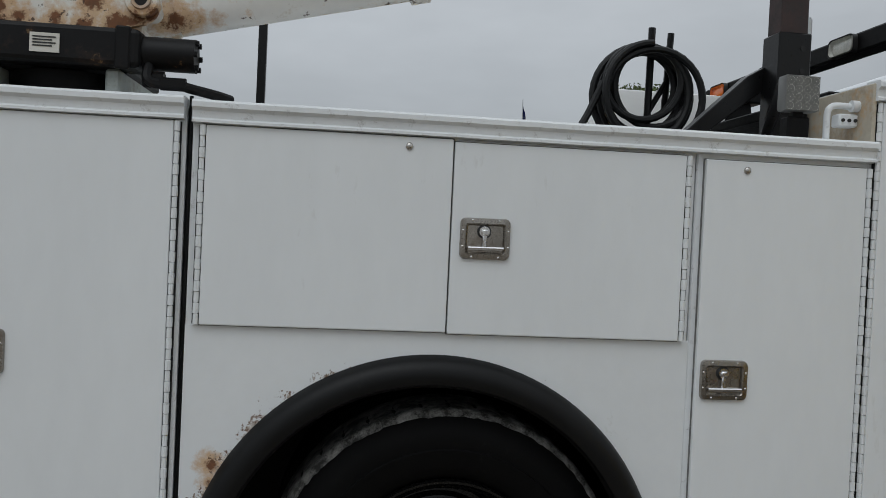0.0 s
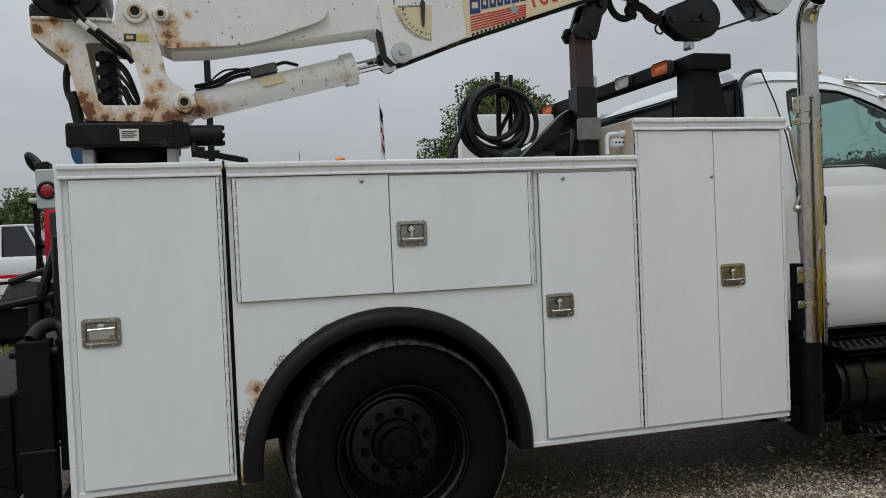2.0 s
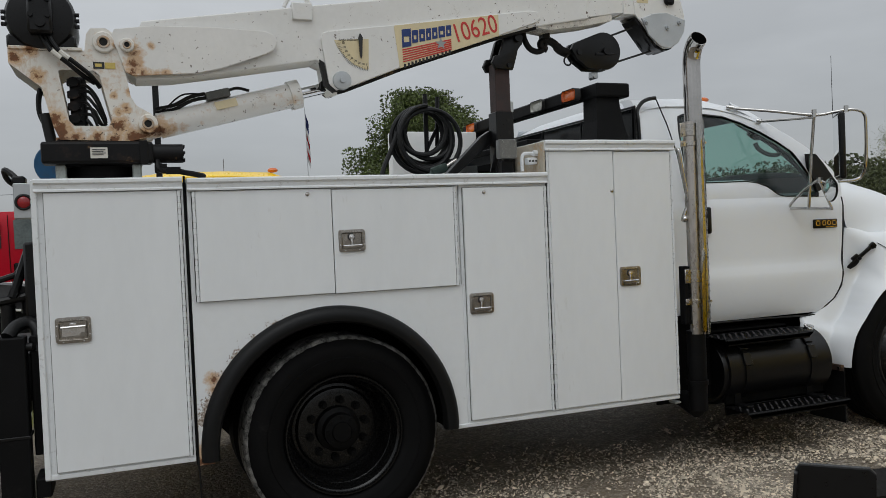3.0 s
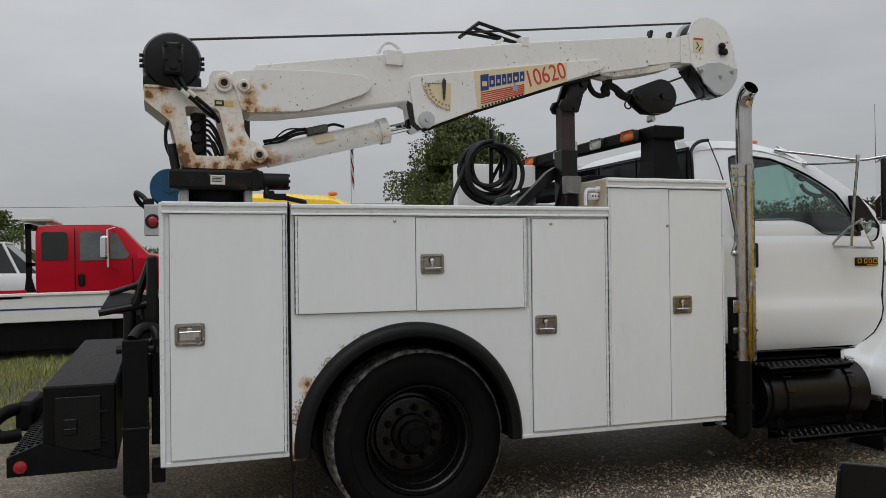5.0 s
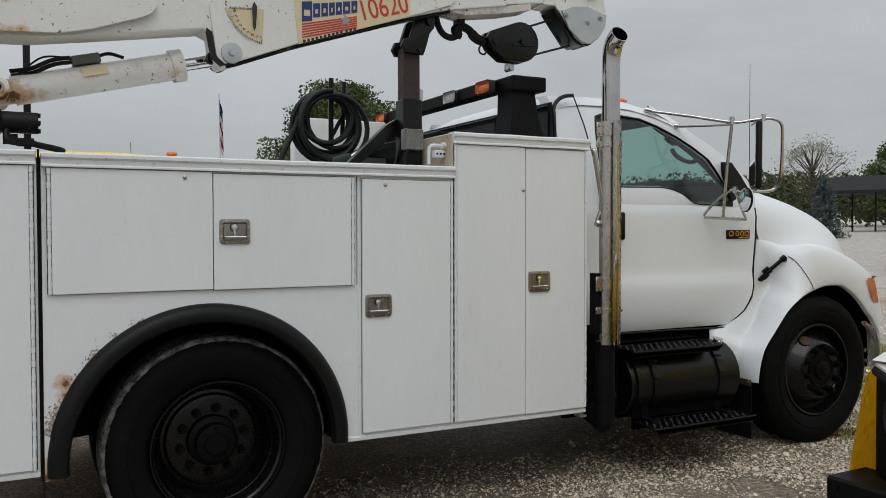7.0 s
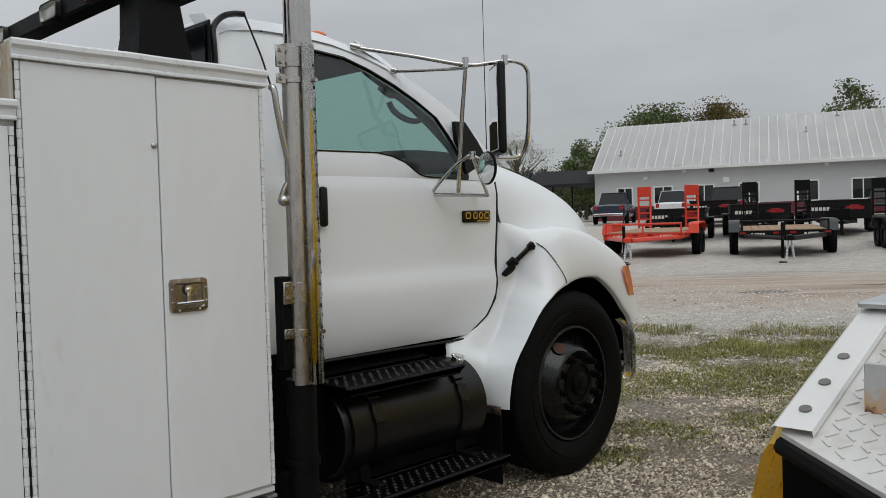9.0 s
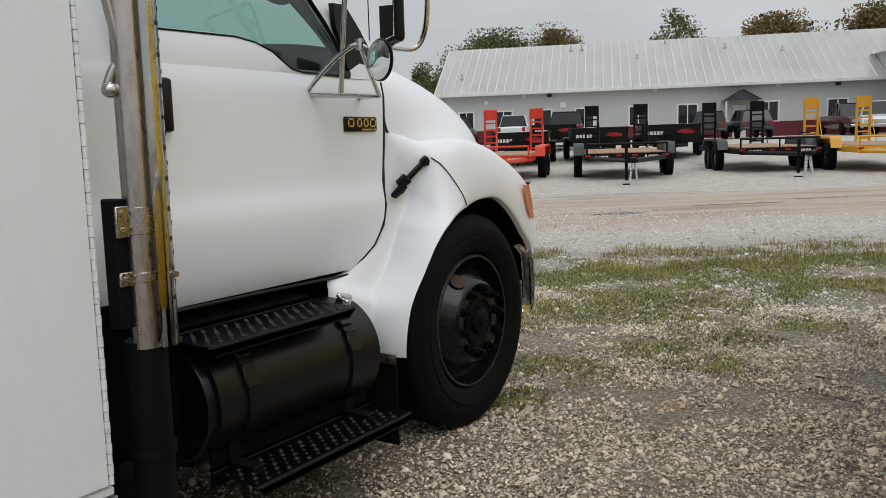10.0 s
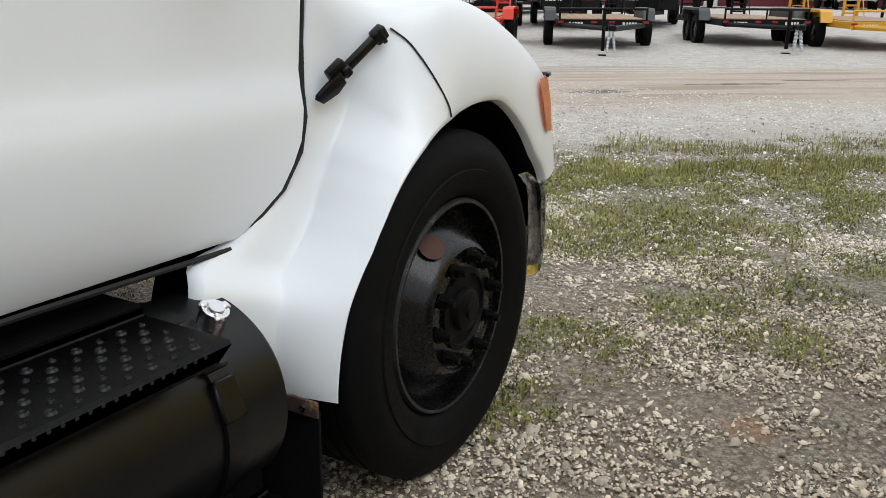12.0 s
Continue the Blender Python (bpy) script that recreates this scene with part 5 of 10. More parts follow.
# mirrors
bm = B()
TUBE = 0.0098
sweep(bm, curve([(3.18, 0.415, 2.10), (3.34, 0.25, 2.06), (3.50, 0.076, 2.013), (3.58, 0.01, 2.02), (3.64, -0.03, 2.03), (3.69, -0.06, 2.026), (3.735, -0.075, 2.0), (3.745, -0.075, 1.93), (3.755, -0.06, 1.73), (3.76, -0.03, 1.645), (3.72, -0.01, 1.612), (3.58, -0.02, 1.605)], 5), TUBE, 10)
sweep(bm, [(3.365, 0.372, 2.013), (3.50, 0.08, 2.0)], TUBE * 0.9, 10)
sweep(bm, [(3.50, 0.076, 2.013), (3.51, 0.12, 1.75), (3.52, 0.16, 1.45)], TUBE, 10)
sweep(bm, curve([(3.48, 0.29, 1.457), (3.475, 0.24, 1.50), (3.48, 0.14, 1.575), (3.49, 0.06, 1.615), (3.52, 0.03, 1.60)], 4), TUBE * 0.9, 10)
sweep(bm, [(3.48, 0.29, 1.457), (3.56, 0.02, 1.443)], TUBE * 0.9, 10)
sweep(bm, [(3.56, 0.02, 1.443), (3.50, 0.05, 1.61)], TUBE * 0.8, 10)
sweep(bm, [(3.56, 0.02, 1.443), (3.78, 0.29, 1.455)], TUBE * 0.8, 10)
part("mirror_arm", bm, TUBE_STEEL, truck, "bright tubular west-coast mirror arms", True)
RM = Matrix.Translation((3.485, -0.045, 1.556)) @ Matrix.Rotation(radians(-16), 4, "Z")
MM = Matrix.Translation((3.585, -0.03, 0)) @ Matrix.Rotation(radians(-38), 4, "Z")
bm = B()
box(bm, -0.018, 0.018, -0.10, 0.10, 1.615, 2.01, 0.016, m=MM, seg=3)
part("mirror_head", bm, BLACK, truck, "tall black mirror head", True)
bm = B()
box(bm, -0.0225, -0.0185, -0.088, 0.088, 1.635, 1.99, 0.0015, m=MM)
part("mirror_face", bm, MIRROR, truck, "tall flat mirror glass")
bm = B()
ball(bm, (0.003, 0, 0), 0.072, 24, (0.13, 1, 1))
bm.transform(RM)
part("round_mirror_shell", bm, BLACK, truck, "small round convex mirror shell", True)
bm = B()
lathe(bm, [(0.066, -0.0), (0.05, 0.006), (0.03, 0.009), (0.0, 0.0105)], (0, 0, 0), 28, axis="z")
bm.transform(RM @ Matrix.Translation((-0.0065, 0, 0)) @ Matrix.Rotation(radians(-90), 4, "Y"))
part("round_mirror_face", bm, MIRROR, truck, "round convex mirror glass", True)
for a, b in (((3.18, 0.40, 2.10), (3.15, 0.43, 2.11)), ((3.365, 0.37, 2.013), (3.35, 0.39, 2.02)), ((3.50, 0.076, 2.0), (3.50, 0.076, 2.045)), ((3.64, -0.03, 2.015), (3.64, -0.03, 2.055)), ((3.50, 0.05, 1.60), (3.50, 0.05, 1.635))):
    bm = B()
    cyl(bm, a, b, 0.015, 10)
    part("mirror_bracket", bm, TUBE_STEEL, truck, "small mirror arm clamp", True)
bm = B()
sweep(bm, [(3.934, 0.34, 1.49), (3.931, 0.34, 1.56), (3.929, 0.34, 2.44)], [0.006, 0.0028, 0.0014], 6)
part("whip_antenna", bm, BLACK, truck, "thin whip antenna")
bm = B()
sweep(bm, curve([(2.425, -0.008, 1.80), (2.43, -0.022, 1.79), (2.445, -0.022, 1.70), (2.485, -0.022, 1.52), (2.49, -0.02, 1.49), (2.475, -0.01, 1.47), (2.462, 0.0, 1.43)], 5), 0.011, 10)
ball(bm, (2.462, -0.01, 1.42), 0.02, 12)
part("grab_handle", bm, TUBE_STEEL, truck, "bright bent grab handle", True)


# ---- the service body ----
body = thing("utility_bed", "white steel service body with hinged tool compartments, behind the cab", "service body", m=TRUCK)
ARX, ARZ = 0.468, 0.476
# carcass behind the doors
bm = B()
box(bm, -0.745, -0.165, 0.0, 0.52, 0.468, 1.655, 0.004)
part("rear_compartment", bm, WHITE_EDGE, body, "white rear compartment box")
bm = B()
box(bm, -0.150, 1.125, 0.002, 0.52, 1.14, 1.655, 0.003)
part("upper_compartment", bm, WHITE_EDGE, body, "white compartment box over the wheel")
bm = B()
box(bm, 1.128, 1.608, 0.0, 0.52, 0.448, 1.655, 0.004)
part("front_compartment", bm, WHITE_EDGE, body, "white compartment box")
bm = B()
box(bm, 1.608, 2.388, 0.0, 0.52, 0.440, 1.81, 0.004)
part("tower_compartment", bm, WHITE_EDGE, body, "taller white compartment box beside the cab")
bm = B()
box(bm, -0.745, 1.61, CW - 0.52, CW, 0.47, 1.67, 0.004)
box(bm, 1.61, 2.388, CW - 0.52, CW, 0.45, 1.83, 0.004)
part("far_compartments", bm, WHITE, body, "white compartments on the far flank")
bm = B()
box(bm, -0.745, 2.388, 0.52, CW - 0.52, 1.02, 1.08)
box(bm, 2.36, 2.388, 0.52, CW - 0.52, 1.08, 1.82)
part("bed_floor", bm, BLACK_DULL, body, "dark bed floor between the compartments")
# panel with the wheel arch
bm = B()
arc = [(ARX + 0.575 * math.cos(radians(a)), ARZ + 0.575 * math.sin(radians(a))) for a in range(180, -1, -5)]
pts = [(-0.150, 0.465), (-0.145, 0.455)] + [(-0.107, 0.455)] + arc + [(1.043, 0.445), (1.128, 0.447), (1.128, 1.143), (-0.150, 1.143)]
plate(bm, pts, 0.0, 0.02)
part("wheel_panel", bm, FENDER_PANEL, body, "white panel over the wheel with rust chips along the arch")
bm = B()
lathe(bm, [(0.535, 0.012), (0.533, -0.024), (0.542, -0.040), (0.560, -0.046), (0.584, -0.042), (0.603, -0.026), (0.612, 0.0)], (ARX, 0, ARZ), 60, -3, 183)
part("arch_trim", bm, ARCH_BLACK, body, "thick black rubber wheel arch trim", True)
bm = B()
lathe(bm, [(0.57, 0.012), (0.57, 0.62), (0.1, 0.64)], (ARX, 0, ARZ), 40, -4, 184)
part("wheel_well", bm, BLACK_DULL, body, "black wheel well", True)
# seam between the rear compartment and the rest
bm = B()
box(bm, -0.166, -0.151, 0.02, 0.5, 0.46, 1.67)
part("dark_seam", bm, GAP, body, "open dark seam between the boxes")
bm = B()
sweep(bm, [(-0.158, 0.014, 0.43), (-0.158, 0.014, 0.9), (-0.158, 0.014, 1.70)], 0.005, 6)
sweep(bm, curve([(-0.155, 0.012, 0.47), (-0.152, 0.0, 0.35), (-0.15, 0.01, 0.2), (-0.16, 0.03, 0.1)]), 0.004, 6)
part("drain_hose", bm, BLACK, body, "thin black hose in the seam", True)


# top rails with a stepped lip
def rail(x0, x1, z1, ends=True):
    bm = B()
    prof = [(0.03, z1), (-0.026, z1), (-0.032, z1 - 0.006), (-0.032, z1 - 0.018), (-0.022, z1 - 0.026), (-0.02, z1 - 0.043), (-0.026, z1 - 0.048), (-0.026, z1 - 0.054), (-0.004, z1 - 0.056), (0.03, z1 - 0.056)]
    n = max(2, int((x1 - x0) / 0.06))
    rows = []
    for i in range(n + 1):
        x = x0 + (x1 - x0) * i / n
        j = 0.0018 * noise.noise((x * 7, z1, 1.0))
        rows.append([(x, y + j * (1 if y < 0 else 0), z + j) for y, z in prof])
    grid(bm, rows)
    bm.faces.new([v for v in bm.verts[:len(prof)]])
    bm.faces.new([v for v in bm.verts[-len(prof):]])
    part("top_rail", bm, WHITE_EDGE, body, "chipped white top rail", False)


rail(-0.748, -0.168, 1.694)
rail(-0.149, 1.612, 1.688)
rail(1.606, 2.402, 1.852)
bm = B()
box(bm, -0.745, -0.165, 0.02, 0.52, 1.655, 1.692)
box(bm, -0.149, 1.608, 0.02, 0.52, 1.655, 1.686)
box(bm, 1.612, 2.39, 0.02, 0.52, 1.80, 1.850)
part("lid", bm, WHITE_EDGE, body, "white compartment tops")
bm = B()
box(bm, 1.600, 1.612, -0.012, 0.52, 1.64, 1.845, 0.003)
part("tower_side", bm, surface("stained_bare_panel", (0.5, 0.45, 0.36), 0.6, var=0.15, scale=5, dirt=(0.25, 0.16, 0.08), dirt_amount=0.35, dirt_scale=6, rust_amount=0.04), body, "rust-stained beige tower side")
# corner posts
bm = B()
box(bm, -0.762, -0.738, -0.012, 0.05, 0.455, 1.69, 0.004)
box(bm, -0.762, -0.165, -0.006, 0.03, 0.452, 0.474, 0.003)
part("rear_post", bm, WHITE_EDGE, body, "white rear corner post and sill")
bm = B()
box(bm, 1.045, 2.392, -0.006, 0.03, 0.436, 0.456, 0.003)
part("sill", bm, WHITE_EDGE, body, "white lower sill")
bm = B()
plate(bm, [(-0.150, 0.43), (-0.085, 0.43), (-0.095, 0.50), (-0.11, 0.60), (-0.150, 0.60)], -0.004, 0.004)
part("rusty_foot", bm, surface("peeling_rust_foot", (0.74, 0.74, 0.72), 0.5, var=0.08, scale=8, rust_amount=0.03, rust=((-0.09, 0, 0.44, 0.13), (-0.12, 0, 0.43, 0.1))), body, "peeling rusty foot of the panel")


LATCH_STEEL = surface("tarnished_stainless", (0.36, 0.335, 0.30), 0.3, metal=1.0, var=0.2, scale=20, rough_var=0.2, dirt=(0.14, 0.10, 0.07), dirt_amount=0.35, dirt_scale=30)


def tee_latch(door, cx, cz, w=0.128, h=0.104, yd=-0.016, tilt=0.0, paddle=False):
    """Recessed stainless latch in a door."""
    x0, x1, z0, z1 = cx - w / 2, cx + w / 2, cz - h / 2, cz + h / 2
    bm = B()

    def rr(a, b, c, d, r, n=5):
        o = []
        for px, pz, s in ((b - r, d - r, 0), (a + r, d - r, 90), (a + r, c + r, 180), (b - r, c + r, 270)):
            o += [(px + r * math.cos(radians(s + 90 * k / n)), pz + r * math.sin(radians(s + 90 * k / n))) for k in range(n + 1)]
        return o
    loops = [(rr(x0, x1, z0, z1, 0.014), yd), (rr(x0 + 0.002, x1 - 0.002, z0 + 0.002, z1 - 0.002, 0.013), yd - 0.009), (rr(x0 + 0.013, x1 - 0.013, z0 + 0.013, z1 - 0.013, 0.008), yd - 0.010),
             (rr(x0 + 0.016, x1 - 0.016, z0 + 0.016, z1 - 0.016, 0.006), yd - 0.007), (rr(x0 + 0.019, x1 - 0.019, z0 + 0.019, z1 - 0.019, 0.005), yd - 0.0015)]
    grid(bm, [[(x, y, z) for x, z in lp] for lp, y in loops], close=True)
    bm.faces.new(bm.verts[-len(loops[0][0]):])
    part("latch_tray", bm, LATCH_STEEL, door, "stainless recessed latch tray")
    for px, pz in ((x0 + 0.03, z1 - 0.0065), (x1 - 0.03, z1 - 0.0065), (x0 + 0.03, z0 + 0.0065), (x1 - 0.03, z0 + 0.0065), (x1 - 0.0065, cz + 0.02), (x1 - 0.0065, cz - 0.02), (x0 + 0.0065, cz + 0.02), (x0 + 0.0065, cz - 0.02)):
        bm = B()
        ball(bm, (px, yd - 0.0095, pz), 0.0032, 8, (1, 0.6, 1))
        part("latch_rivet", bm, BRIGHT, door, "", True)
    bm = B()
    y = yd - 0.010
    if paddle:
        sweep(bm, [(x0 + 0.022, y, cz + 0.012), (x1 - 0.022, y, cz + 0.014)], 0.005, 8)
        box(bm, cx - 0.014, cx + 0.012, y - 0.002, y + 0.012, cz + 0.012, cz + 0.032, 0.003)
        box(bm, x0 + 0.024, x1 - 0.024, y + 0.006, y + 0.012, cz - 0.026, cz + 0.010, 0.002)
    else:
        sweep(bm, [(x0 + 0.02, y, cz - 0.024), (x1 - 0.018, y, cz - 0.023)], 0.0045, 8)
        box(bm, cx - 0.008, cx + 0.004, y - 0.003, y + 0.008, cz - 0.022, cz + 0.016, 0.003)
        cyl(bm, (cx - 0.003, y + 0.01, cz + 0.018), (cx - 0.003, y - 0.001, cz + 0.018), 0.0135, 16)
        box(bm, cx - 0.012, cx + 0.008, y - 0.006, y + 0.002, cz + 0.009, cz + 0.024, 0.003)
    part("tee_handle", bm, BRIGHT, door, "bright T handle", True)
    bm = B()
    lx, lz = (x1 - 0.034, cz - 0.02) if paddle else (cx + 0.03, cz - 0.006)
    cyl(bm, (lx, yd + 0.004, lz), (lx, yd - 0.005, lz), 0.0105, 18)
    box(bm, lx - 0.0012, lx + 0.0012, yd - 0.006, yd - 0.003, lz - 0.006, lz + 0.006)
    part("lock", bm, surface("tarnished_lock", (0.3, 0.28, 0.25), 0.4, metal=0.9, var=0.2, scale=40), door, "round key lock", True)
    if w and not paddle:
        bm = B()
        cyl(bm, (cx - 0.003, yd + 0.002, cz + 0.018), (cx - 0.003, yd - 0.003, cz + 0.018), 0.018, 16)
        part("latch_boss", bm, INK, door, "dark latch boss")


SEAM_GREY = surface("grey_seam_strip", (0.16, 0.16, 0.155), 0.7, var=0.2)


def cabinet_door(x0, x1, z0, z1, hinge=None, latch=None, bumper=None, paddle=False, label="white steel compartment door"):
    bm = B()
    box(bm, x0, x1, -0.016, -0.002, z0, z1, 0.003, seg=2)
    d = part("compartment_door", bm, WHITE, body, label)
    # Added strip, a little larger than the door: draws the dark seam line in colour.
    bm = B()
    box(bm, x0 - 0.0025, x1 + 0.0025, -0.0045, -0.0005, z0 - 0.0025, z1 + 0.0025)
    part("door_gasket", bm, SEAM_GREY, d, "added grey strip that darkens the seam round the door")
    if hinge:
        hx = x0 - 0.008 if hinge == "low" else x1 + 0.008
        bm = B()
        n = int((z1 - z0) / 0.026)
        prof = [(0.0, z0)]
        for k in range(n):
            a, b = z0 + (z1 - z0) * k / n, z0 + (z1 - z0) * (k + 1) / n
            r = 0.0072 if k % 2 else 0.0062
            prof += [(0.003, a), (r, a + 0.0012), (r, b - 0.0012)]
        lathe(bm, prof + [(0.003, z1), (0.0, z1)], (hx, -0.014, 0), 8, axis="z")
        # Added dark strip that gives the shade beside the knuckles as colour.
        strip_ = B()
        box(strip_, hx - 0.0095, hx + 0.0095, -0.0085, -0.0035, z0 + 0.002, z1 - 0.002)
        part("hinge_gap", strip_, GAP, d, "dark strip standing in for shade behind the hinge")
        part("piano_hinge", bm, WHITE_EDGE, d, "painted piano hinge with worn knuckles")
    if latch:
        tee_latch(d, *latch, paddle=paddle)
    if bumper:
        bm = B()
        ball(bm, (bumper[0], -0.017, bumper[1]), 0.010, 10, (1, 0.6, 1))
        part("door_bumper", bm, STEEL, d, "small round stop button", True)
    return d


cabinet_door(-0.714, -0.192, 0.482, 1.636, "high", (-0.627, 1.068, 0.138, 0.108), None, True, "tall white compartment door with a paddle latch")
cabinet_door(-0.116, 0.4865, 1.146, 1.630, "low", None, (0.376, 1.606), label="white compartment door over the wheel")
cabinet_door(0.4905, 1.094, 1.143, 1.624, "high", (0.576, 1.385), None, label="white compartment door over the wheel with a T latch")
cabinet_door(1.147, 1.592, 0.470, 1.618, "high", (1.222, 1.046), (1.258, 1.594), label="tall white compartment door with a T latch")
cabinet_door(1.628, 2.0105, 0.468, 1.794, "low", None, (1.998, 1.584), label="tall white tower door")
cabinet_door(2.0145, 2.372, 0.466, 1.790, "high", (2.092, 1.128), None, label="tall white tower door with a T latch")
# tail lamp box and rear gear
bm = B()
box(bm, -0.825, -0.752, 0.0, 0.10, 1.535, 1.68, 0.004)
part("lamp_box", bm, GALV, body, "diamond-pattern steel lamp box")
bm = B()
lathe(bm, [(0.03, 0.0), (0.034, -0.006), (0.028, -0.01), (0.024, -0.006)], (-0.787, 0, 1.602), 28)
part("lamp_ring", bm, RUBBER, body, "black rubber lamp ring", True)
bm = B()
lathe(bm, [(0.025, -0.004), (0.018, -0.009), (0, -0.0105)], (-0.787, 0, 1.602), 24)
part("tail_lamp", bm, RED_LENS, body, "round red side lamp", True)
bm = B()
sweep(bm, curve([(-0.80, 0.03, 1.68), (-0.83, 0.05, 1.72), (-0.86, 0.08, 1.74), (-0.85, 0.10, 1.70), (-0.80, 0.12, 1.66)]), 0.012, 8)
box(bm, -0.83, -0.78, 0.02, 0.1, 1.68, 1.71, 0.006)
part("lamp_cable", bm, BLACK, body, "black cable and clamp", True)

# rear bumper box, outrigger and step
bumper = thing("rear_bumper", "black steel work bumper with a tool box and red lamp", "bumper", m=TRUCK)
bm = B()
box(bm, -1.265, -0.955, 0.06, CW - 0.06, 0.47, 0.852, 0.008)
part("bumper_box", bm, BLACK_DULL, bumper, "black bumper tool box")
bm = B()
box(bm, -1.215, -1.02, 0.052, 0.062, 0.55, 0.80, 0.003)
box(bm, -1.05, -0.99, 0.044, 0.054, 0.725, 0.732)
box(bm, -1.05, -0.99, 0.044, 0.054, 0.59, 0.597)
part("box_door", bm, BLACK, bumper, "black bumper box door")
bm = B()
box(bm, -1.18, -1.12, 0.044, 0.055, 0.625, 0.70, 0.004)
sweep(bm, [(-1.175, 0.04, 0.655), (-1.125, 0.04, 0.655)], 0.004, 6)
part("box_latch", bm, BLACK, bumper, "black painted box latch")
bm = B()
plate(bm, [(-1.41, 0.46), (-0.955, 0.46), (-0.955, 0.50), (-1.27, 0.60), (-1.41, 0.545)], 0.04, CW - 0.04)
for k in range(14):
    for j in range(4):
        cyl(bm, (-1.39 + j * 0.035, 0.09 + k * 0.05, 0.545 + j * 0.014), (-1.39 + j * 0.035, 0.09 + k * 0.05, 0.56 + j * 0.014), 0.012, 8)
part("bumper_step", bm, BLACK_DULL, bumper, "black grip step across the rear")
bm = B()
lathe(bm, [(0.03, 0.04), (0.027, 0.028), (0.015, 0.024), (0, 0.023)], (-1.355, 0, 0.502), 24)
part("bumper_lamp", bm, RED_LENS, bumper, "round red bumper lamp", True)
bm = B()
box(bm, -1.5, -1.40, 0.9, 1.3, 0.5, 0.66, 0.02)
sweep(bm, curve([(-1.42, 1.0, 0.6), (-1.52, 0.9, 0.62), (-1.6, 0.85, 0.56), (-1.56, 0.8, 0.5), (-1.46, 0.82, 0.5)]), 0.035, 10)
part("tow_hook", bm, BLACK_DULL, bumper, "black pintle hook", True)
outrigger = thing("outrigger", "black steel stabiliser leg at the rear corner", "outrigger", m=TRUCK)
bm = B()
box(bm, -0.925, -0.812, 0.0, 0.115, 0.34, 1.05, 0.004)
part("outer_tube", bm, BLACK_DULL, outrigger)
bm = B()
box(bm, -0.915, -0.822, 0.01, 0.105, 0.09, 0.36, 0.004)
part("inner_leg", bm, BLACK, outrigger)
bm = B()
box(bm, -0.93, -0.806, -0.004, 0.118, 0.635, 0.648, 0.002)
part("tube_collar", bm, BLACK, outrigger)
bm = B()
box(bm, -0.96, -0.78, -0.03, 0.15, -0.005, 0.018, 0.004)
cyl(bm, (-0.868, 0.058, 0.015), (-0.868, 0.058, 0.1), 0.03, 14)
part("foot_pad", bm, BLACK_DULL, outrigger)
bm = B()
for px in (-0.94, -0.80):
    cyl(bm, (px - 0.012, 0.05, 1.005), (px + 0.012, 0.05, 1.005), 0.018, 12)
sweep(bm, curve([(-0.88, 0.06, 1.05), (-0.85, 0.1, 1.09), (-0.80, 0.12, 1.10), (-0.77, 0.1, 1.06), (-0.77, 0.08, 0.98)]), 0.028, 10)
part("leg_pin", bm, BLACK, outrigger, "", True)
bm = B()
box(bm, -0.80, -0.76, 0.06, 0.3, 0.55, 1.05, 0.005)
box(bm, -0.80, -0.74, 0.02, 0.2, 0.38, 0.46, 0.005)
part("leg_mount", bm, BLACK_DULL, outrigger)
vise = thing("vise_bracket", "black folding vise bracket on the tail of the body", "bracket", m=TRUCK)
bm = B()
plate(bm, [(-1.04, 1.165), (-1.03, 1.19), (-0.985, 1.27), (-0.78, 1.24), (-0.775, 1.17), (-0.80, 1.145)], 0.30, 0.52)
part("vise_table", bm, surface("grey_steel_table", (0.06, 0.06, 0.062), 0.55, var=0.3, scale=6), vise)
bm = B()
sweep(bm, [(-1.04, 0.29, 1.165), (-0.76, 0.27, 1.215)], 0.018, 8)
sweep(bm, [(-0.99, 0.29, 1.26), (-0.86, 0.29, 1.30), (-0.79, 0.28, 1.40)], 0.014, 8)
sweep(bm, [(-0.875, 0.27, 1.205), (-0.80, 0.27, 1.42)], 0.02, 8)
box(bm, -0.82, -0.765, 0.2, 0.42, 1.06, 1.44, 0.01)
cyl(bm, (-0.865, 0.255, 1.222), (-0.865, 0.285, 1.222), 0.014, 10)
cyl(bm, (-0.90, 0.30, 1.0), (-0.90, 0.30, 1.17), 0.03, 12)
cyl(bm, (-0.79, 0.32, 1.13), (-0.79, 0.32, 1.2), 0.06, 14)
part("vise_arm", bm, BLACK, vise, "", True)

# ---- the crane ----
crane = thing("service_crane", "white hydraulic service crane with rust stains, on the service body", "crane", m=TRUCK)
YN, YF = 0.06, 0.36                        # near and far faces of the mast
bm = B()
box(bm, -0.665, -0.625, 0.02, 0.40, 1.690, 1.755, 0.006)
part("base_foot", bm, FOOT_GREY, crane, "grey-green crane foot")
bm = B()
box(bm, -0.365, -0.328, 0.02, 0.40, 1.690, 1.755, 0.006)
part("base_foot", bm, FOOT_GREY, crane, "grey-green crane foot")
bm = B()
lathe(bm, [(0.16, 1.692), (0.16, 1.75), (0, 1.75)], (-0.49, 0.21, 0), 32, axis="z")
part("turntable", bm, BLACK_DULL, crane, "black turntable ring", True)
bm = B()
box(bm, -0.715, -0.278, -0.015, 0.10, 1.756, 1.848, 0.012, seg=2)
box(bm, -0.66, -0.32, 0.06, 0.40, 1.75, 1.866, 0.01)
box(bm, -0.335, -0.30, -0.02, 0.0, 1.75, 1.852, 0.004)
part("slew_gearbox", bm, BLACK_WORN, crane, "black slew gearbox with rust")
bm = B()
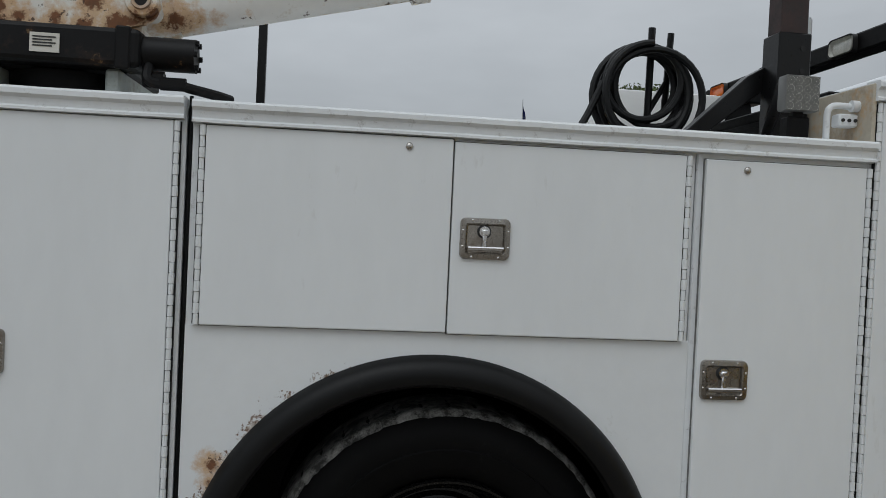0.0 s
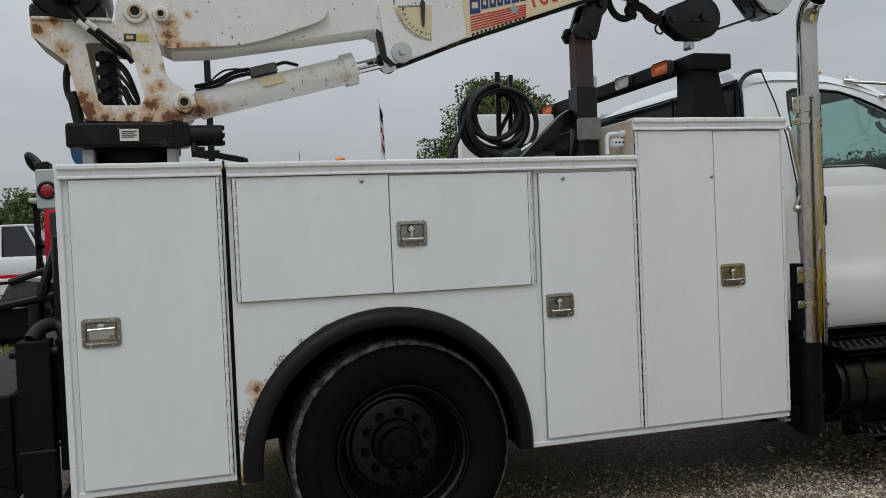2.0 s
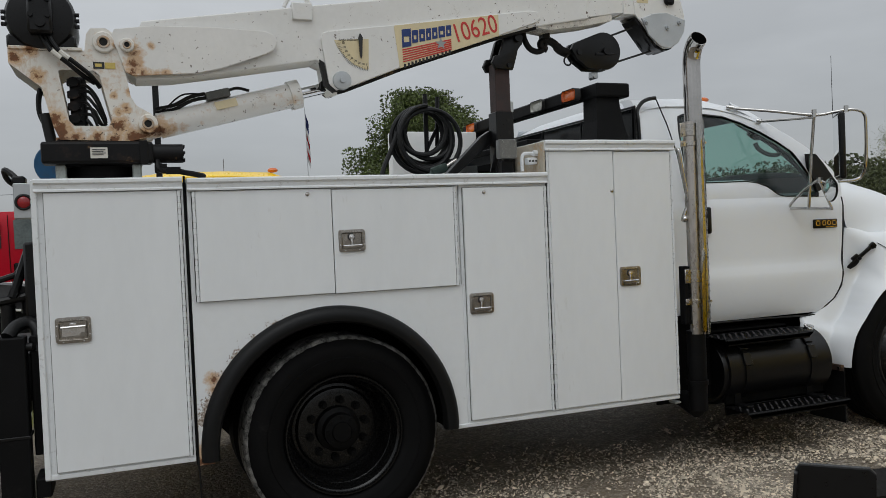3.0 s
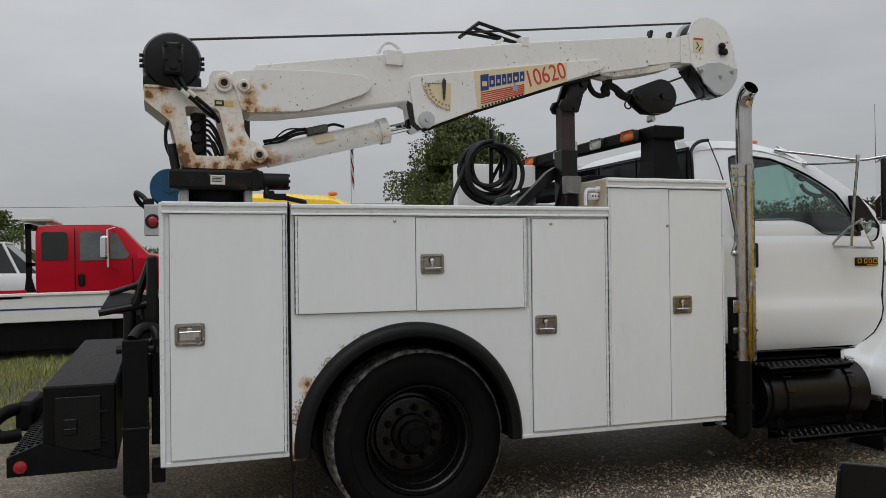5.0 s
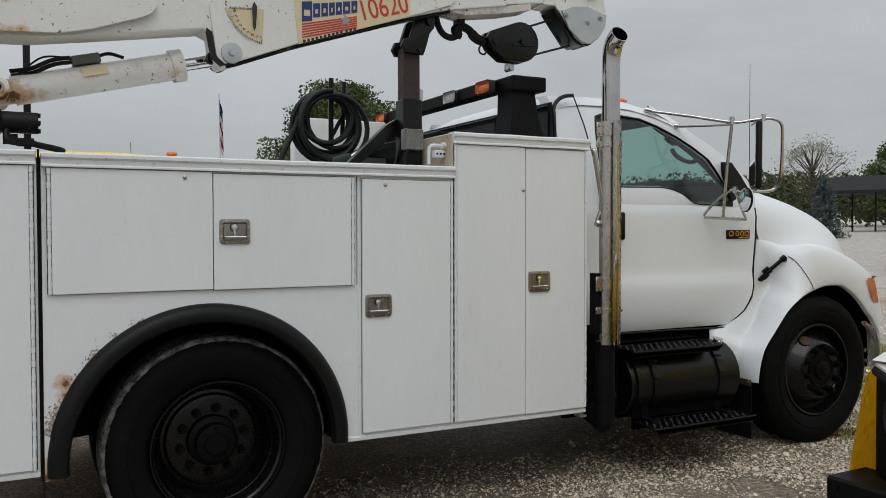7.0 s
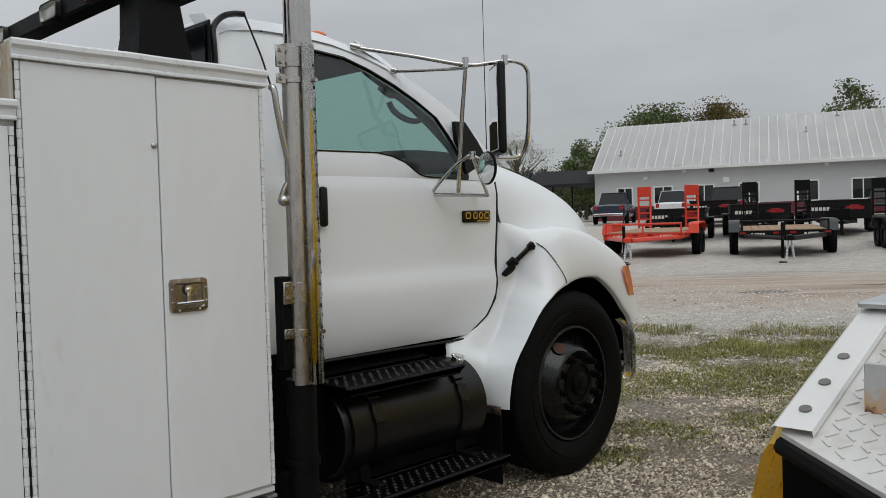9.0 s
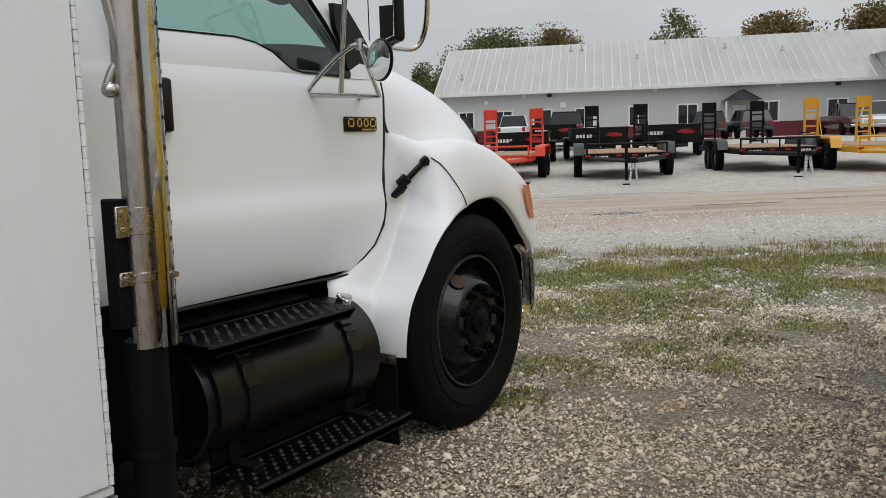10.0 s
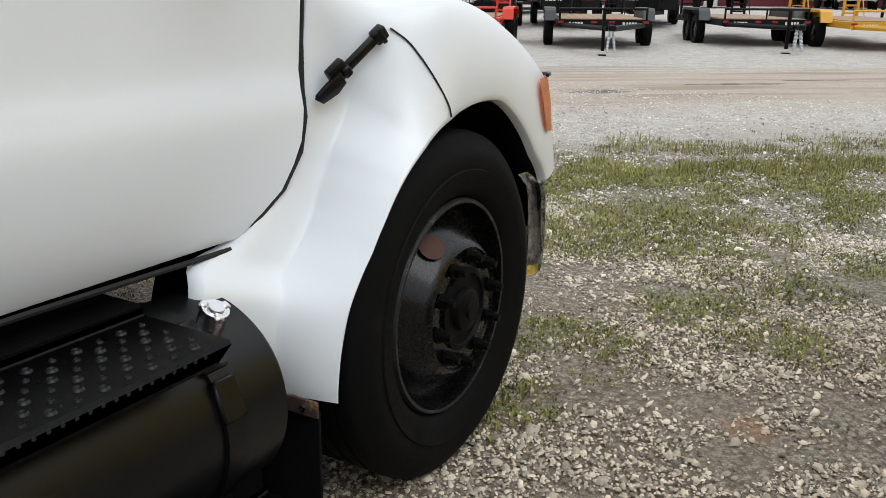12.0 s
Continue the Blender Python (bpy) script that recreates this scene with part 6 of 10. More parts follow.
cyl(bm, (-0.285, 0.04, 1.80), (-0.155, 0.04, 1.80), 0.041, 24)
for k in range(6):
    a = 2 * math.pi * k / 6
    cyl(bm, (-0.16, 0.04 + 0.034 * math.cos(a), 1.80 + 0.034 * math.sin(a)), (-0.147, 0.04 + 0.034 * math.cos(a), 1.80 + 0.034 * math.sin(a)), 0.007, 6)
part("slew_motor", bm, BLACK_WORN, crane, "black slew motor", True)
bm = B()
box(bm, -0.527, -0.46, -0.0185, -0.015, 1.777, 1.822)
plate_part = part("label_plate", bm, LABEL_WHITE, crane, "small white label plate")
bm = B()
for k in range(4):
    box(bm, -0.52, -0.468 - 0.008 * (k % 2), -0.020, -0.0185, 1.811 - k * 0.007, 1.814 - k * 0.007)
part("label_lines", bm, INK, plate_part, "unreadable dark lines")
bm = B()
sweep(bm, curve([(-0.262, 0.02, 1.77), (-0.262, 0.0, 1.735), (-0.24, 0.0, 1.722), (-0.20, 0.0, 1.725), (-0.16, 0.0, 1.715), (-0.10, 0.02, 1.705), (-0.07, 0.05, 1.70)], 4), 0.0125, 8)
cyl(bm, (-0.275, 0.02, 1.735), (-0.225, 0.02, 1.735), 0.02, 6)
cyl(bm, (-0.23, 0.0, 1.723), (-0.17, 0.0, 1.723), 0.016, 6)
part("slew_hose", bm, BLACK_WORN, crane, "hydraulic elbow and hose", True)
mast_out = [(-0.823, 2.243), (-0.531, 2.24), (-0.522, 2.31), (-0.505, 2.335), (-0.445, 2.338), (-0.415, 2.32), (-0.397, 2.286), (-0.371, 2.143), (-0.357, 2.05), (-0.335, 2.01), (-0.281, 1.979), (-0.255, 1.955), (-0.249, 1.925), (-0.262, 1.895), (-0.283, 1.876), (-0.361, 1.858), (-0.642, 1.863), (-0.665, 1.916), (-0.704, 2.082), (-0.822, 2.179)]
mast_hole = [(-0.637, 2.15), (-0.625, 2.157), (-0.50, 2.156), (-0.478, 2.137), (-0.436, 1.948), (-0.451, 1.921), (-0.585, 1.922), (-0.604, 1.943)]
for y in (YN, YF - 0.014):
    bm = B()
    plate(bm, mast_out, y, y + 0.014, [mast_hole])
    part("mast_plate", bm, MAST_WHITE, crane, "white mast side plate streaked with rust")
bm = B()
for a, b in (((-0.823, 2.243), (-0.822, 2.179)), ((-0.822, 2.179), (-0.704, 2.082)), ((-0.704, 2.082), (-0.665, 1.916)), ((-0.665, 1.916), (-0.642, 1.863))):
    grid(bm, [[(a[0], YN + 0.014, a[1]), (a[0], YF - 0.014, a[1])], [(b[0], YN + 0.014, b[1]), (b[0], YF - 0.014, b[1])]])
bmesh.ops.solidify(bm, geom=bm.faces[:], thickness=0.01)
box(bm, -0.66, -0.30, YN + 0.014, YF - 0.014, 1.862, 1.874)
box(bm, -0.82, -0.54, YN - 0.01, YF + 0.01, 2.236, 2.250, 0.003)
part("mast_web", bm, MAST_WHITE, crane, "white mast rear web")
bm = B()
box(bm, -0.60, -0.535, 0.12, 0.28, 1.90, 2.14, 0.012)
for k in range(4):
    cyl(bm, (-0.585, 0.10, 2.115 - k * 0.052), (-0.585, 0.14, 2.115 - k * 0.052), 0.021, 12)
    box(bm, -0.61, -0.555, 0.11, 0.14, 2.10 - k * 0.052, 2.13 - k * 0.052, 0.004)
part("valve_bank", bm, BLACK_WORN, crane, "black hydraulic valve bank inside the mast", True)
random.seed(4)
for k in range(7):
    bm = B()
    a = (-0.56 + 0.03 * random.random(), 0.09, 2.10 - 0.025 * k)
    sweep(bm, curve([a, (-0.53 + 0.03 * random.random(), 0.075, a[2] - 0.01), (-0.50 + 0.02 * random.random(), 0.08, a[2] - 0.05 - 0.03 * random.random()), (-0.46, 0.1, 1.95 - 0.01 * k)]), 0.007, 6)
    part("hydraulic_hose", bm, BLACK, crane, "", True)
for dx in (0.0, 0.03):
    bm = B()
    sweep(bm, curve([(-0.70 + dx, 0.03, 2.30), (-0.66 + dx, 0.02, 2.23), (-0.60 + dx, 0.02, 2.18), (-0.54 + dx, 0.04, 2.13), (-0.50 + dx * 0.7, 0.09, 2.11 - dx * 0.6)]), 0.010, 8)
    hh = part("hydraulic_hose", bm, BLACK, crane, "", True)
    bm = B()
    sweep(bm, curve([(-0.655 + dx, 0.0175, 2.225), (-0.62 + dx, 0.017, 2.196)]), 0.0112, 8)
    part("hose_sleeve", bm, LABEL_WHITE, hh, "white printed hose sleeve", True)
bm = B()
for y in (0.14, 0.2):
    sweep(bm, curve([(-0.715, y, 2.09), (-0.725, y, 2.04), (-0.722, y, 1.98), (-0.70, y, 1.92), (-0.69, y, 1.87)]), 0.009, 6)
cyl(bm, (-0.70, 0.12, 1.98), (-0.68, 0.12, 1.86), 0.022, 10)
part("rear_hose", bm, RUBBER, crane, "black and grey hoses behind the mast", True)
# winch on top
bm = B()
lathe(bm, [(0.0, 0.03), (0.06, 0.028), (0.125, 0.04), (0.136, 0.06), (0.137, 0.36), (0.12, 0.38), (0, 0.38)], (-0.693, 0, 2.37), 48)
box(bm, -0.825, -0.56, 0.055, 0.37, 2.238, 2.30, 0.01)
part("winch_drum", bm, BLACK, crane, "black winch drum and housing", True)
bm = B()
box(bm, -0.738, -0.645, -0.03, 0.05, 2.29, 2.44, 0.01)
for px, pz in ((-0.725, 2.425), (-0.66, 2.425), (-0.725, 2.36), (-0.66, 2.36)):
    cyl(bm, (px, -0.042, pz), (px, -0.02, pz), 0.011, 6)
cyl(bm, (-0.69, -0.045, 2.33), (-0.69, -0.02, 2.33), 0.02, 12)
wm = part("winch_motor", bm, BLACK, crane, "black winch motor", True)
for s in (-1, 1):
    for k in range(3):
        bm = B()
        cyl(bm, (-0.693 + s * 0.13, 0.07, 2.34 + 0.025 * k), (-0.693 + s * 0.148, 0.07, 2.34 + 0.025 * k), 0.009, 6)
        part("hose_fitting", bm, BLACK, wm, "", True)
# pins
for (x, z, r, yy) in ((-0.455, 2.277, 0.045, 0.05), (-0.362, 2.266, 0.03, 0.035), (-0.292, 1.930, 0.041, 0.04)):
    bm = B()
    lathe(bm, [(r, yy + 0.03), (r, yy), (r - 0.004, yy - 0.004), (r * 0.45, yy - 0.004), (r * 0.42, yy + 0.004), (0, yy + 0.004)], (x, 0, z), 28)
    cyl(bm, (x, yy + 0.02, z), (x, 0.38, z), r * 0.6, 16)
    pin = part("pivot_pin", bm, MAST_WHITE, crane, "round pivot pin boss", True)
    bm = B()
    lathe(bm, [(r * 0.62, yy - 0.003), (r * 0.56, yy - 0.010), (r * 0.40, yy - 0.010), (r * 0.36, yy - 0.002)], (x, 0, z), 20)
    part("pin_end", bm, PIN_STEEL, pin, "rusty pin end", True)
    bm = B()
    cyl(bm, (x, yy + 0.003, z), (x, yy - 0.0035, z), r * 0.38, 14)
    part("pin_socket", bm, GAP, pin, "dark hollow in the pin", True)


def swing(ob):
    """The boom is slewed a little inwards, towards the middle of the truck."""
    for v in ob.data.vertices:
        d = 0.07 * max(0.0, v.co.x + 0.45)
        k = 1 + d / 4.07
        v.co = (-0.68 + (v.co.x + 0.68) * k, v.co.y + d, 1.41 + (v.co.z - 1.41) * k)


before_boom = set(bpy.data.objects)
# lower fork plates of the boom
fork = [(-0.425, 2.30), (-0.41, 2.334), (-0.261, 2.355), (0.0, 2.362), (0.23, 2.355), (0.265, 2.34), (0.280, 2.311), (0.265, 2.275), (0.235, 2.255), (0.03, 2.181), (-0.08, 2.155), (-0.343, 2.137), (-0.375, 2.155), (-0.40, 2.24)]
for y in (0.045, 0.245):
    bm = B()
    plate(bm, fork, y, y + 0.016, bev=0.002)
    part("boom_cheek", bm, CRANE_WHITE, crane, "white boom cheek plate with rust patches")
# main boom
boom = [(-0.33, 2.30), (-0.298, 2.381), (0.503, 2.500), (0.819, 2.546), (1.16, 2.598), (1.951, 2.692), (1.951, 2.512), (1.631, 2.453), (1.402, 2.388), (0.88, 2.214), (0.60, 2.105), (0.545, 2.085), (0.515, 2.12), (0.50, 2.22), (0.463, 2.236), (0.033, 2.166), (-0.183, 2.133), (-0.33, 2.125), (-0.36, 2.16)]
bm = B()
plate(bm, boom, 0.075, 0.235, bev=0.006)
main_boom = part("main_boom", bm, BOOM_WHITE, crane, "white tapered main boom, chipped along its lower edge")
# Near-black plate added for the shade along the knee's cutout.
bm = B()
plate(bm, [(0.515, 2.13), (0.50, 2.225), (0.478, 2.24), (0.50, 2.12), (0.54, 2.088), (0.60, 2.098), (0.598, 2.106), (0.55, 2.095)], 0.062, 0.1)
part("boom_cutout_edge", bm, GAP, main_boom, "dark plate standing in for shade at the boom knee")
gp = [(0.49, 2.34), (0.50, 2.365), (0.54, 2.375), (0.847, 2.418), (1.407, 2.502), (1.60, 2.530), (1.64, 2.527), (1.652, 2.50), (1.63, 2.473), (1.402, 2.392), (0.88, 2.218), (0.60, 2.108), (0.555, 2.095), (0.52, 2.115), (0.505, 2.22)]
bm = B()
plate(bm, gp, 0.062, 0.076, bev=0.002)
part("boom_doubler", bm, BOOM_WHITE, main_boom, "welded white doubler plate")
bm = B()
sweep(bm, [(0.56, 0.082, 2.088), (0.60, 0.082, 2.100), (0.88, 0.082, 2.208), (1.402, 0.082, 2.382), (1.631, 0.082, 2.447)], 0.009, 6)
part("boom_lower_edge", bm, BLACK_WORN, main_boom, "dark strip along the lower edge of the boom")
bm = B()
plate(bm, [(0.85, 2.415), (1.410, 2.500), (1.411, 2.394), (0.872, 2.210)], 0.0595, 0.062)
part("boom_sign", bm, DECAL_CREAM, main_boom, "peeling cream maker's sign")
# the maker's word mark as plain shapes
for k, (a, b, h) in enumerate(((0.888, 0.935, 0.088), (0.940, 0.972, 0.062), (0.978, 1.008, 0.06), (1.014, 1.040, 0.058), (1.046, 1.074, 0.056), (1.080, 1.114, 0.056), (1.120, 1.148, 0.054))):
    bm = B()
    z = 2.322 + (a - 0.888) * 0.228 + (0.0 if k else -0.012)
    plate(bm, [(a, z), (b, z + (b - a) * 0.2), (b, z + h + (b - a) * 0.15), (a, z + h)], 0.0575, 0.0595, [[(a + 0.009, z + h * 0.3), (b - 0.009, z + h * 0.3 + 0.002), (b - 0.009, z + h * 0.62 + 0.002), (a + 0.009, z + h * 0.62)]])
    part("sign_block", bm, DECAL_BLUE, main_boom, "dark blue block of a word mark")
bm = B()
letters(bm, "10620", 0.13, (1.163, 0.0585, 2.345), 0.0, 0.001, 0.235, math.atan2(0.066, 0.235))
part("sign_number", bm, DECAL_RED, main_boom, "red painted number 10620")
bm = B()
for k in range(6):
    z0 = 2.302 - k * 0.0115
    plate(bm, [(0.888, z0), (1.146, z0 + 0.062 + 0.002 * k), (1.146, z0 + 0.055 + 0.002 * k), (0.888, z0 - 0.006)], 0.0577, 0.0595)
part("sign_stripe", bm, DECAL_RED, main_boom, "red stripes")
bm = B()
star = [(1.09 + (0.032 if k % 2 == 0 else 0.013) * math.sin(math.pi * k / 5), 2.338 + (0.032 if k % 2 == 0 else 0.013) * math.cos(math.pi * k / 5)) for k in range(10)]
plate(bm, star, 0.0565, 0.0577)
part("sign_star", bm, DECAL_GREY, main_boom, "grey star")
bm = B()
for k in range(13):
    a = 0.893 + k * 0.0192 + (0.006 if k > 9 else 0)
    z = 2.214 + (a - 0.893) * 0.325
    box(bm, a, a + 0.011, 0.0575, 0.0595, z, z + 0.018)
part("sign_line_shape", bm, INK, main_boom, "small dark blocks of a text line")
# angle gauge
bm = B()
gz = [(0.552, 2.332), (0.72, 2.345), (0.714, 2.200), (0.700, 2.198), (0.64, 2.222), (0.595, 2.262), (0.566, 2.30)]
plate(bm, gz, 0.0595, 0.062)
part("angle_gauge", bm, DECAL_CREAM, main_boom, "cream angle indicator decal")
bm = B()
for k in range(25):
    a = radians(188 + 82 * k / 24)
    r0, r1 = (0.125, 0.145) if k % 3 == 0 else (0.132, 0.145)
    c = (0.708, 2.338)
    sweep(bm, [(c[0] + r0 * math.cos(a), 0.0588, c[1] + r0 * math.sin(a)), (c[0] + r1 * math.cos(a), 0.0588, c[1] + r1 * math.sin(a))], 0.0009, 4)
letters(bm, "Angle Indicator", 0.017, (0.572, 0.0588, 2.328), 0, 0.0006, 0.10, 0.08)
for k in range(9):
    a = radians(188 + 82 * k / 8)
    letters(bm, str(80 - 10 * k), 0.013, (0.702 + 0.115 * math.cos(a), 0.0588, 2.333 + 0.115 * math.sin(a)), 0, 0.0006)
part("gauge_marks", bm, INK, main_boom, "black tick marks and numbers")
bm = B()
plate(bm, [(0.668, 2.35), (0.676, 2.368), (0.688, 2.350), (0.682, 2.26), (0.677, 2.248), (0.672, 2.26)], 0.048, 0.056)
part("gauge_needle", bm, INK, main_boom, "black plumb needle")
bm = B()
lathe(bm, [(0.045, 0.062), (0.043, 0.048), (0.025, 0.046), (0.014, 0.046), (0.012, 0.036), (0, 0.036)], (0.580, 0, 2.142), 32)
part("pin_washer", bm, GALV, main_boom, "zinc pin washer and bolt", True)
# telescoping sections and tip
bm = B()
plate(bm, [(1.945, 2.682), (2.085, 2.700), (2.085, 2.542), (1.945, 2.52)], 0.085, 0.225, bev=0.004)
part("boom_sleeve", bm, BOOM_WHITE, crane, "white boom end sleeve")
bm = B()
plate(bm, [(2.085, 2.692), (2.18, 2.705), (2.18, 2.56), (2.085, 2.55)], 0.095, 0.215)
plate(bm, [(2.18, 2.712), (2.275, 2.735), (2.285, 2.553), (2.18, 2.553)], 0.085, 0.225)
part("inner_boom", bm, BOOM_WHITE, crane, "white sliding boom sections")
bm = B()
plate(bm, [(1.62, 2.455), (1.951, 2.515), (2.10, 2.545), (2.10, 2.512), (1.95, 2.478), (1.72, 2.442)], 0.085, 0.225)
part("boom_underside", bm, surface("flaking_underside", (0.60, 0.57, 0.51), 0.7, var=0.2, scale=12, dirt=(0.03, 0.022, 0.018), dirt_amount=0.34, dirt_scale=14, rust_amount=0.0, specks=0.1), crane, "flaking rusty underside of the boom")
for x in (1.985, 2.115):
    bm = B()
    box(bm, x, x + 0.02, 0.12, 0.16, 2.69, 2.745, 0.003, m=Matrix.Translation((x, 0, 2.69)) @ Matrix.Rotation(radians(12), 4, "Y") @ Matrix.Translation((-x, 0, -2.69)))
    part("boom_stop", bm, BLACK, crane, "small dark stop lug")
head = [(2.23, 2.735), (2.262, 2.80), (2.31, 2.832), (2.38, 2.835), (2.44, 2.815), (2.498, 2.776), (2.54, 2.69), (2.575, 2.57), (2.578, 2.50), (2.545, 2.43), (2.49, 2.382), (2.43, 2.372), (2.38, 2.40), (2.30, 2.50), (2.25, 2.55)]
for y in (0.08, 0.225):
    bm = B()
    plate(bm, head, y, y + 0.012, bev=0.002)
    part("head_plate", bm, BOOM_WHITE, crane, "white rounded boom head plate")
bm = B()
plate(bm, [(2.285, 2.53), (2.36, 2.56), (2.45, 2.57), (2.575, 2.535), (2.565, 2.47), (2.52, 2.405), (2.46, 2.372), (2.40, 2.385), (2.33, 2.44)], 0.070, 0.081, bev=0.003)
part("sheave_guard", bm, GALV, crane, "bare metal sheave guard")
bm = B()
lathe(bm, [(0.0, 0.10), (0.10, 0.10), (0.125, 0.12), (0.105, 0.16), (0.125, 0.20), (0.10, 0.215), (0, 0.215)], (2.44, 0, 2.49), 40)
lathe(bm, [(0.0, 0.10), (0.10, 0.10), (0.115, 0.12), (0.1, 0.16), (0.115, 0.20), (0.10, 0.215), (0, 0.215)], (2.36, 0, 2.71), 36)
plate(bm, [(2.25, 2.53), (2.285, 2.545), (2.40, 2.385), (2.46, 2.366), (2.47, 2.378), (2.42, 2.362), (2.375, 2.38)], 0.092, 0.222)
part("sheave", bm, BLACK, crane, "black rope sheaves", True)
for x, z in ((2.315, 2.512), (2.452, 2.488), (2.535, 2.52)):
    bm = B()
    cyl(bm, (x, 0.062, z), (x, 0.072, z), 0.016, 14)
    cyl(bm, (x, 0.054, z), (x, 0.064, z), 0.009, 6)
    part("head_bolt", bm, GALV, crane, "zinc bolt and washer", True)
bm = B()
box(bm, 2.44, 2.50, 0.055, 0.085, 2.615, 2.655, 0.01)
ball(bm, (2.455, 0.06, 2.665), 0.022, 10)
part("rope_anchor", bm, BLACK_WORN, crane, "rusty rope anchor", True)
bm = B()
box(bm, 2.262, 2.335, 0.0775, 0.08, 2.618, 2.708)
warn = part("warning_decal", bm, DECAL_CREAM, crane, "yellow warning decal")
bm = B()
box(bm, 2.265, 2.332, 0.0765, 0.0775, 2.694, 2.705)
part("warning_header", bm, DECAL_RED, warn, "red warning header")
bm = B()
sweep(bm, [(2.28, 0.0765, 2.64), (2.30, 0.0765, 2.66), (2.285, 0.0765, 2.68)], 0.003, 4)
sweep(bm, [(2.30, 0.0765, 2.63), (2.32, 0.0765, 2.655)], 0.003, 4)
part("warning_figure", bm, INK, warn, "black pictogram strokes")
# rope
bm = B()
sweep(bm, [(-0.69, 0.2, 2.505), (1.0, 0.18, 2.672), (2.34, 0.16, 2.82)], 0.0065, 8)
sweep(bm, [(2.40, 0.16, 2.375), (2.2, 0.2, 2.315), (2.10, 0.2, 2.28)], 0.006, 8)
sweep(bm, [(2.28, 0.16, 2.50), (2.10, 0.2, 2.435)], 0.006, 8)
part("wire_rope", bm, INK, crane, "dark wire rope from the winch to the hook block")
# handle and lifting eye on top
bm = B()
h = [(0.84, 0.15, 2.645), (0.918, 0.15, 2.705), (1.175, 0.15, 2.640), (1.17, 0.15, 2.598)]
sweep(bm, h, 0.011, 6)
sweep(bm, [(0.84, 0.15, 2.645), (1.165, 0.15, 2.61)], 0.009, 6)
sweep(bm, [(0.84, 0.25, 2.645), (0.918, 0.25, 2.705), (1.175, 0.25, 2.640)], 0.011, 6)
sweep(bm, [(0.84, 0.15, 2.645), (0.84, 0.25, 2.645)], 0.011, 6)
sweep(bm, [(0.918, 0.15, 2.705), (0.918, 0.25, 2.705)], 0.011, 6)
part("rope_guide", bm, BLACK, crane, "black folded rope guide frame")
bm = B()
box(bm, 1.14, 1.185, 0.07, 0.16, 2.575, 2.63, 0.004)
sweep(bm, [(1.0, 0.15, 2.585), (1.06, 0.15, 2.625)], 0.012, 6)
part("guide_foot", bm, BOOM_WHITE, crane, "white rope guide foot")
bm = B()
box(bm, 0.36, 0.455, 0.06, 0.11, 2.42, 2.50, 0.004)
sweep(bm, curve([(0.33, 0.1, 2.485), (0.36, 0.1, 2.535), (0.40, 0.1, 2.545), (0.44, 0.1, 2.52), (0.45, 0.1, 2.49)]), 0.010, 8)
part("lifting_eye", bm, BOOM_WHITE, crane, "white welded lifting eye", True)
# lift cylinder
CA, CB = Vector((-0.29, 0.21, 1.930)), Vector((0.60, 0.21, 2.150))
cd = (CB - CA).normalized()
bm = B()
cyl(bm, CA + cd * 0.05, CA + cd * 0.71, 0.058, 32)
cyl(bm, CA + cd * 0.665, CA + cd * 0.715, 0.069, 32)
cyl(bm, CA - cd * 0.03, CA + cd * 0.06, 0.05, 20)
part("lift_cylinder", bm, CYL_WHITE, crane, "white lift cylinder barrel with rust specks", True)
bm = B()
cyl(bm, CA + cd * 0.70, CB - cd * 0.05, 0.028, 20)
part("cylinder_rod", bm, CHROME, crane, "chrome cylinder rod", True)
bm = B()
cyl(bm, (0.575, 0.1, 2.142), (0.575, 0.33, 2.142), 0.04, 16)
box(bm, 0.50, 0.56, 0.14, 0.28, 2.11, 2.16, 0.01)
part("rod_clevis", bm, BLACK_DULL, crane, "dark rod clevis", True)
nrm = Vector((-cd.z, 0, cd.x))
bm = B()
m = Matrix.Translation(CA + cd * 0.335 + nrm * 0.075 + Vector((0, -0.02, 0))) @ Matrix.Rotation(-math.atan2(cd.z, cd.x), 4, "Y")
box(bm, -0.05, 0.06, -0.02, 0.03, -0.018, 0.022, 0.004, m=m)
cyl(bm, m @ Vector((-0.01, -0.024, 0.0)), m @ Vector((-0.01, -0.016, 0)), 0.013, 12)
cyl(bm, m @ Vector((0.03, -0.024, 0.0)), m @ Vector((0.03, -0.016, 0)), 0.011, 12)
part("holding_valve", bm, surface("grey_valve_block", (0.12, 0.12, 0.11), 0.45, metal=0.5, var=0.2, scale=20), crane, "grey holding valve on the cylinder", True)
bm = B()
for o in (0.0, 0.018):
    sweep(bm, curve([m @ Vector((-0.05, -0.005, o)), m @ Vector((-0.12, -0.005, o)), m @ Vector((-0.2, -0.005, -0.02 + o)), CA + cd * 0.06 + nrm * (0.06 + o)]), 0.009, 8)
sweep(bm, curve([m @ Vector((-0.06, 0, 0.02)), m @ Vector((-0.15, 0, 0.035)), m @ Vector((-0.24, 0, -0.01)), CA + cd * 0.07 + nrm * 0.06]), 0.004, 6)
sweep(bm, curve([m @ Vector((0.06, 0, 0.01)), m @ Vector((0.10, 0, 0.012)), m @ Vector((0.15, 0, -0.012))]), 0.007, 6)
part("cylinder_hose", bm, BLACK, crane, "black hoses along the cylinder", True)
bm = B()
q = Matrix.Translation(CA + cd * 0.36 + Vector((0, -0.0455, 0)) + nrm * 0.018) @ Matrix.Rotation(-math.atan2(cd.z, cd.x), 4, "Y") @ Matrix.Rotation(radians(-22), 4, "X")
box(bm, -0.05, 0.05, -0.0135, -0.011, -0.02, 0.02, m=q)
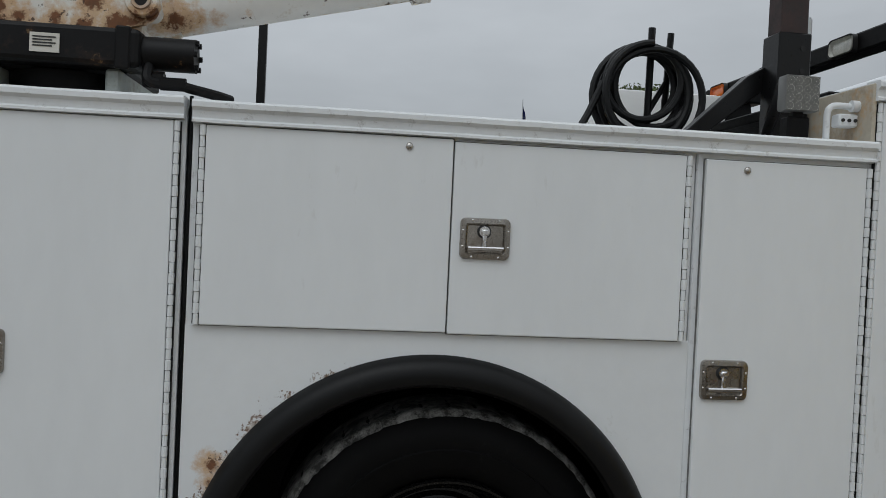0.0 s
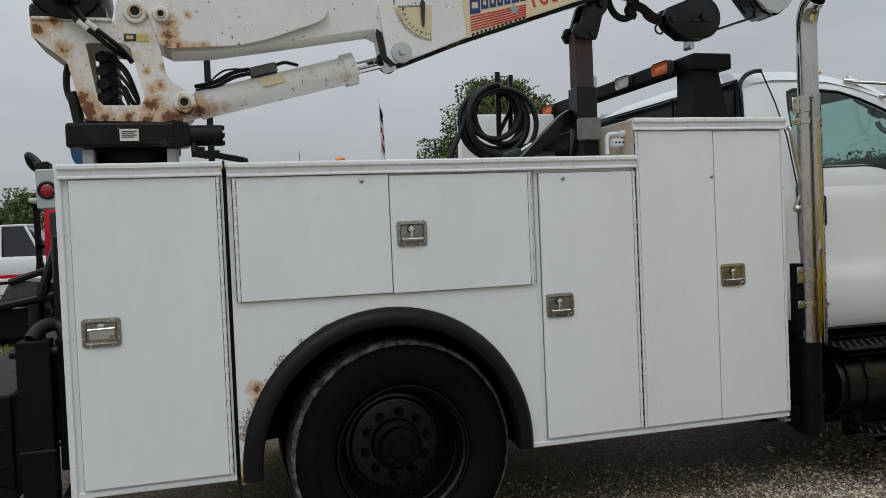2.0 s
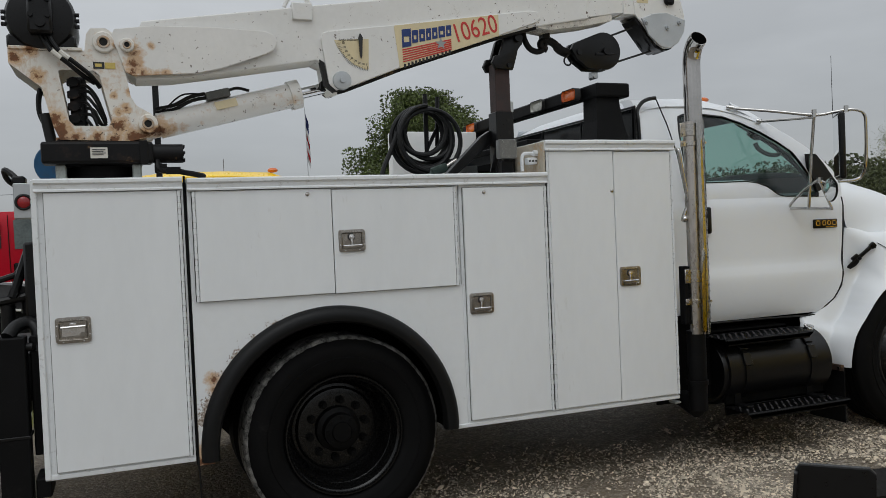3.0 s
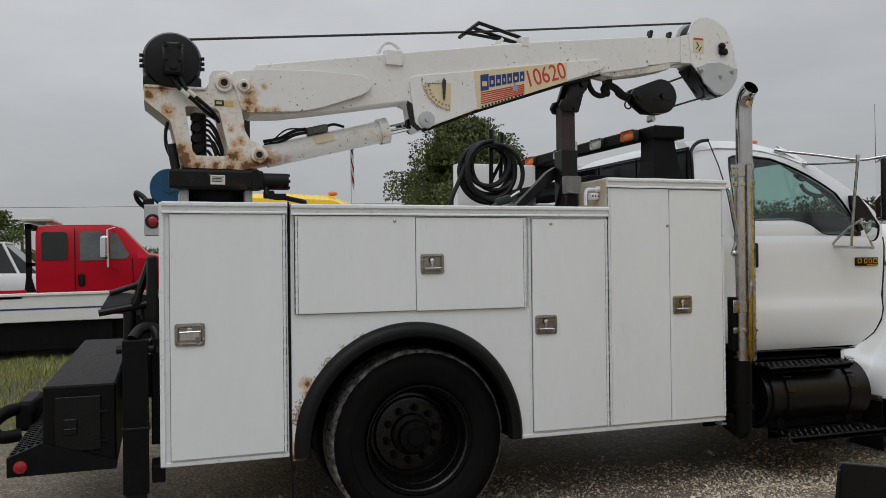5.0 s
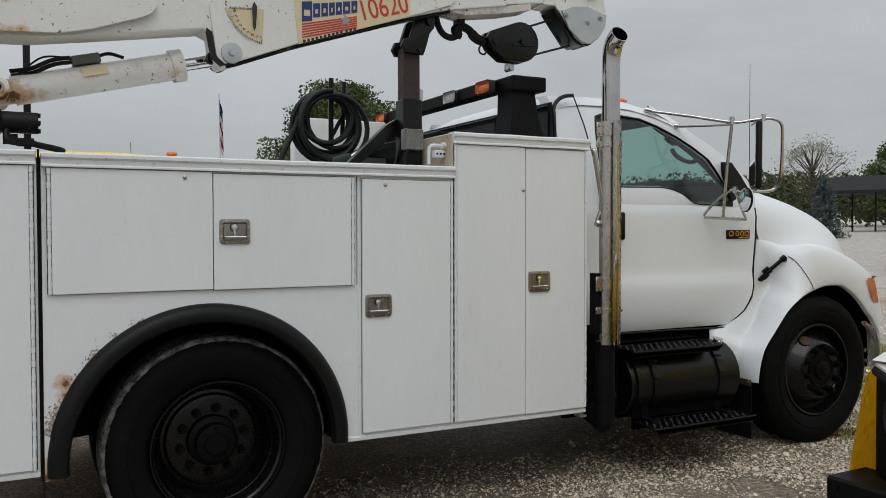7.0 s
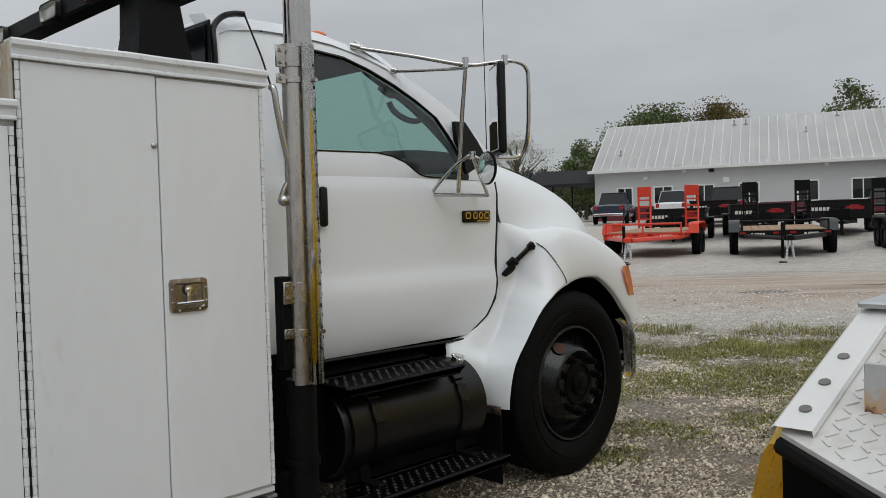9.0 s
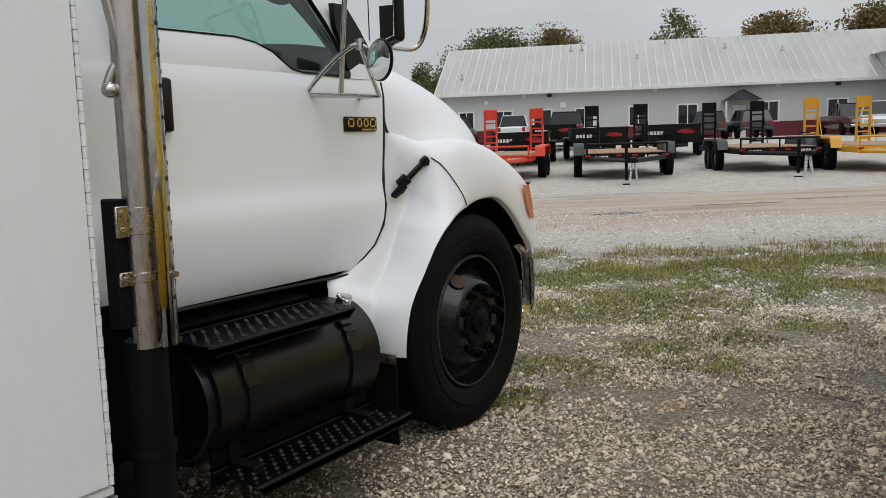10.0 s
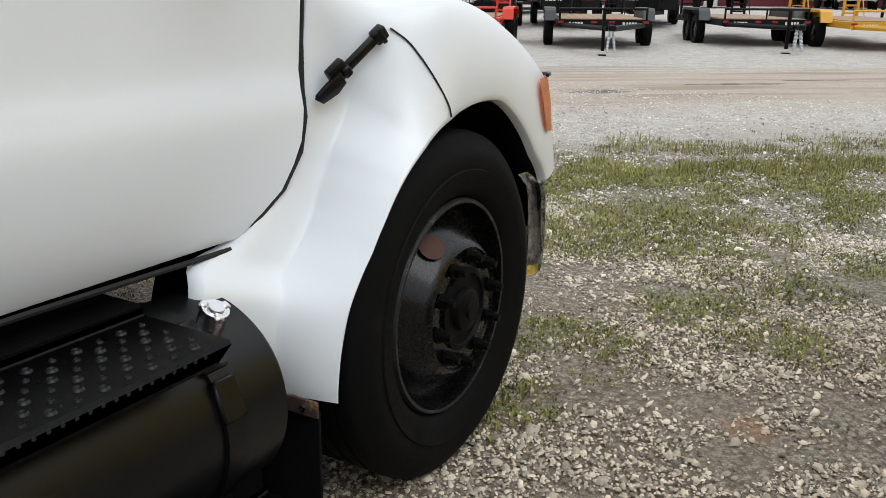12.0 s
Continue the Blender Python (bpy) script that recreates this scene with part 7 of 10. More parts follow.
part("cylinder_decal", bm, DECAL_CREAM, crane, "pale yellow decal on the cylinder")
bm = B()
box(bm, -0.50, -0.456, 0.0575, 0.06, 2.165, 2.193)
lab = part("mast_label", bm, INK, crane, "small black and yellow label")
bm = B()
box(bm, -0.454, -0.412, 0.0575, 0.06, 2.166, 2.192)
box(bm, -0.492, -0.466, 0.0565, 0.0575, 2.173, 2.186)
part("label_yellow", bm, surface("label_yellow_ink", (0.6, 0.46, 0.12), 0.5, var=0.1), lab, "yellow label field")

# hook block and shackle hanging from the boom
block = thing("hook_block", "black snatch block and hook hung under the boom", "hook block", m=TRUCK)
bm = B()
cheek = [(1.885, 2.365), (1.905, 2.40)] + [(2.092 + 0.103 * math.cos(radians(a)), 2.362 + 0.103 * math.sin(radians(a))) for a in range(115, -106, -13)] + [(1.99, 2.262), (1.915, 2.315)]
plate(bm, cheek, 0.155, 0.180, bev=0.006)
plate(bm, cheek, 0.220, 0.245, bev=0.006)
cyl(bm, (2.092, 0.18, 2.362), (2.092, 0.22, 2.362), 0.096, 28)
plate(bm, [(2.03, 2.335), (2.035, 2.35), (2.15, 2.352), (2.16, 2.342)], 0.148, 0.157, bev=0.003)
cyl(bm, (2.10, 0.14, 2.36), (2.10, 0.26, 2.36), 0.02, 12)
cyl(bm, (1.93, 0.145, 2.35), (1.93, 0.25, 2.35), 0.016, 10)
part("block_cheek", bm, BLACK, block, "black block cheeks", True)
bm = B()
sweep(bm, curve([(1.89, 0.2, 2.35), (1.84, 0.2, 2.365), (1.80, 0.2, 2.40), (1.755, 0.2, 2.415), (1.72, 0.2, 2.40), (1.725, 0.2, 2.375), (1.755, 0.2, 2.365)]), [0.026] * 10 + [0.022] * 12 + [0.018] * 15, 10)
part("hook", bm, BLACK_WORN, block, "forged black hook", True)
bm = B()
sweep(bm, curve([(1.87, 0.17, 2.335), (1.845, 0.17, 2.31), (1.85, 0.17, 2.285), (1.875, 0.17, 2.28), (1.89, 0.17, 2.30)]), 0.005, 6)
part("safety_ring", bm, BLACK, block, "small wire ring", True)
bm = B()
box(bm, 2.02, 2.06, 0.18, 0.22, 2.215, 2.25, 0.004)
cyl(bm, (2.04, 0.17, 2.225), (2.04, 0.23, 2.225), 0.014, 10)
part("block_eye", bm, GALV, block, "zinc eye under the block")
shackle = thing("hook_ring", "dark rusty hook ring welded under the boom", "shackle", m=TRUCK)
bm = B()
sweep(bm, curve([(1.615, 0.2, 2.452), (1.625, 0.2, 2.41), (1.65, 0.2, 2.37), (1.69, 0.2, 2.352), (1.73, 0.2, 2.362), (1.75, 0.2, 2.40)]), 0.016, 10)
box(bm, 1.725, 1.765, 0.17, 0.23, 2.415, 2.47, 0.004)
part("ring", bm, BLACK_WORN, shackle, "", True)

# boom rest, work lamp, hose rack
rest = thing("boom_rest", "black steel boom rest post standing on the body", "boom rest", m=TRUCK)
bm = B()
box(bm, 1.412, 1.512, 0.14, 0.24, 1.69, 2.02, 0.004)
plate(bm, [(1.36, 1.69), (1.412, 1.87), (1.42, 1.87), (1.42, 1.69)], 0.135, 0.145)
part("post_lower", bm, BLACK, rest, "black lower post tube")
bm = B()
box(bm, 1.42, 1.504, 0.15, 0.23, 2.0, 2.27, 0.003)
part("post_upper", bm, surface("red_brown_primer", (0.036, 0.016, 0.014), 0.6, var=0.4, scale=12, dirt=(0.02, 0.02, 0.02), dirt_amount=0.5, dirt_scale=7), rest, "red-brown upper post tube")
bm = B()
plate(bm, [(1.412, 2.24), (1.395, 2.27), (1.412, 2.305), (1.44, 2.31), (1.47, 2.40), (1.50, 2.43), (1.555, 2.435), (1.575, 2.41), (1.57, 2.37), (1.545, 2.34), (1.525, 2.27), (1.512, 2.235)], 0.12, 0.145, bev=0.004)
plate(bm, [(1.412, 2.24), (1.395, 2.27), (1.412, 2.305), (1.44, 2.31), (1.47, 2.40), (1.50, 2.43), (1.555, 2.435), (1.575, 2.41), (1.57, 2.37), (1.545, 2.34), (1.525, 2.27), (1.512, 2.235)], 0.235, 0.26, bev=0.004)
cyl(bm, (1.545, 0.105, 2.40), (1.545, 0.28, 2.40), 0.022, 14)
cyl(bm, (1.49, 0.11, 2.255), (1.49, 0.27, 2.255), 0.012, 10)
part("saddle", bm, BLACK, rest, "black bolted saddle", True)
bm = B()
for k in range(4):
    cyl(bm, (1.485, 0.1385, 1.78 + k * 0.065), (1.485, 0.141, 1.78 + k * 0.065), 0.008, 12)
part("pin_hole", bm, GAP, rest, "dark pin holes")
bm = B()
plate(bm, [(1.15, 1.70), (1.21, 1.70), (1.41, 1.86), (1.41, 1.93), (1.36, 1.90)], 0.22, 0.27, bev=0.003)
plate(bm, [(1.385, 1.695), (1.385, 1.72), (1.43, 1.84), (1.436, 1.836), (1.40, 1.70)], 0.10, 0.112)
part("brace", bm, BLACK, rest, "black diagonal brace")
bm = B()
box(bm, 1.505, 1.535, 0.18, 0.24, 2.02, 2.08, 0.006)
part("lamp_back", bm, GALV, rest, "small grey reflector")
for o in set(bpy.data.objects) - before_boom:
    if o.type == "MESH" and o.name.split(".")[0] not in ("mast_label", "label_yellow"):
        swing(o)
lamp = thing("work_lamp", "square LED work lamp beside the boom rest", "lamp", m=TRUCK)
bm = B()
box(bm, 1.375, 1.475, 0.03, 0.075, 1.765, 1.862, 0.008, seg=2)
part("lamp_housing", bm, surface("grey_lamp_housing", (0.16, 0.16, 0.155), 0.4, metal=0.4, var=0.1), lamp, "grey lamp housing", True)
bm = B()
for i in range(4):
    for k in range(4):
        lathe(bm, [(0.0105, 0.028), (0.008, 0.031), (0.003, 0.0305), (0, 0.0275)], (1.390 + i * 0.0235, 0, 1.779 + k * 0.0225), 10)
part("led_lens", bm, surface("pale_lens_cup", (0.72, 0.71, 0.66), 0.3, var=0.1, scale=60), lamp, "grid of clear lens cups", True)
bm = B()
box(bm, 1.378, 1.472, 0.0285, 0.031, 1.768, 1.859)
part("lamp_glass", bm, surface("lamp_face", (0.14, 0.14, 0.13), 0.3, var=0.15, scale=60), lamp, "pale lamp face")
bm = B()
box(bm, 1.392, 1.455, 0.04, 0.085, 1.69, 1.752, 0.004)
box(bm, 1.41, 1.44, 0.045, 0.07, 1.745, 1.775, 0.003)
part("lamp_foot", bm, BLACK_DULL, lamp, "black lamp foot")
catch = thing("lid_catch", "white painted pipe catch on the tower side", "catch", m=TRUCK)
bm = B()
sweep(bm, curve([(1.515, 0.06, 1.70), (1.515, 0.06, 1.765), (1.525, 0.06, 1.787), (1.55, 0.06, 1.792), (1.60, 0.06, 1.79)], 4), 0.009, 10)
box(bm, 1.545, 1.60, 0.05, 0.09, 1.735, 1.77, 0.004)
cyl(bm, (1.58, 0.055, 1.792), (1.604, 0.055, 1.792), 0.016, 12)
part("catch_bar", bm, WHITE_EDGE, catch, "", True)
bm = B()
for k in range(3):
    cyl(bm, (1.555 + 0.018 * k, 0.046, 1.752), (1.555 + 0.018 * k, 0.052, 1.752), 0.005, 8)
part("catch_hole", bm, INK, catch)
hose = thing("hose_hanger", "coiled black hose hung on two upright pegs", "hose", m=TRUCK @ Matrix.Translation((0.073, 0.262, 0.0)))
bm = B()
random.seed(9)
HC = (1.395, 1.10, 2.0)
pts = []
for k in range(10 * 32):
    a = 2 * math.pi * k / 32 + 1.57
    lap = k / 32
    r = 0.180 + 0.028 * math.sin(lap * 1.37 + 0.6) + 0.008 * noise.noise((k * 0.05, 0.0, 0.0))
    dx = 0.022 * math.sin(lap * 2.1)
    pts.append((HC[0] + dx + r * math.cos(a), HC[1] - 0.08 + 0.014 * lap + 0.012 * noise.noise((k * 0.08, 7, 0)), HC[2] + 0.215 - r + 0.012 * math.cos(lap * 2.6) + r * math.sin(a)))
sweep(bm, pts, 0.0155, 8)
sweep(bm, curve([(1.20, 1.06, 2.06), (1.14, 1.05, 1.93), (1.08, 1.02, 1.82), (1.05, 1.0, 1.70)]), 0.016, 8)
part("coil", bm, RUBBER, hose, "coiled black rubber hose", True)
bm = B()
sweep(bm, [(1.425, 1.16, 1.08), (1.435, 1.16, 2.325)], 0.016, 8)
sweep(bm, [(1.51, 1.17, 1.98), (1.525, 1.17, 2.31)], 0.0145, 8)
sweep(bm, [(1.428, 1.16, 1.95), (1.515, 1.17, 2.10)], 0.013, 8)
part("peg", bm, BLACK, hose, "black upright pegs")
bm = B()
m = Matrix.Translation((1.405, 0.87, 1.80)) @ Matrix.Rotation(radians(-18), 4, "Y")
box(bm, -0.06, 0.05, -0.03, 0.03, -0.028, 0.028, 0.014, m=m, seg=2)
cyl(bm, m @ Vector((-0.13, 0, -0.03)), m @ Vector((-0.05, 0, -0.005)), 0.016, 10)
part("fuel_nozzle", bm, surface("green_nozzle_cover", (0.035, 0.06, 0.05), 0.5, var=0.2), hose, "dark green nozzle cover", True)
bm = B()
cyl(bm, m @ Vector((-0.16, 0, -0.04)), m @ Vector((-0.10, 0, -0.02)), 0.018, 10)
part("hose_coupling", bm, STEEL, hose, "metal hose coupling", True)
bm = B()
cyl(bm, m @ Vector((0.04, 0, 0.0)), m @ Vector((0.13, 0, 0.02)), 0.014, 10)
sweep(bm, curve([m @ Vector((0.04, 0, -0.03)), m @ Vector((0.09, 0, -0.045)), m @ Vector((0.14, 0, -0.01))]), 0.005, 6)
part("nozzle_spout", bm, STEEL, hose, "metal nozzle spout and lever", True)
tank_w = thing("poly_tank", "white plastic tank standing in the bed", "tank", m=TRUCK)
bm = B()
box(bm, 1.385, 2.04, 1.80, 1.90, 1.08, 2.125, 0.012, seg=2)
part("tank_shell", bm, surface("white_poly", (0.78, 0.78, 0.76), 0.45, var=0.03), tank_w, "", True)

# light bar rack over the tower
RK = Matrix.Translation((0.075, 0.15, 0.018))
rack = thing("light_rack", "black steel rack with amber and clear marker lamps across the body", "rack", m=TRUCK @ RK)
for y0, y1 in ((0.12, 0.30), (CW - 0.60, CW - 0.42)):
    bm = B()
    bot, tp_ = [(2.02, 1.834), (2.245, 1.834)], [(2.055, 2.125), (2.20, 2.13)]
    rows = [[(bot[0][0], y0, bot[0][1]), (bot[1][0], y0, bot[1][1]), (bot[1][0], y1, bot[1][1]), (bot[0][0], y1, bot[0][1])],
            [(2.045, y0 + 0.02, 1.98), (2.215, y0 + 0.02, 1.98), (2.215, y1 - 0.01, 1.98), (2.045, y1 - 0.01, 1.98)],
            [(tp_[0][0], y0 + 0.04, tp_[0][1]), (tp_[1][0], y0 + 0.04, tp_[1][1]), (tp_[1][0], y1, tp_[1][1]), (tp_[0][0], y1, tp_[0][1])]]
    grid(bm, rows, close=True)
    box(bm, 2.045, 2.262, y0 + 0.01, y1 + 0.03, 2.115, 2.195, 0.01, seg=2)
    part("rack_post", bm, BLACK_DULL, rack, "black tapered rack post with a capped top")
bm = B()
box(bm, 2.0, 2.085, 0.30, CW - 0.45, 2.115, 2.190, 0.008)
part("cross_bar", bm, BLACK_DULL, rack, "black cross bar")
for k, y in enumerate((0.345, 0.745, 1.30, 1.80)):
    bm = B()
    box(bm, 1.988, 1.999, y - 0.075, y + 0.075, 2.122, 2.182, 0.02, seg=3)
    part("marker_lamp", bm, AMBER_DEEP if k in (0, 3) else CLEAR, rack, "amber marker lamp" if k in (0, 3) else "clear oblong lamp", True)
    bm = B()
    box(bm, 1.994, 2.001, y - 0.082, y + 0.082, 2.116, 2.188, 0.022, seg=3)
    part("lamp_gasket", bm, INK, rack, "black lamp gasket", True)
bm = B()
box(bm, 1.70, 2.0, 0.34, CW - 0.5, 1.86, 1.90, 0.006)
part("headboard", bm, BLACK_DULL, rack, "black headboard beam")
reel = thing("hose_reel", "blue steel hose reel behind the crane", "hose reel", m=TRUCK @ Matrix.Translation((0.042, 0.30, 0.0)))
bm = B()
for y in (0.45, 0.62):
    lathe(bm, [(0.02, y), (0.10, y - 0.004), (0.105, y), (0.10, y + 0.004), (0.02, y + 0.008)], (-0.742, 0, 1.822), 36)
cyl(bm, (-0.742, 0.44, 1.822), (-0.742, 0.64, 1.822), 0.03, 16)
part("reel_flange", bm, BLUE, reel, "blue reel flanges", True)
bm = B()
cyl(bm, (-0.742, 0.46, 1.822), (-0.742, 0.61, 1.822), 0.085, 28)
box(bm, -0.80, -0.68, 0.44, 0.64, 1.69, 1.73, 0.005)
part("reel_hose", bm, RUBBER, reel, "black hose wound on the reel", True)
pole = thing("stake_pole", "thin dark pole standing in the bed", "pole", m=TRUCK)
bm = B()
box(bm, -0.197, -0.160, 1.70, 1.737, 1.08, 2.46, 0.003)
part("pole_tube", bm, BLACK, pole)


# ---- the yellow tow truck beside the aisle ----
tow = thing("tow_truck", "yellow flatbed tow truck with a diamond-plate deck and black tail", "truck", m=Matrix.Translation((-0.02, -0.045, 0.02)))
DIAMOND = surface("white_diamond_plate", (0.62, 0.61, 0.58), 0.5, metal=0.2, var=0.08, scale=6, dirt=(0.3, 0.22, 0.15), dirt_amount=0.25, dirt_scale=4)
TAIL = [(2.155, -1.785), (2.06, -1.95), (1.975, -2.11), (1.95, -2.25), (1.95, -3.51), (1.975, -3.65), (2.155, -3.98)]


def deck_z(x):
    """Height of the deck: it slopes down to the tail."""
    return min(1.085, 0.948 + (x - 2.155) * 0.325)


bm = B()
rim = TAIL + [(2.50, -3.98), (2.50, -1.785)]
top = [bm.verts.new((x, y, deck_z(x))) for x, y in rim]
low = [bm.verts.new((x, y, deck_z(x) - 0.02)) for x, y in rim]
bm.faces.new(top)
bm.faces.new(low[::-1])
for k in range(len(rim)):
    j = (k + 1) % len(rim)
    bm.faces.new((top[k], low[k], low[j], top[j]))
plate(bm, [(2.501, 1.060), (2.58, 1.085), (4.7, 1.085), (4.7, 1.06), (2.58, 1.06), (2.501, 1.04)], -3.98, -1.785)
deck = part("deck", bm, DIAMOND, tow, "pale diamond-plate deck sloping at the tail")
bm = B()
random.seed(11)
for i in range(48):
    for k in range(26):
        x, y = 1.975 + i * 0.024, -1.86 - k * 0.028
        if x < np.interp(-y, [-q[1] for q in TAIL], [q[0] for q in TAIL]) + 0.02:
            continue
        m = Matrix.Translation((x, y, deck_z(x) + 0.0005)) @ Matrix.Rotation(radians(-18 if x < 2.5 else 0), 4, "Y") @ Matrix.Rotation(radians(45 if (i + k) % 2 else -45), 4, "Z")
        box(bm, -0.0105, 0.0105, -0.002, 0.002, -0.002, 0.0016, m=m)
tagged(part("diamond_tread", bm, DIAMOND, deck, "raised diamond pattern bars"), kind="stuff")
bm = B()
grid(bm, [[(2.15, y, z + 0.954), (2.50, y, z + 1.068), (2.58, y, z + 1.096), (3.1, y, z + 1.098), (4.7, y, z + 1.098)] for y, z in ((-1.838, -0.006), (-1.836, 0.004), (-1.776, 0.004), (-1.768, -0.004), (-1.768, -0.016))])
part("side_rail", bm, surface("pale_side_rail", (0.68, 0.68, 0.66), 0.4, var=0.05, scale=4), tow, "pale bolted side rail", True)
bm = B()
for x, z in ((2.208, 0.977), (2.297, 1.006), (2.391, 1.0365), (2.8, 1.102), (3.2, 1.102)):
    k = -0.31 if x < 2.5 else 0.0
    cyl(bm, (x - k * 0.008, -1.805, z - 0.008), (x + k * 0.005, -1.805, z + 0.003), 0.010, 12)
part("rail_bolt", bm, surface("dull_bolt_steel", (0.2, 0.19, 0.18), 0.4, metal=0.8, var=0.2, scale=40), tow, "countersunk rail bolts")
bm = B()
box(bm, 2.56, 4.7, -1.84, -1.775, 1.105, 1.118, 0.004)
part("rail_cap", bm, GALV, tow, "grey rail cap")
bm = B()
box(bm, 2.250, 2.31, -2.40, -1.890, 0.975, 1.052, 0.006)
box(bm, 2.242, 2.252, -2.41, -1.884, 0.975, 1.057, 0.002)
part("light_block", bm, surface("dull_plate", (0.5, 0.5, 0.49), 0.5, var=0.1, rust_amount=0.0, rust=((2.23, -1.9, 0.97, 0.06), (2.23, -2.02, 0.965, 0.07), (2.23, -2.2, 0.965, 0.06))), tow, "weathered metal block on the deck")
bm = B()
grid(bm, [[(x + 0.004, y, z if z < 0.8 else deck_z(x) - 0.016) for x, y in TAIL] for z in (0.60, 0.75, 0.9)])
bmesh.ops.solidify(bm, geom=bm.faces[:], thickness=0.03)
sweep(bm, [(x + 0.004, y, deck_z(x) - 0.022) for x, y in TAIL], 0.016, 8)
part("tailboard", bm, BLACK_DULL, tow, "black tailboard with rounded corners", True)
LM = Matrix.Translation((2.078, -1.914, 0.80)) @ Matrix.Rotation(math.atan2(0.475, -0.88) - math.pi, 4, "Z")
bm = B()
lathe(bm, [(0.085, 0.012), (0.082, -0.004), (0.070, -0.010), (0.060, 0.0), (0.0, 0.004)], (0, 0, 0), 32, axis="x")
bm.transform(LM)
part("lamp_grommet", bm, RUBBER, tow, "black rubber lamp grommet", True)
bm = B()
lathe(bm, [(0.060, 0.0), (0.045, -0.007), (0, -0.010)], (0, 0, 0), 28, axis="x")
bm.transform(LM)
part("tail_lamp", bm, RED_LENS, tow, "round red tail lamp", True)
bm = B()
SK = ((-1.790, 0.925, -1.79, 0.985, -1.79, 1.06), (-1.764, 0.924, -1.745, 0.968, -1.74, 1.045), (-1.750, 0.905, -1.715, 0.925, -1.70, 0.995), (-1.738, 0.86, -1.690, 0.87, -1.67, 0.92),
      (-1.715, 0.74, -1.665, 0.76, -1.64, 0.78), (-1.69, 0.60, -1.645, 0.60, -1.62, 0.60), (-1.70, 0.55, -1.66, 0.55, -1.63, 0.55))
grid(bm, [[(2.163, a, b), (2.35, c, d), (2.62, e, f), (3.3, e, f)] for a, b, c, d, e, f in SK])
bmesh.ops.solidify(bm, geom=bm.faces[:], thickness=0.01)
part("side_skirt", bm, YELLOW, tow, "flared yellow side skirt", True)
bm = B()
box(bm, 2.05, 2.24, -2.2, -1.690, 0.44, 0.592, 0.008)
cyl(bm, (2.045, -1.725, 0.562), (2.055, -1.725, 0.562), 0.012, 10)
part("tail_block", bm, BLACK_DULL, tow, "black tail bumper block")
bm = B()
SM = Matrix.Translation((1.01, -2.36, 0.0)) @ Matrix.Rotation(math.atan2(-0.117, 0.108), 4, "Z")
plate(bm, [(-0.105, 0.58), (-0.078, 0.835), (-0.068, 0.85), (0.070, 0.85), (0.082, 0.838), (0.075, 0.58)], -0.008, 0.008, bev=0.003)
plate(bm, [(-0.105, 0.58), (-0.078, 0.835), (-0.070, 0.835), (-0.092, 0.58)], -0.030, 0.030, bev=0.003)
bm.transform(SM)
part("stinger_head", bm, BLACK, tow, "black wheel-lift claw with a flanged edge")
bm = B()
sweep(bm, [(1.04, -2.34, 0.77), (1.35, -2.22, 0.70), (2.15, -2.05, 0.52)], 0.055, 4)
part("stinger_arm", bm, BLACK_DULL, tow, "black wheel-lift arm")
# chrome front hub with lug covers
for k in range(10):
    a = 2 * math.pi * k / 10
    bm = B()
    p = Vector((5.82 + 0.11 * math.cos(a), -1.55, 0.50 + 0.11 * math.sin(a)))
    cyl(bm, p, p + Vector((0, 0.10, 0)), 0.018, 12, 0.015)
    ball(bm, p + Vector((0, 0.10, 0)), 0.015, 10)
    part("lug_cover", bm, CHROME, tow, "chrome lug cover", True)
bm = B()
lathe(bm, [(0.085, -1.60), (0.08, -1.47), (0.06, -1.445), (0.0, -1.438)], (5.82, 0, 0.50), 28)
part("hub_cover", bm, CHROME, tow, "chrome hub cover", True)
# cab end with bonnet
bm = B()
rows = []
for x, zt, y in ((4.1, 2.02, -1.74), (4.75, 2.05, -1.72), (5.2, 2.1, -1.66), (5.45, 1.75, -1.55), (5.7, 1.35, -1.48), (6.2, 1.28, -1.47), (6.55, 1.15, -1.50), (6.62, 0.8, -1.58)):
    rows.append([(x, y, 0.55), (x, y + 0.02, 0.8), (x, y, 1.05), (x, y - 0.05, max(1.06, zt - 0.12)), (x, y - 0.15, zt), (x, -2.8, zt + 0.04), (x, -3.8, zt), (x, -3.9, 1.0), (x, -3.9, 0.55)])
grid(bm, rows)
bm.faces.new([bm.verts.new(q) for q in rows[0]])
part("tow_cab", bm, YELLOW, tow, "yellow cab and bonnet", True)
bm = B()
lathe(bm, [(0.46, -1.525), (0.50, -1.51), (0.53, -1.53), (0.53, -1.66)], (5.95, 0, 0.50), 30, 0, 180)
part("tow_fender", bm, YELLOW, tow, "yellow wheel arch", True)
for wx in (5.95, 3.3):
    bm = B()
    lathe(bm, [(0.0, -1.72), (0.25, -1.72), (0.28, -1.68), (0.44, -1.67), (0.46, -1.70), (0.46, -1.95), (0.0, -1.97)], (wx, 0.10 if wx > 5 else 0.0, 0.455), 36)
    part("wheel", bm, TYRE, tow, "black tyre", True)
bm = B()
box(bm, 6.50, 6.66, -3.9, -1.56, 0.52, 0.74, 0.03, seg=2)
part("tow_bumper", bm, CHROME, tow, "chrome bumper end", True)
bm = B()
box(bm, 5.1, 5.75, -1.74, -1.455, 0.30, 0.35, 0.01)
box(bm, 5.1, 5.75, -1.462, -1.450, 0.14, 0.32, 0.004)
part("tow_step", bm, BLACK_DULL, tow, "black step")
bm = B()
box(bm, 6.1, 6.5, -1.56, -1.48, 0.22, 0.50, 0.02)
part("mud_flap", bm, BLACK_DULL, tow, "black mud flap")
bm = B()
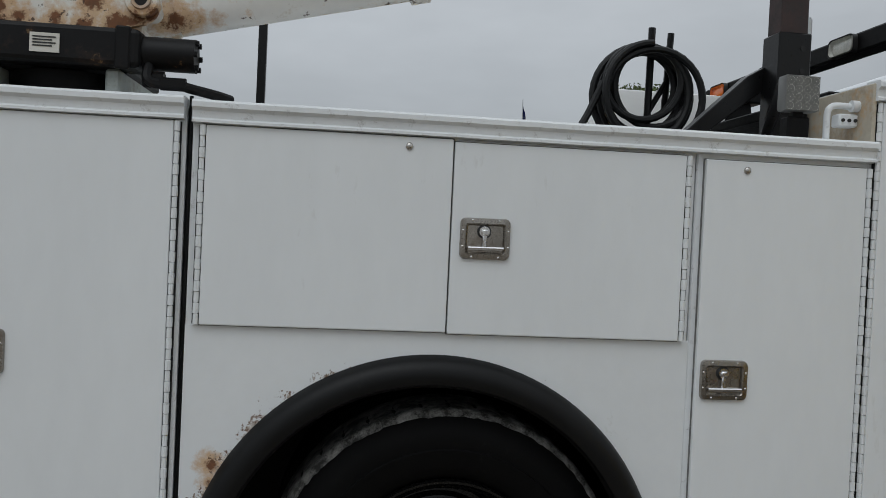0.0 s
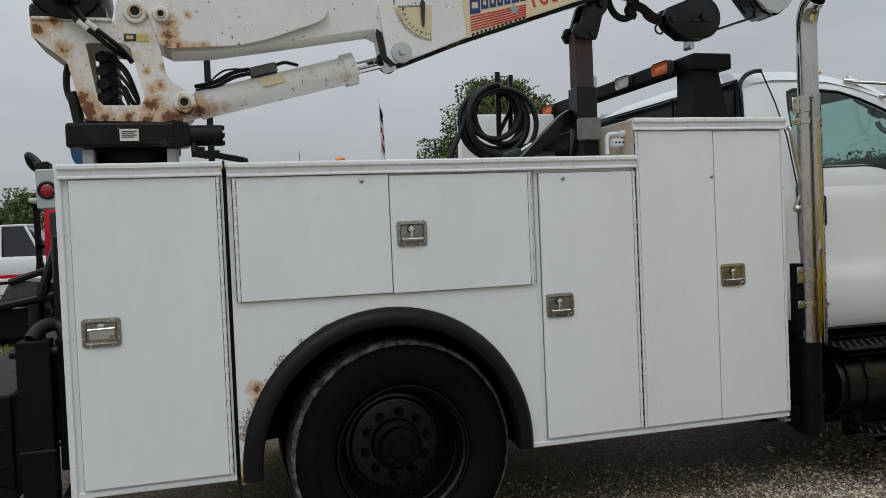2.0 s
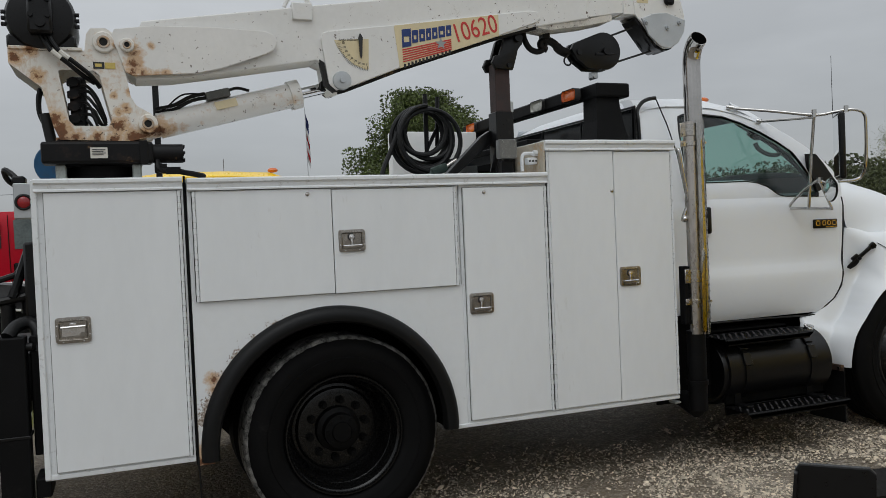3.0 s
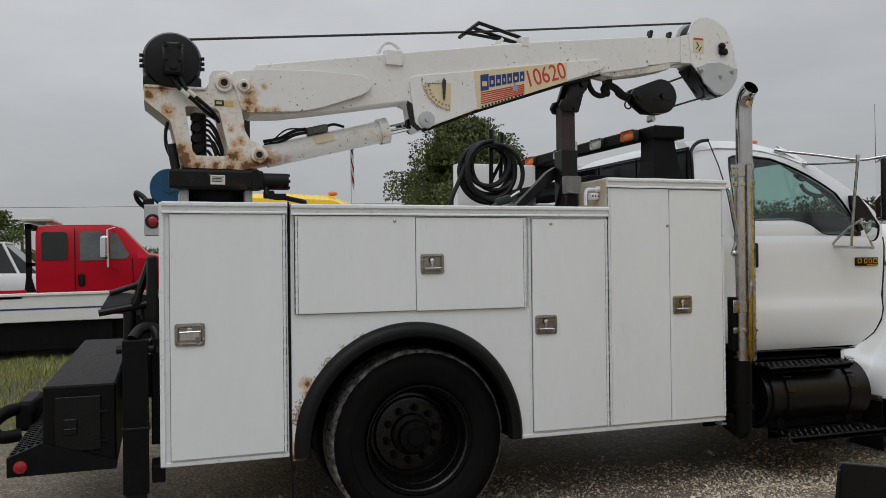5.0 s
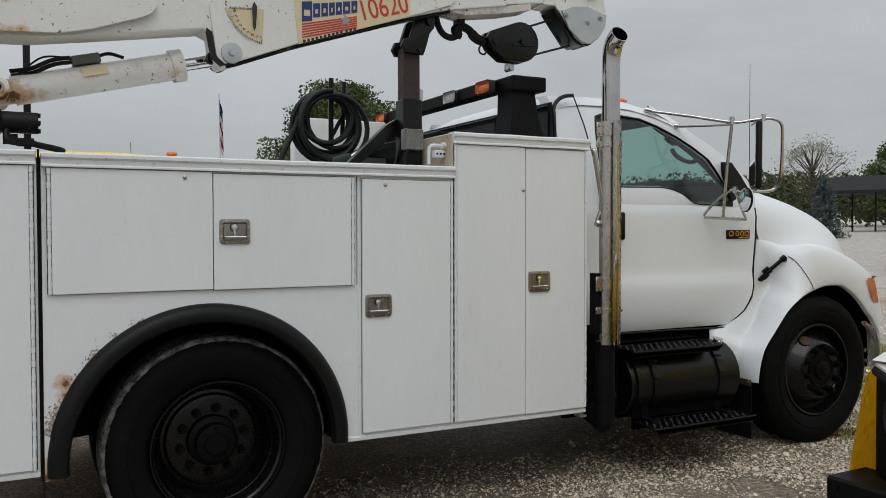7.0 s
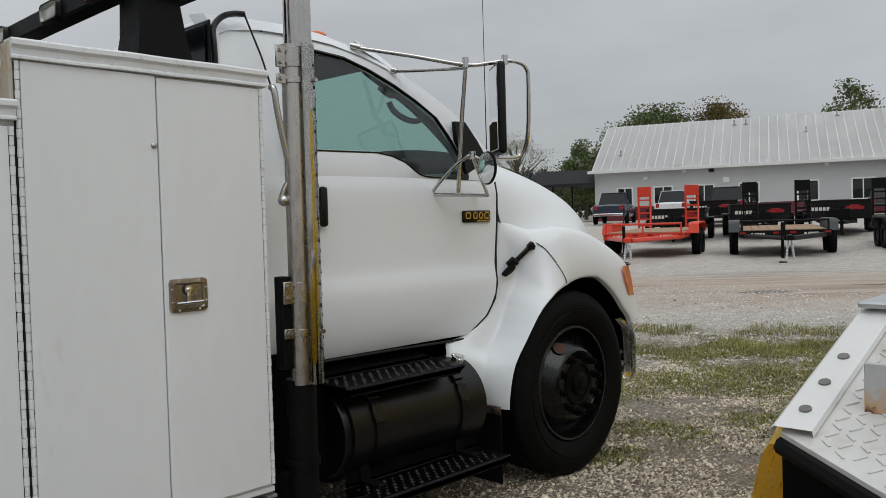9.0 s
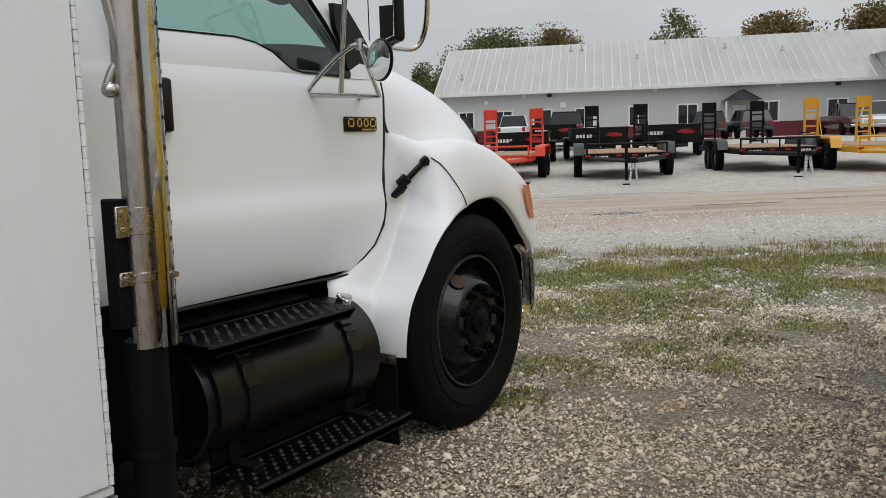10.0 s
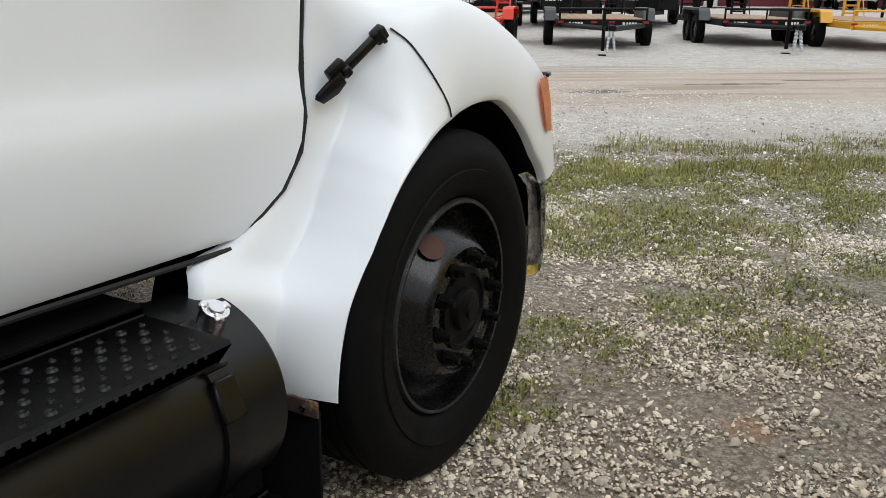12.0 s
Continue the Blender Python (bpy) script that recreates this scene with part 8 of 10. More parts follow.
box(bm, 5.75, 5.85, -1.56, -1.43, 0.64, 0.82, 0.01)
part("lamp_bracket", bm, BLACK_DULL, tow, "black lamp bracket")
bm = B()
sweep(bm, [(5.45, -1.70, 1.55), (5.6, -1.435, 1.62), (5.6, -1.435, 1.95)], 0.012, 8)
box(bm, 5.59, 5.64, -1.53, -1.35, 1.72, 2.15, 0.02, seg=2)
ball(bm, (5.62, -1.43, 1.565), 0.105, 20, (0.3, 1, 1))
part("tow_mirror", bm, BLACK, tow, "black mirror heads on an arm", True)
bm = B()
lathe(bm, [(0.094, 0.0), (0.06, 0.008), (0.03, 0.012), (0.0, 0.013)], (0, 0, 0), 24, axis="z")
bm.transform(Matrix.Translation((5.592, -1.433, 1.565)) @ Matrix.Rotation(radians(-90), 4, "Y"))
part("tow_mirror_face", bm, MIRROR, tow, "round convex mirror glass", True)


# ---- trailers ----
def local(x, y, heading, z=0.0):
    return pose(x, y, z, 0, 0, heading)


LOT = Matrix.Translation((44.362, 14.577, 0)) @ Matrix.Rotation(radians(0.619), 4, "Z") @ Matrix.Translation((-44.58, -14.18, 0))   # the far side of the lot
HEAD = math.degrees(math.atan2(-0.40, -0.915))


TRAILER_BLACK = surface("trailer_black_paint", (0.005, 0.005, 0.0055), 0.45, spec=0.14, var=0.2, scale=4)


def trailer(at, paint, m, fender_mat, group="deck trailers in a row"):
    t = thing("deck_trailer", f"{paint[1]} tilt-deck equipment trailer with two ramps raised, on gravel", "trailer", group, m)
    P = paint[0]
    bm = B()
    for s in (-1, 1):
        box(bm, -2.9, 2.2, s * 1.02 - 0.05, s * 1.02 + 0.05, 0.52, 0.68, 0.01)
    box(bm, -2.9, -2.8, -1.0, 1.0, 0.52, 0.66)
    box(bm, 2.1, 2.2, -1.0, 1.0, 0.50, 0.68)
    for k in range(7):
        box(bm, -2.5 + k * 0.7, -2.44 + k * 0.7, -1.0, 1.0, 0.54, 0.63)
    part("trailer_frame", bm, P, t, f"{paint[1]} steel frame")
    bm = B()
    for s in (-1, 1):
        sweep(bm, [(2.15, s * 0.95, 0.56), (4.3, s * 0.06, 0.56)], 0.06, 6)
    box(bm, 4.25, 4.65, -0.07, 0.07, 0.52, 0.64, 0.02)
    part("drawbar", bm, P, t, f"{paint[1]} A-frame drawbar")
    bm = B()
    for s in (-1, 1):
        sweep(bm, [(2.16, s * 1.0, 0.68), (2.16, s * 1.0, 0.92)], 0.025, 6)
    sweep(bm, [(2.16, -1.02, 0.92), (2.16, 1.02, 0.92)], 0.03, 6)
    sweep(bm, [(2.16, 0, 0.68), (2.16, 0, 0.92)], 0.02, 6)
    part("front_rail", bm, P, t, "front stop rail")
    for k in range(9):
        bm = B()
        y = -0.97 + k * 0.2157
        box(bm, -2.78, 2.08, y, y + 0.205, 0.665, 0.70, 0.006)
        part("deck_plank", bm, WOOD, t)
    for s in (-1, 1):
        bm = B()
        plate(bm, [(-1.05, 0.62), (-0.95, 0.86), (-0.85, 0.92), (0.85, 0.92), (0.95, 0.86), (1.05, 0.62), (0.98, 0.62), (0.86, 0.86), (-0.86, 0.86), (-0.98, 0.62)], s * 1.2 - 0.14, s * 1.2 + 0.14)
        plate(bm, [(-0.98, 0.60), (-0.90, 0.85), (-0.82, 0.90), (0.82, 0.90), (0.90, 0.85), (0.98, 0.60)], s * 1.08 - 0.01, s * 1.08 + 0.01)
        part("fender", bm, fender_mat, t, "wheel fender")
        for wx in (-0.46, 0.46):
            bm = B()
            lathe(bm, [(0, -0.06), (0.2, -0.06), (0.21, -0.1), (0.35, -0.11), (0.37, -0.08), (0.37, 0.08), (0.35, 0.11), (0.21, 0.1), (0.2, 0.06), (0, 0.06)], (0, 0, 0), 28)
            w = part("wheel", bm, TYRE, t, "black trailer wheel", True, loc=(wx, s * 1.22, 0.37))
            bm = B()
            lathe(bm, [(0.2, 0.0), (0.19, -0.005), (0.1, 0.0), (0.05, -0.02), (0, -0.02)], (0, s * 0.066 if s > 0 else -0.066, 0), 20)
            part("rim", bm, RIM, w)
    for s in (-1, 1):
        bm = B()
        y0 = s * 0.75
        for q in (-0.19, 0.19):
            box(bm, -2.96, -2.88, y0 + q - 0.03, y0 + q + 0.03, 0.62, 2.0, 0.005)
        for k in range(5):
            box(bm, -2.95, -2.89, y0 - 0.19, y0 + 0.19, 0.75 + k * 0.21, 0.80 + k * 0.21)
        box(bm, -2.96, -2.90, y0 - 0.22, y0 + 0.22, 1.72, 2.05, 0.006)
        sweep(bm, [(-2.9, y0 + 0.22, 1.5), (-2.45, y0 + 0.22, 0.68)], 0.015, 6)
        part("ramp", bm, P, t, f"{paint[1]} upright ladder ramp")
    bm = B()
    box(bm, 4.135, 4.205, -0.175, -0.105, 0.10, 0.92, 0.01)
    box(bm, 4.09, 4.25, -0.22, -0.06, 0.0, 0.025, 0.004)
    sweep(bm, [(4.17, -0.14, 1.0), (4.17, -0.14, 1.06), (4.17, 0.1, 1.06)], 0.015, 6)
    part("jack", bm, BLACK_DULL, t, "black jack stand")
    for s in (-1, 1):
        bm = B()
        pts = [(4.45 + 0.06 * math.sin(5 * k / 32), s * (0.03 + 0.05 * math.sin(math.pi * k / 32)), 0.58 - 0.48 * math.sin(math.pi * k / 32)) for k in range(33)]
        sweep(bm, pts, [0.032 if k % 2 else 0.014 for k in range(33)], 6)
        part("chain", bm, GALV, t, "hanging safety chain")
    for y in (-0.62, 0.62):
        bm = B()
        for k in range(5):
            box(bm, 2.2, 2.205, y - 0.17 + k * 0.068 + (0.02 if k == 1 else 0), y - 0.12 + k * 0.068, 0.555, 0.625)
        part("maker_mark", bm, LABEL_WHITE, t, "white maker's mark as plain blocks")
    bm = B()
    for k in range(5):
        box(bm, 0.4 + k * 0.09, 0.46 + k * 0.09, 1.07, 1.075, 0.57, 0.63)
    part("maker_mark", bm, LABEL_WHITE, t, "white maker's mark as plain blocks")
    for y in (-0.98, 0.98, -0.2, 0.2):
        bm = B()
        box(bm, 2.2, 2.206, y - 0.07, y + 0.07, 0.60, 0.65)
        part("reflector_tape", bm, RED_LENS, t)
    for q in range(5):
        bm = B()
        box(bm, -2.4 + q * 1.0, -2.2 + q * 1.0, 1.07, 1.076, 0.58, 0.63)
        part("reflector_tape", bm, RED_LENS, t)
    return t


OCHRE = surface("ochre_trailer_paint", (0.62, 0.31, 0.012), 0.4, var=0.08, scale=2, dirt=(0.2, 0.12, 0.05), dirt_amount=0.1, dirt_scale=4)
GREY_FENDER = surface("grey_primer_fender", (0.045, 0.05, 0.052), 0.5, var=0.1)
trailer((22.8, 9.75), (ORANGE_RED, "orange-red"), LOT @ local(22.8, 9.9, HEAD - 3), ORANGE_RED)
trailer((23.7, 6.55), (TRAILER_BLACK, "black"), LOT @ local(23.75, 6.6, HEAD), GREY_FENDER)
trailer((26.7, 3.6), (TRAILER_BLACK, "black"), LOT @ local(26.6, 3.55, HEAD + 3), GREY_FENDER)
trailer((26.6, 0.55), (OCHRE, "ochre yellow"), LOT @ local(26.6, 0.6, HEAD + 0.5), OCHRE)


def dump_trailer(m):
    t = thing("dump_trailer", "black high-sided dump trailer with white marks on its side", "trailer", "dump trailers behind", m)
    bm = B()
    box(bm, -2.1, 2.1, -1.0, -0.95, 0.52, 1.12, 0.005)
    box(bm, -2.1, 2.1, 0.95, 1.0, 0.52, 1.12, 0.005)
    box(bm, -2.1, -2.05, -1.0, 1.0, 0.52, 1.12, 0.005)
    box(bm, 2.05, 2.1, -1.0, 1.0, 0.52, 1.12, 0.005)
    box(bm, -2.1, 2.1, -1.0, 1.0, 0.50, 0.54)
    for s in (-1, 1):
        box(bm, -2.13, 2.13, s * 1.0 - 0.04, s * 1.0 + 0.04, 1.10, 1.16, 0.01)
    box(bm, 2.07, 2.14, -1.0, 1.0, 1.10, 1.16, 0.01)
    for y in (-0.5, 0.0, 0.5):
        box(bm, 2.09, 2.12, y - 0.03, y + 0.03, 0.52, 1.12, 0.004)
    part("dump_box", bm, BLACK, t, "black steel dump box")
    bm = B()
    for s in (-1, 1):
        box(bm, -2.0, 2.2, s * 0.5 - 0.06, s * 0.5 + 0.06, 0.36, 0.50)
        sweep(bm, [(2.15, s * 0.5, 0.42), (3.5, s * 0.05, 0.42)], 0.06, 6)
    box(bm, 2.3, 2.75, -0.32, 0.32, 0.48, 0.86, 0.02)
    part("dump_frame", bm, BLACK_DULL, t, "black frame with a battery box")
    bm = B()
    box(bm, 3.38, 3.48, -0.05, 0.05, 0.0, 0.95, 0.01)
    part("jack", bm, BLACK_DULL, t)
    for s in (-1, 1):
        for wx in (-0.6, 0.3):
            bm = B()
            lathe(bm, [(0, -0.1), (0.34, -0.1), (0.37, -0.07), (0.37, 0.07), (0.34, 0.1), (0, 0.1)], (wx, s * 1.14, 0.37), 24)
            part("wheel", bm, TYRE, t, "", True)
        bm = B()
        box(bm, -1.05, 0.75, s * 1.14 - 0.12, s * 1.14 + 0.12, 0.76, 0.82, 0.02)
        part("fender", bm, GREY_FENDER, t)
    bm = B()
    for k in range(5):
        box(bm, 2.12, 2.126, -0.85 + k * 0.12, -0.76 + k * 0.12, 0.80, 0.92)
    part("maker_mark", bm, LABEL_WHITE, t, "white maker's mark as plain blocks")
    bm = B()
    for k in range(5):
        box(bm, -0.9 + k * 0.17, -0.77 + k * 0.17, 1.0, 1.008, 0.80, 0.93)
    part("maker_mark", bm, LABEL_WHITE, t, "white maker's mark as plain blocks")
    bm = B()
    box(bm, 2.12, 2.127, 0.22, 0.78, 0.82, 0.93)
    box(bm, 2.12, 2.127, 0.34, 0.66, 0.93, 0.98)
    part("red_mark", bm, RED_LENS, t, "red painted mark")
    bm = B()
    box(bm, 0.35, 1.0, 1.0, 1.008, 0.8, 0.93)
    part("red_mark", bm, RED_LENS, t, "red painted mark")
    return t


for x, y, h in ((30.3, 13.0, HEAD), (31.8, 10.6, HEAD + 2), (32.5, 8.05, HEAD - 2), (38.0, 15.2, HEAD)):
    dump_trailer(LOT @ local(x, y, h, rise(x, y)))
dump_trailer(LOT @ local(39.3, -2.7, 100, 0.42))


# ---- parked cars ----
def car(name, label, paint, m, kind):
    t = thing(name, label, "car" if kind == "suv" else "pickup", "parked cars", m)
    bm = B()
    L = 2.35 if kind == "suv" else 2.9
    hz = 1.0 if kind == "suv" else 1.12
    rows = []
    for x, w, z0, z1 in ((-L, 0.80, 0.55, hz - 0.08), (-L + 0.12, 0.92, 0.42, hz), (-L * 0.5, 0.97, 0.36, hz + 0.02), (0, 0.98, 0.36, hz + 0.02), (L * 0.35, 0.97, 0.36, hz), (L * 0.8, 0.94, 0.36, hz - 0.08), (L - 0.1, 0.88, 0.42, hz - 0.16), (L, 0.76, 0.52, hz - 0.28)):
        rows.append([(x, -w * 0.9, z0), (x, -w, z0 + 0.12), (x, -w, z1 - 0.14), (x, -w + 0.06, z1), (x, 0, z1 + 0.03), (x, w - 0.06, z1), (x, w, z1 - 0.14), (x, w, z0 + 0.12), (x, w * 0.9, z0)])
    grid(bm, rows)
    for r in (rows[0], rows[-1]):
        bm.faces.new([bm.verts.new(p) for p in r])
    part("car_body", bm, paint, t, "", True)
    a, b = (-L + 0.15, L * 0.38) if kind == "suv" else (-0.9, 1.25)
    top = hz + (0.62 if kind == "suv" else 0.72)
    bm = B()
    sec = [(a, 0.84, hz, 0.0), (a + (0.22 if kind == "suv" else 0.15), 0.74, top - 0.05, 1.0), (a + 0.6, 0.74, top, 1), (b - 0.75, 0.74, top, 1), (b, 0.84, hz, 0)]
    grid(bm, [[(x, -w, hz), (x, -w + (0.1 if e else 0), z), (x, w - (0.1 if e else 0), z), (x, w, hz)] for x, w, z, e in sec])
    part("cabin_glass", bm, DARK_GLASS, t, "dark car windows")
    bm = B()
    box(bm, a + 0.3, b - 0.7, -0.66, 0.66, top - 0.03, top + 0.02, 0.015)
    part("car_roof", bm, paint, t)
    for x, e in ((a + 0.2, 0.1), (a + (b - a) * 0.42, 0.0), (b - 0.4, -0.35)):
        for s in (-1, 1):
            bm = B()
            sweep(bm, [(x, s * 0.85, hz), (x + e, s * 0.66, top)], 0.035, 6)
            part("pillar", bm, paint, t)
    for s in (-1, 1):
        for wx in (-L * 0.6, L * 0.62):
            bm = B()
            lathe(bm, [(0, -0.11), (0.2, -0.12), (0.22, -0.09), (0.35, -0.1), (0.37, -0.06), (0.37, 0.1), (0, 0.1)], (wx, s * 0.9, 0.37), 24)
            part("wheel", bm, TYRE, t, "", True)
    for s in (-1, 1):
        bm = B()
        box(bm, -L - 0.01, -L + 0.1, s * 0.72 - 0.1, s * 0.72 + 0.1, hz - 0.28, hz - 0.02, 0.02)
        part("rear_lamp", bm, RED_LENS, t)
    for s in (-1, 1):
        bm = B()
        box(bm, L - 0.12, L + 0.01, s * 0.62 - 0.14, s * 0.62 + 0.14, hz - 0.42, hz - 0.26, 0.02)
        part("headlamp", bm, CLEAR, t)
    bm = B()
    box(bm, L - 0.05, L + 0.03, -0.48, 0.48, hz - 0.55, hz - 0.25, 0.02)
    box(bm, L - 0.06, L + 0.06, -0.85, 0.85, 0.45, 0.62, 0.04)
    part("front_bumper", bm, CHROME if kind == "pickup" else paint, t)
    bm = B()
    box(bm, -L - 0.06, -L + 0.06, -0.85, 0.85, 0.48, 0.64, 0.04)
    part("rear_bumper", bm, CHROME if kind == "pickup" else paint, t)
    return t


PAINTS = {k: surface(f"{k}_car_paint", c, 0.25, var=0.04, coat=0.5) for k, c in (("white", (0.72, 0.73, 0.74)), ("black", (0.012, 0.013, 0.014)), ("blue", (0.01, 0.018, 0.04)), ("charcoal", (0.035, 0.039, 0.042)), ("maroon", (0.05, 0.006, 0.009)))}
car("pickup", "white pickup parked with its tail to the lot", PAINTS["white"], LOT @ local(47.5, 22.3, 24, 0.52), "pickup")
car("pickup", "dark blue pickup parked with its tail to the lot", PAINTS["blue"], LOT @ local(44.5, 24.6, 24, 0.5), "pickup")
car("pickup", "black pickup parked with its tail to the lot", PAINTS["black"], LOT @ local(44.0, 17.3, 24, 0.50), "pickup")
car("estate_car", "charcoal estate car parked before the building", PAINTS["charcoal"], LOT @ local(52.0, 11.6, 17, 0.54), "suv")
car("estate_car", "dark grey estate car parked askew before the building", PAINTS["charcoal"], LOT @ local(53.0, 9.6, 26, 0.54), "suv")
car("pickup", "dark maroon pickup parked beside the building", PAINTS["maroon"], LOT @ local(56.6, 4.6, 205, 0.55), "pickup")
car("pickup", "white pickup facing the lot", PAINTS["white"], LOT @ local(53.6, 2.75, 187, 0.54), "pickup")
car("pickup", "white pickup parked behind the red truck", PAINTS["white"], local(-4.6, 17.9, 0, 0.05), "pickup")

# ---- the office building ----
FDIR = Vector((0.372, -0.928, 0)).normalized()
INN = Vector((0.928, 0.372, 0)).normalized()
BL = LOT @ Matrix(((FDIR.x, INN.x, 0, 51.0), (FDIR.y, INN.y, 0, 30.2), (0, 0, 1, 0.55), (0, 0, 0, 1)))
office = thing("office_building", "long grey metal-sided office with a pale ribbed roof and maroon base", "building", m=BL)
W, DEP, EAVE, RIDGE = 29.3, 13.0, 3.62, 7.2
wins = [(1.6, 1.0), (4.1, 1.2), (6.8, 1.2), (9.65, 1.2), (13.23, 1.2), (16.4, 1.25), (21.55, 1.2), (25.78, 1.2)]


def window_holes(ws, z0, z1):
    return [[(a, z0), (a + w, z0), (a + w, z1), (a, z1)] for a, w in ws]


bm = B()
plate(bm, [(0, 0.95), (W, 0.95), (W, EAVE), (0, EAVE)], 0.0, 0.2, window_holes(wins, 1.0, 2.22) + [[(19.85, 0.96), (20.8, 0.96), (20.8, 2.1), (19.85, 2.1)]])
part("wall", bm, SIDING, office, "grey ribbed metal wall")
bm = B()
plate(bm, [(0, 0), (19.85, 0), (19.85, 0.95), (0, 0.95)], -0.012, 0.2)
plate(bm, [(20.8, 0), (W, 0), (W, 0.95), (20.8, 0.95)], -0.012, 0.2)
part("wainscot", bm, MAROON, office, "maroon lower wall")
bm = B()
for k in range(int(W / 0.3)):
    box(bm, 0.15 + k * 0.3, 0.19 + k * 0.3, -0.02, 0.0, 2.3, EAVE)
part("siding_rib", bm, SIDING, office, "upright siding ribs")
bm = B()
box(bm, 0, 0.2, 0.2, DEP, 0, EAVE)
box(bm, 0, W, DEP - 0.2, DEP, 0, EAVE)
plate(bm, [(0.2, 0), (W, 0), (W, EAVE), (0.2, EAVE)], 9.0, 9.1)
part("side_wall", bm, SIDING, office, "grey side and back walls")
bm = B()
bm.faces.new([bm.verts.new(p) for p in ((0.02, 0, EAVE), (0.02, DEP / 2, RIDGE), (0.02, DEP, EAVE))])
part("gable", bm, SIDING, office, "grey gable end")
for a, b, nm in ((-0.45, DEP / 2, "front"), (DEP + 0.45, DEP / 2, "back")):
    bm = B()
    zc = EAVE - 0.12
    grid(bm, [[(-0.12, a, zc), (-0.12, b, RIDGE)], [(W + 9, a, zc), (W + 9, b, RIDGE)]])
    bmesh.ops.solidify(bm, geom=bm.faces[:], thickness=0.06)
    roof = part("roof", bm, ROOF, office, "pale standing-seam metal roof")
    if nm == "front":
        for k in range(50):
            bm = B()
            x = -0.08 + k * 0.61
            sweep(bm, [(x, a, zc + 0.03), (x, b, RIDGE + 0.03)], 0.036, 4)
            part("roof_seam", bm, ROOF, roof)
        for x, y in ((1.6, 1.7), (9.2, 5.4), (10.0, 5.4), (13.9, 3.6), (16.0, 5.8), (23.7, 3.8), (20.0, 4.6)):
            bm = B()
            z = zc + (RIDGE - zc) * (y - a) / (b - a)
            cyl(bm, (x, y, z), (x, y, z + 0.38), 0.06, 10)
            cyl(bm, (x, y, z), (x, y, z + 0.06), 0.16, 10)
            part("roof_vent", bm, GALV, roof, "small grey roof vent", True)
bm = B()
box(bm, -0.4, W, -0.55, -0.42, EAVE - 0.28, EAVE - 0.08, 0.01)
part("gutter", bm, TRIM_WHITE, office, "pale gutter")
bm = B()
box(bm, -0.3, W, -0.45, 0.0, EAVE - 0.2, EAVE - 0.16)
part("soffit", bm, TRIM_WHITE, office, "pale soffit")
for a, w in wins:
    bm = B()
    for x0, x1, z0, z1 in ((a - 0.07, a + w + 0.07, 2.22, 2.32), (a - 0.07, a + w + 0.07, 0.93, 1.0), (a - 0.07, a + 0.03, 1.0, 2.22), (a + w - 0.03, a + w + 0.07, 1.0, 2.22), (a + w / 2 - 0.035, a + w / 2 + 0.035, 1.0, 2.22)):
        box(bm, x0, x1, -0.04, 0.1, z0, z1)
    wf = part("window_frame", bm, TRIM_WHITE, office, "white window frame")
    bm = B()
    box(bm, a, a + w, 0.06, 0.08, 1.0, 2.22)
    part("pane", bm, DARK_GLASS, wf, "dark window pane")
bm = B()
box(bm, 19.9, 20.75, 0.02, 0.08, 0.0, 2.08)
dr = part("entry_door", bm, TRIM_WHITE, office, "white entrance door")
bm = B()
box(bm, 20.05, 20.6, 0.0, 0.018, 1.1, 1.75)
part("door_pane", bm, DARK_GLASS, dr)
bm = B()
grid(bm, [[(19.15, -1.5, 2.35), (19.15, 0.0, 2.35)], [(20.33, -1.5, 3.05), (20.33, 0, 3.05)], [(21.51, -1.5, 2.35), (21.51, 0, 2.35)]])
bmesh.ops.solidify(bm, geom=bm.faces[:], thickness=0.08)
plate(bm, [(19.25, 2.36), (21.4, 2.36), (20.33, 2.98)], -1.42, -1.38)
part("porch_roof", bm, surface("dark_shingle", (0.06, 0.065, 0.07), 0.8, var=0.2), office, "dark gabled porch roof")
bm = B()
for x in (19.3, 21.35):
    box(bm, x - 0.05, x + 0.05, -1.4, -1.3, 0, 2.36)
part("porch_post", bm, TRIM_WHITE, office)
for x, z, s in ((3.4, 2.75, 0.28), (8.6, 2.35, 0.42), (6.0, 3.1, 0.26), (14.8, 3.15, 0.26), (22.6, 3.15, 0.25)):
    bm = B()
    box(bm, x, x + s, -0.12, 0.0, z, z + s * 0.9, 0.02)
    part("wall_box", bm, TRIM_WHITE, office, "small pale box on the wall")
for x in (7.75, 26.2):
    bm = B()
    box(bm, x, x + 0.3, -0.2, 0.0, 3.1, 3.32, 0.03)
    part("wall_lamp", bm, BLACK, office, "dark wall lamp")
# forward wing
wing = thing("wing_building", "taller grey metal wing with maroon base beside the office", "building", m=BL)
K, WE = 7.0, 5.2
bm = B()
box(bm, W, W + 0.2, -K, 12, 0.95, WE)
box(bm, W, W + 6.0, -K, -K + 0.2, 0.95, WE)
part("wall", bm, SIDING, wing, "grey ribbed wing wall")
bm = B()
box(bm, W - 0.015, W + 0.2, -K - 0.015, 0, 0, 0.95)
box(bm, W, W + 2.6, -K - 0.015, -K + 0.2, 0, 0.95)
part("wainscot", bm, MAROON, wing, "maroon lower wall")
bm = B()
grid(bm, [[(W - 0.4, -K - 0.4, WE - 0.1), (W - 0.4, 14, WE - 0.1)], [(W + 12, -K - 0.4, WE + 3.2), (W + 12, 14, WE + 3.2)]])
bmesh.ops.solidify(bm, geom=bm.faces[:], thickness=0.1)
part("roof", bm, ROOF, wing, "pale metal wing roof")
bm = B()
box(bm, W - 0.03, W, -4.6, -3.6, 2.6, 3.9)
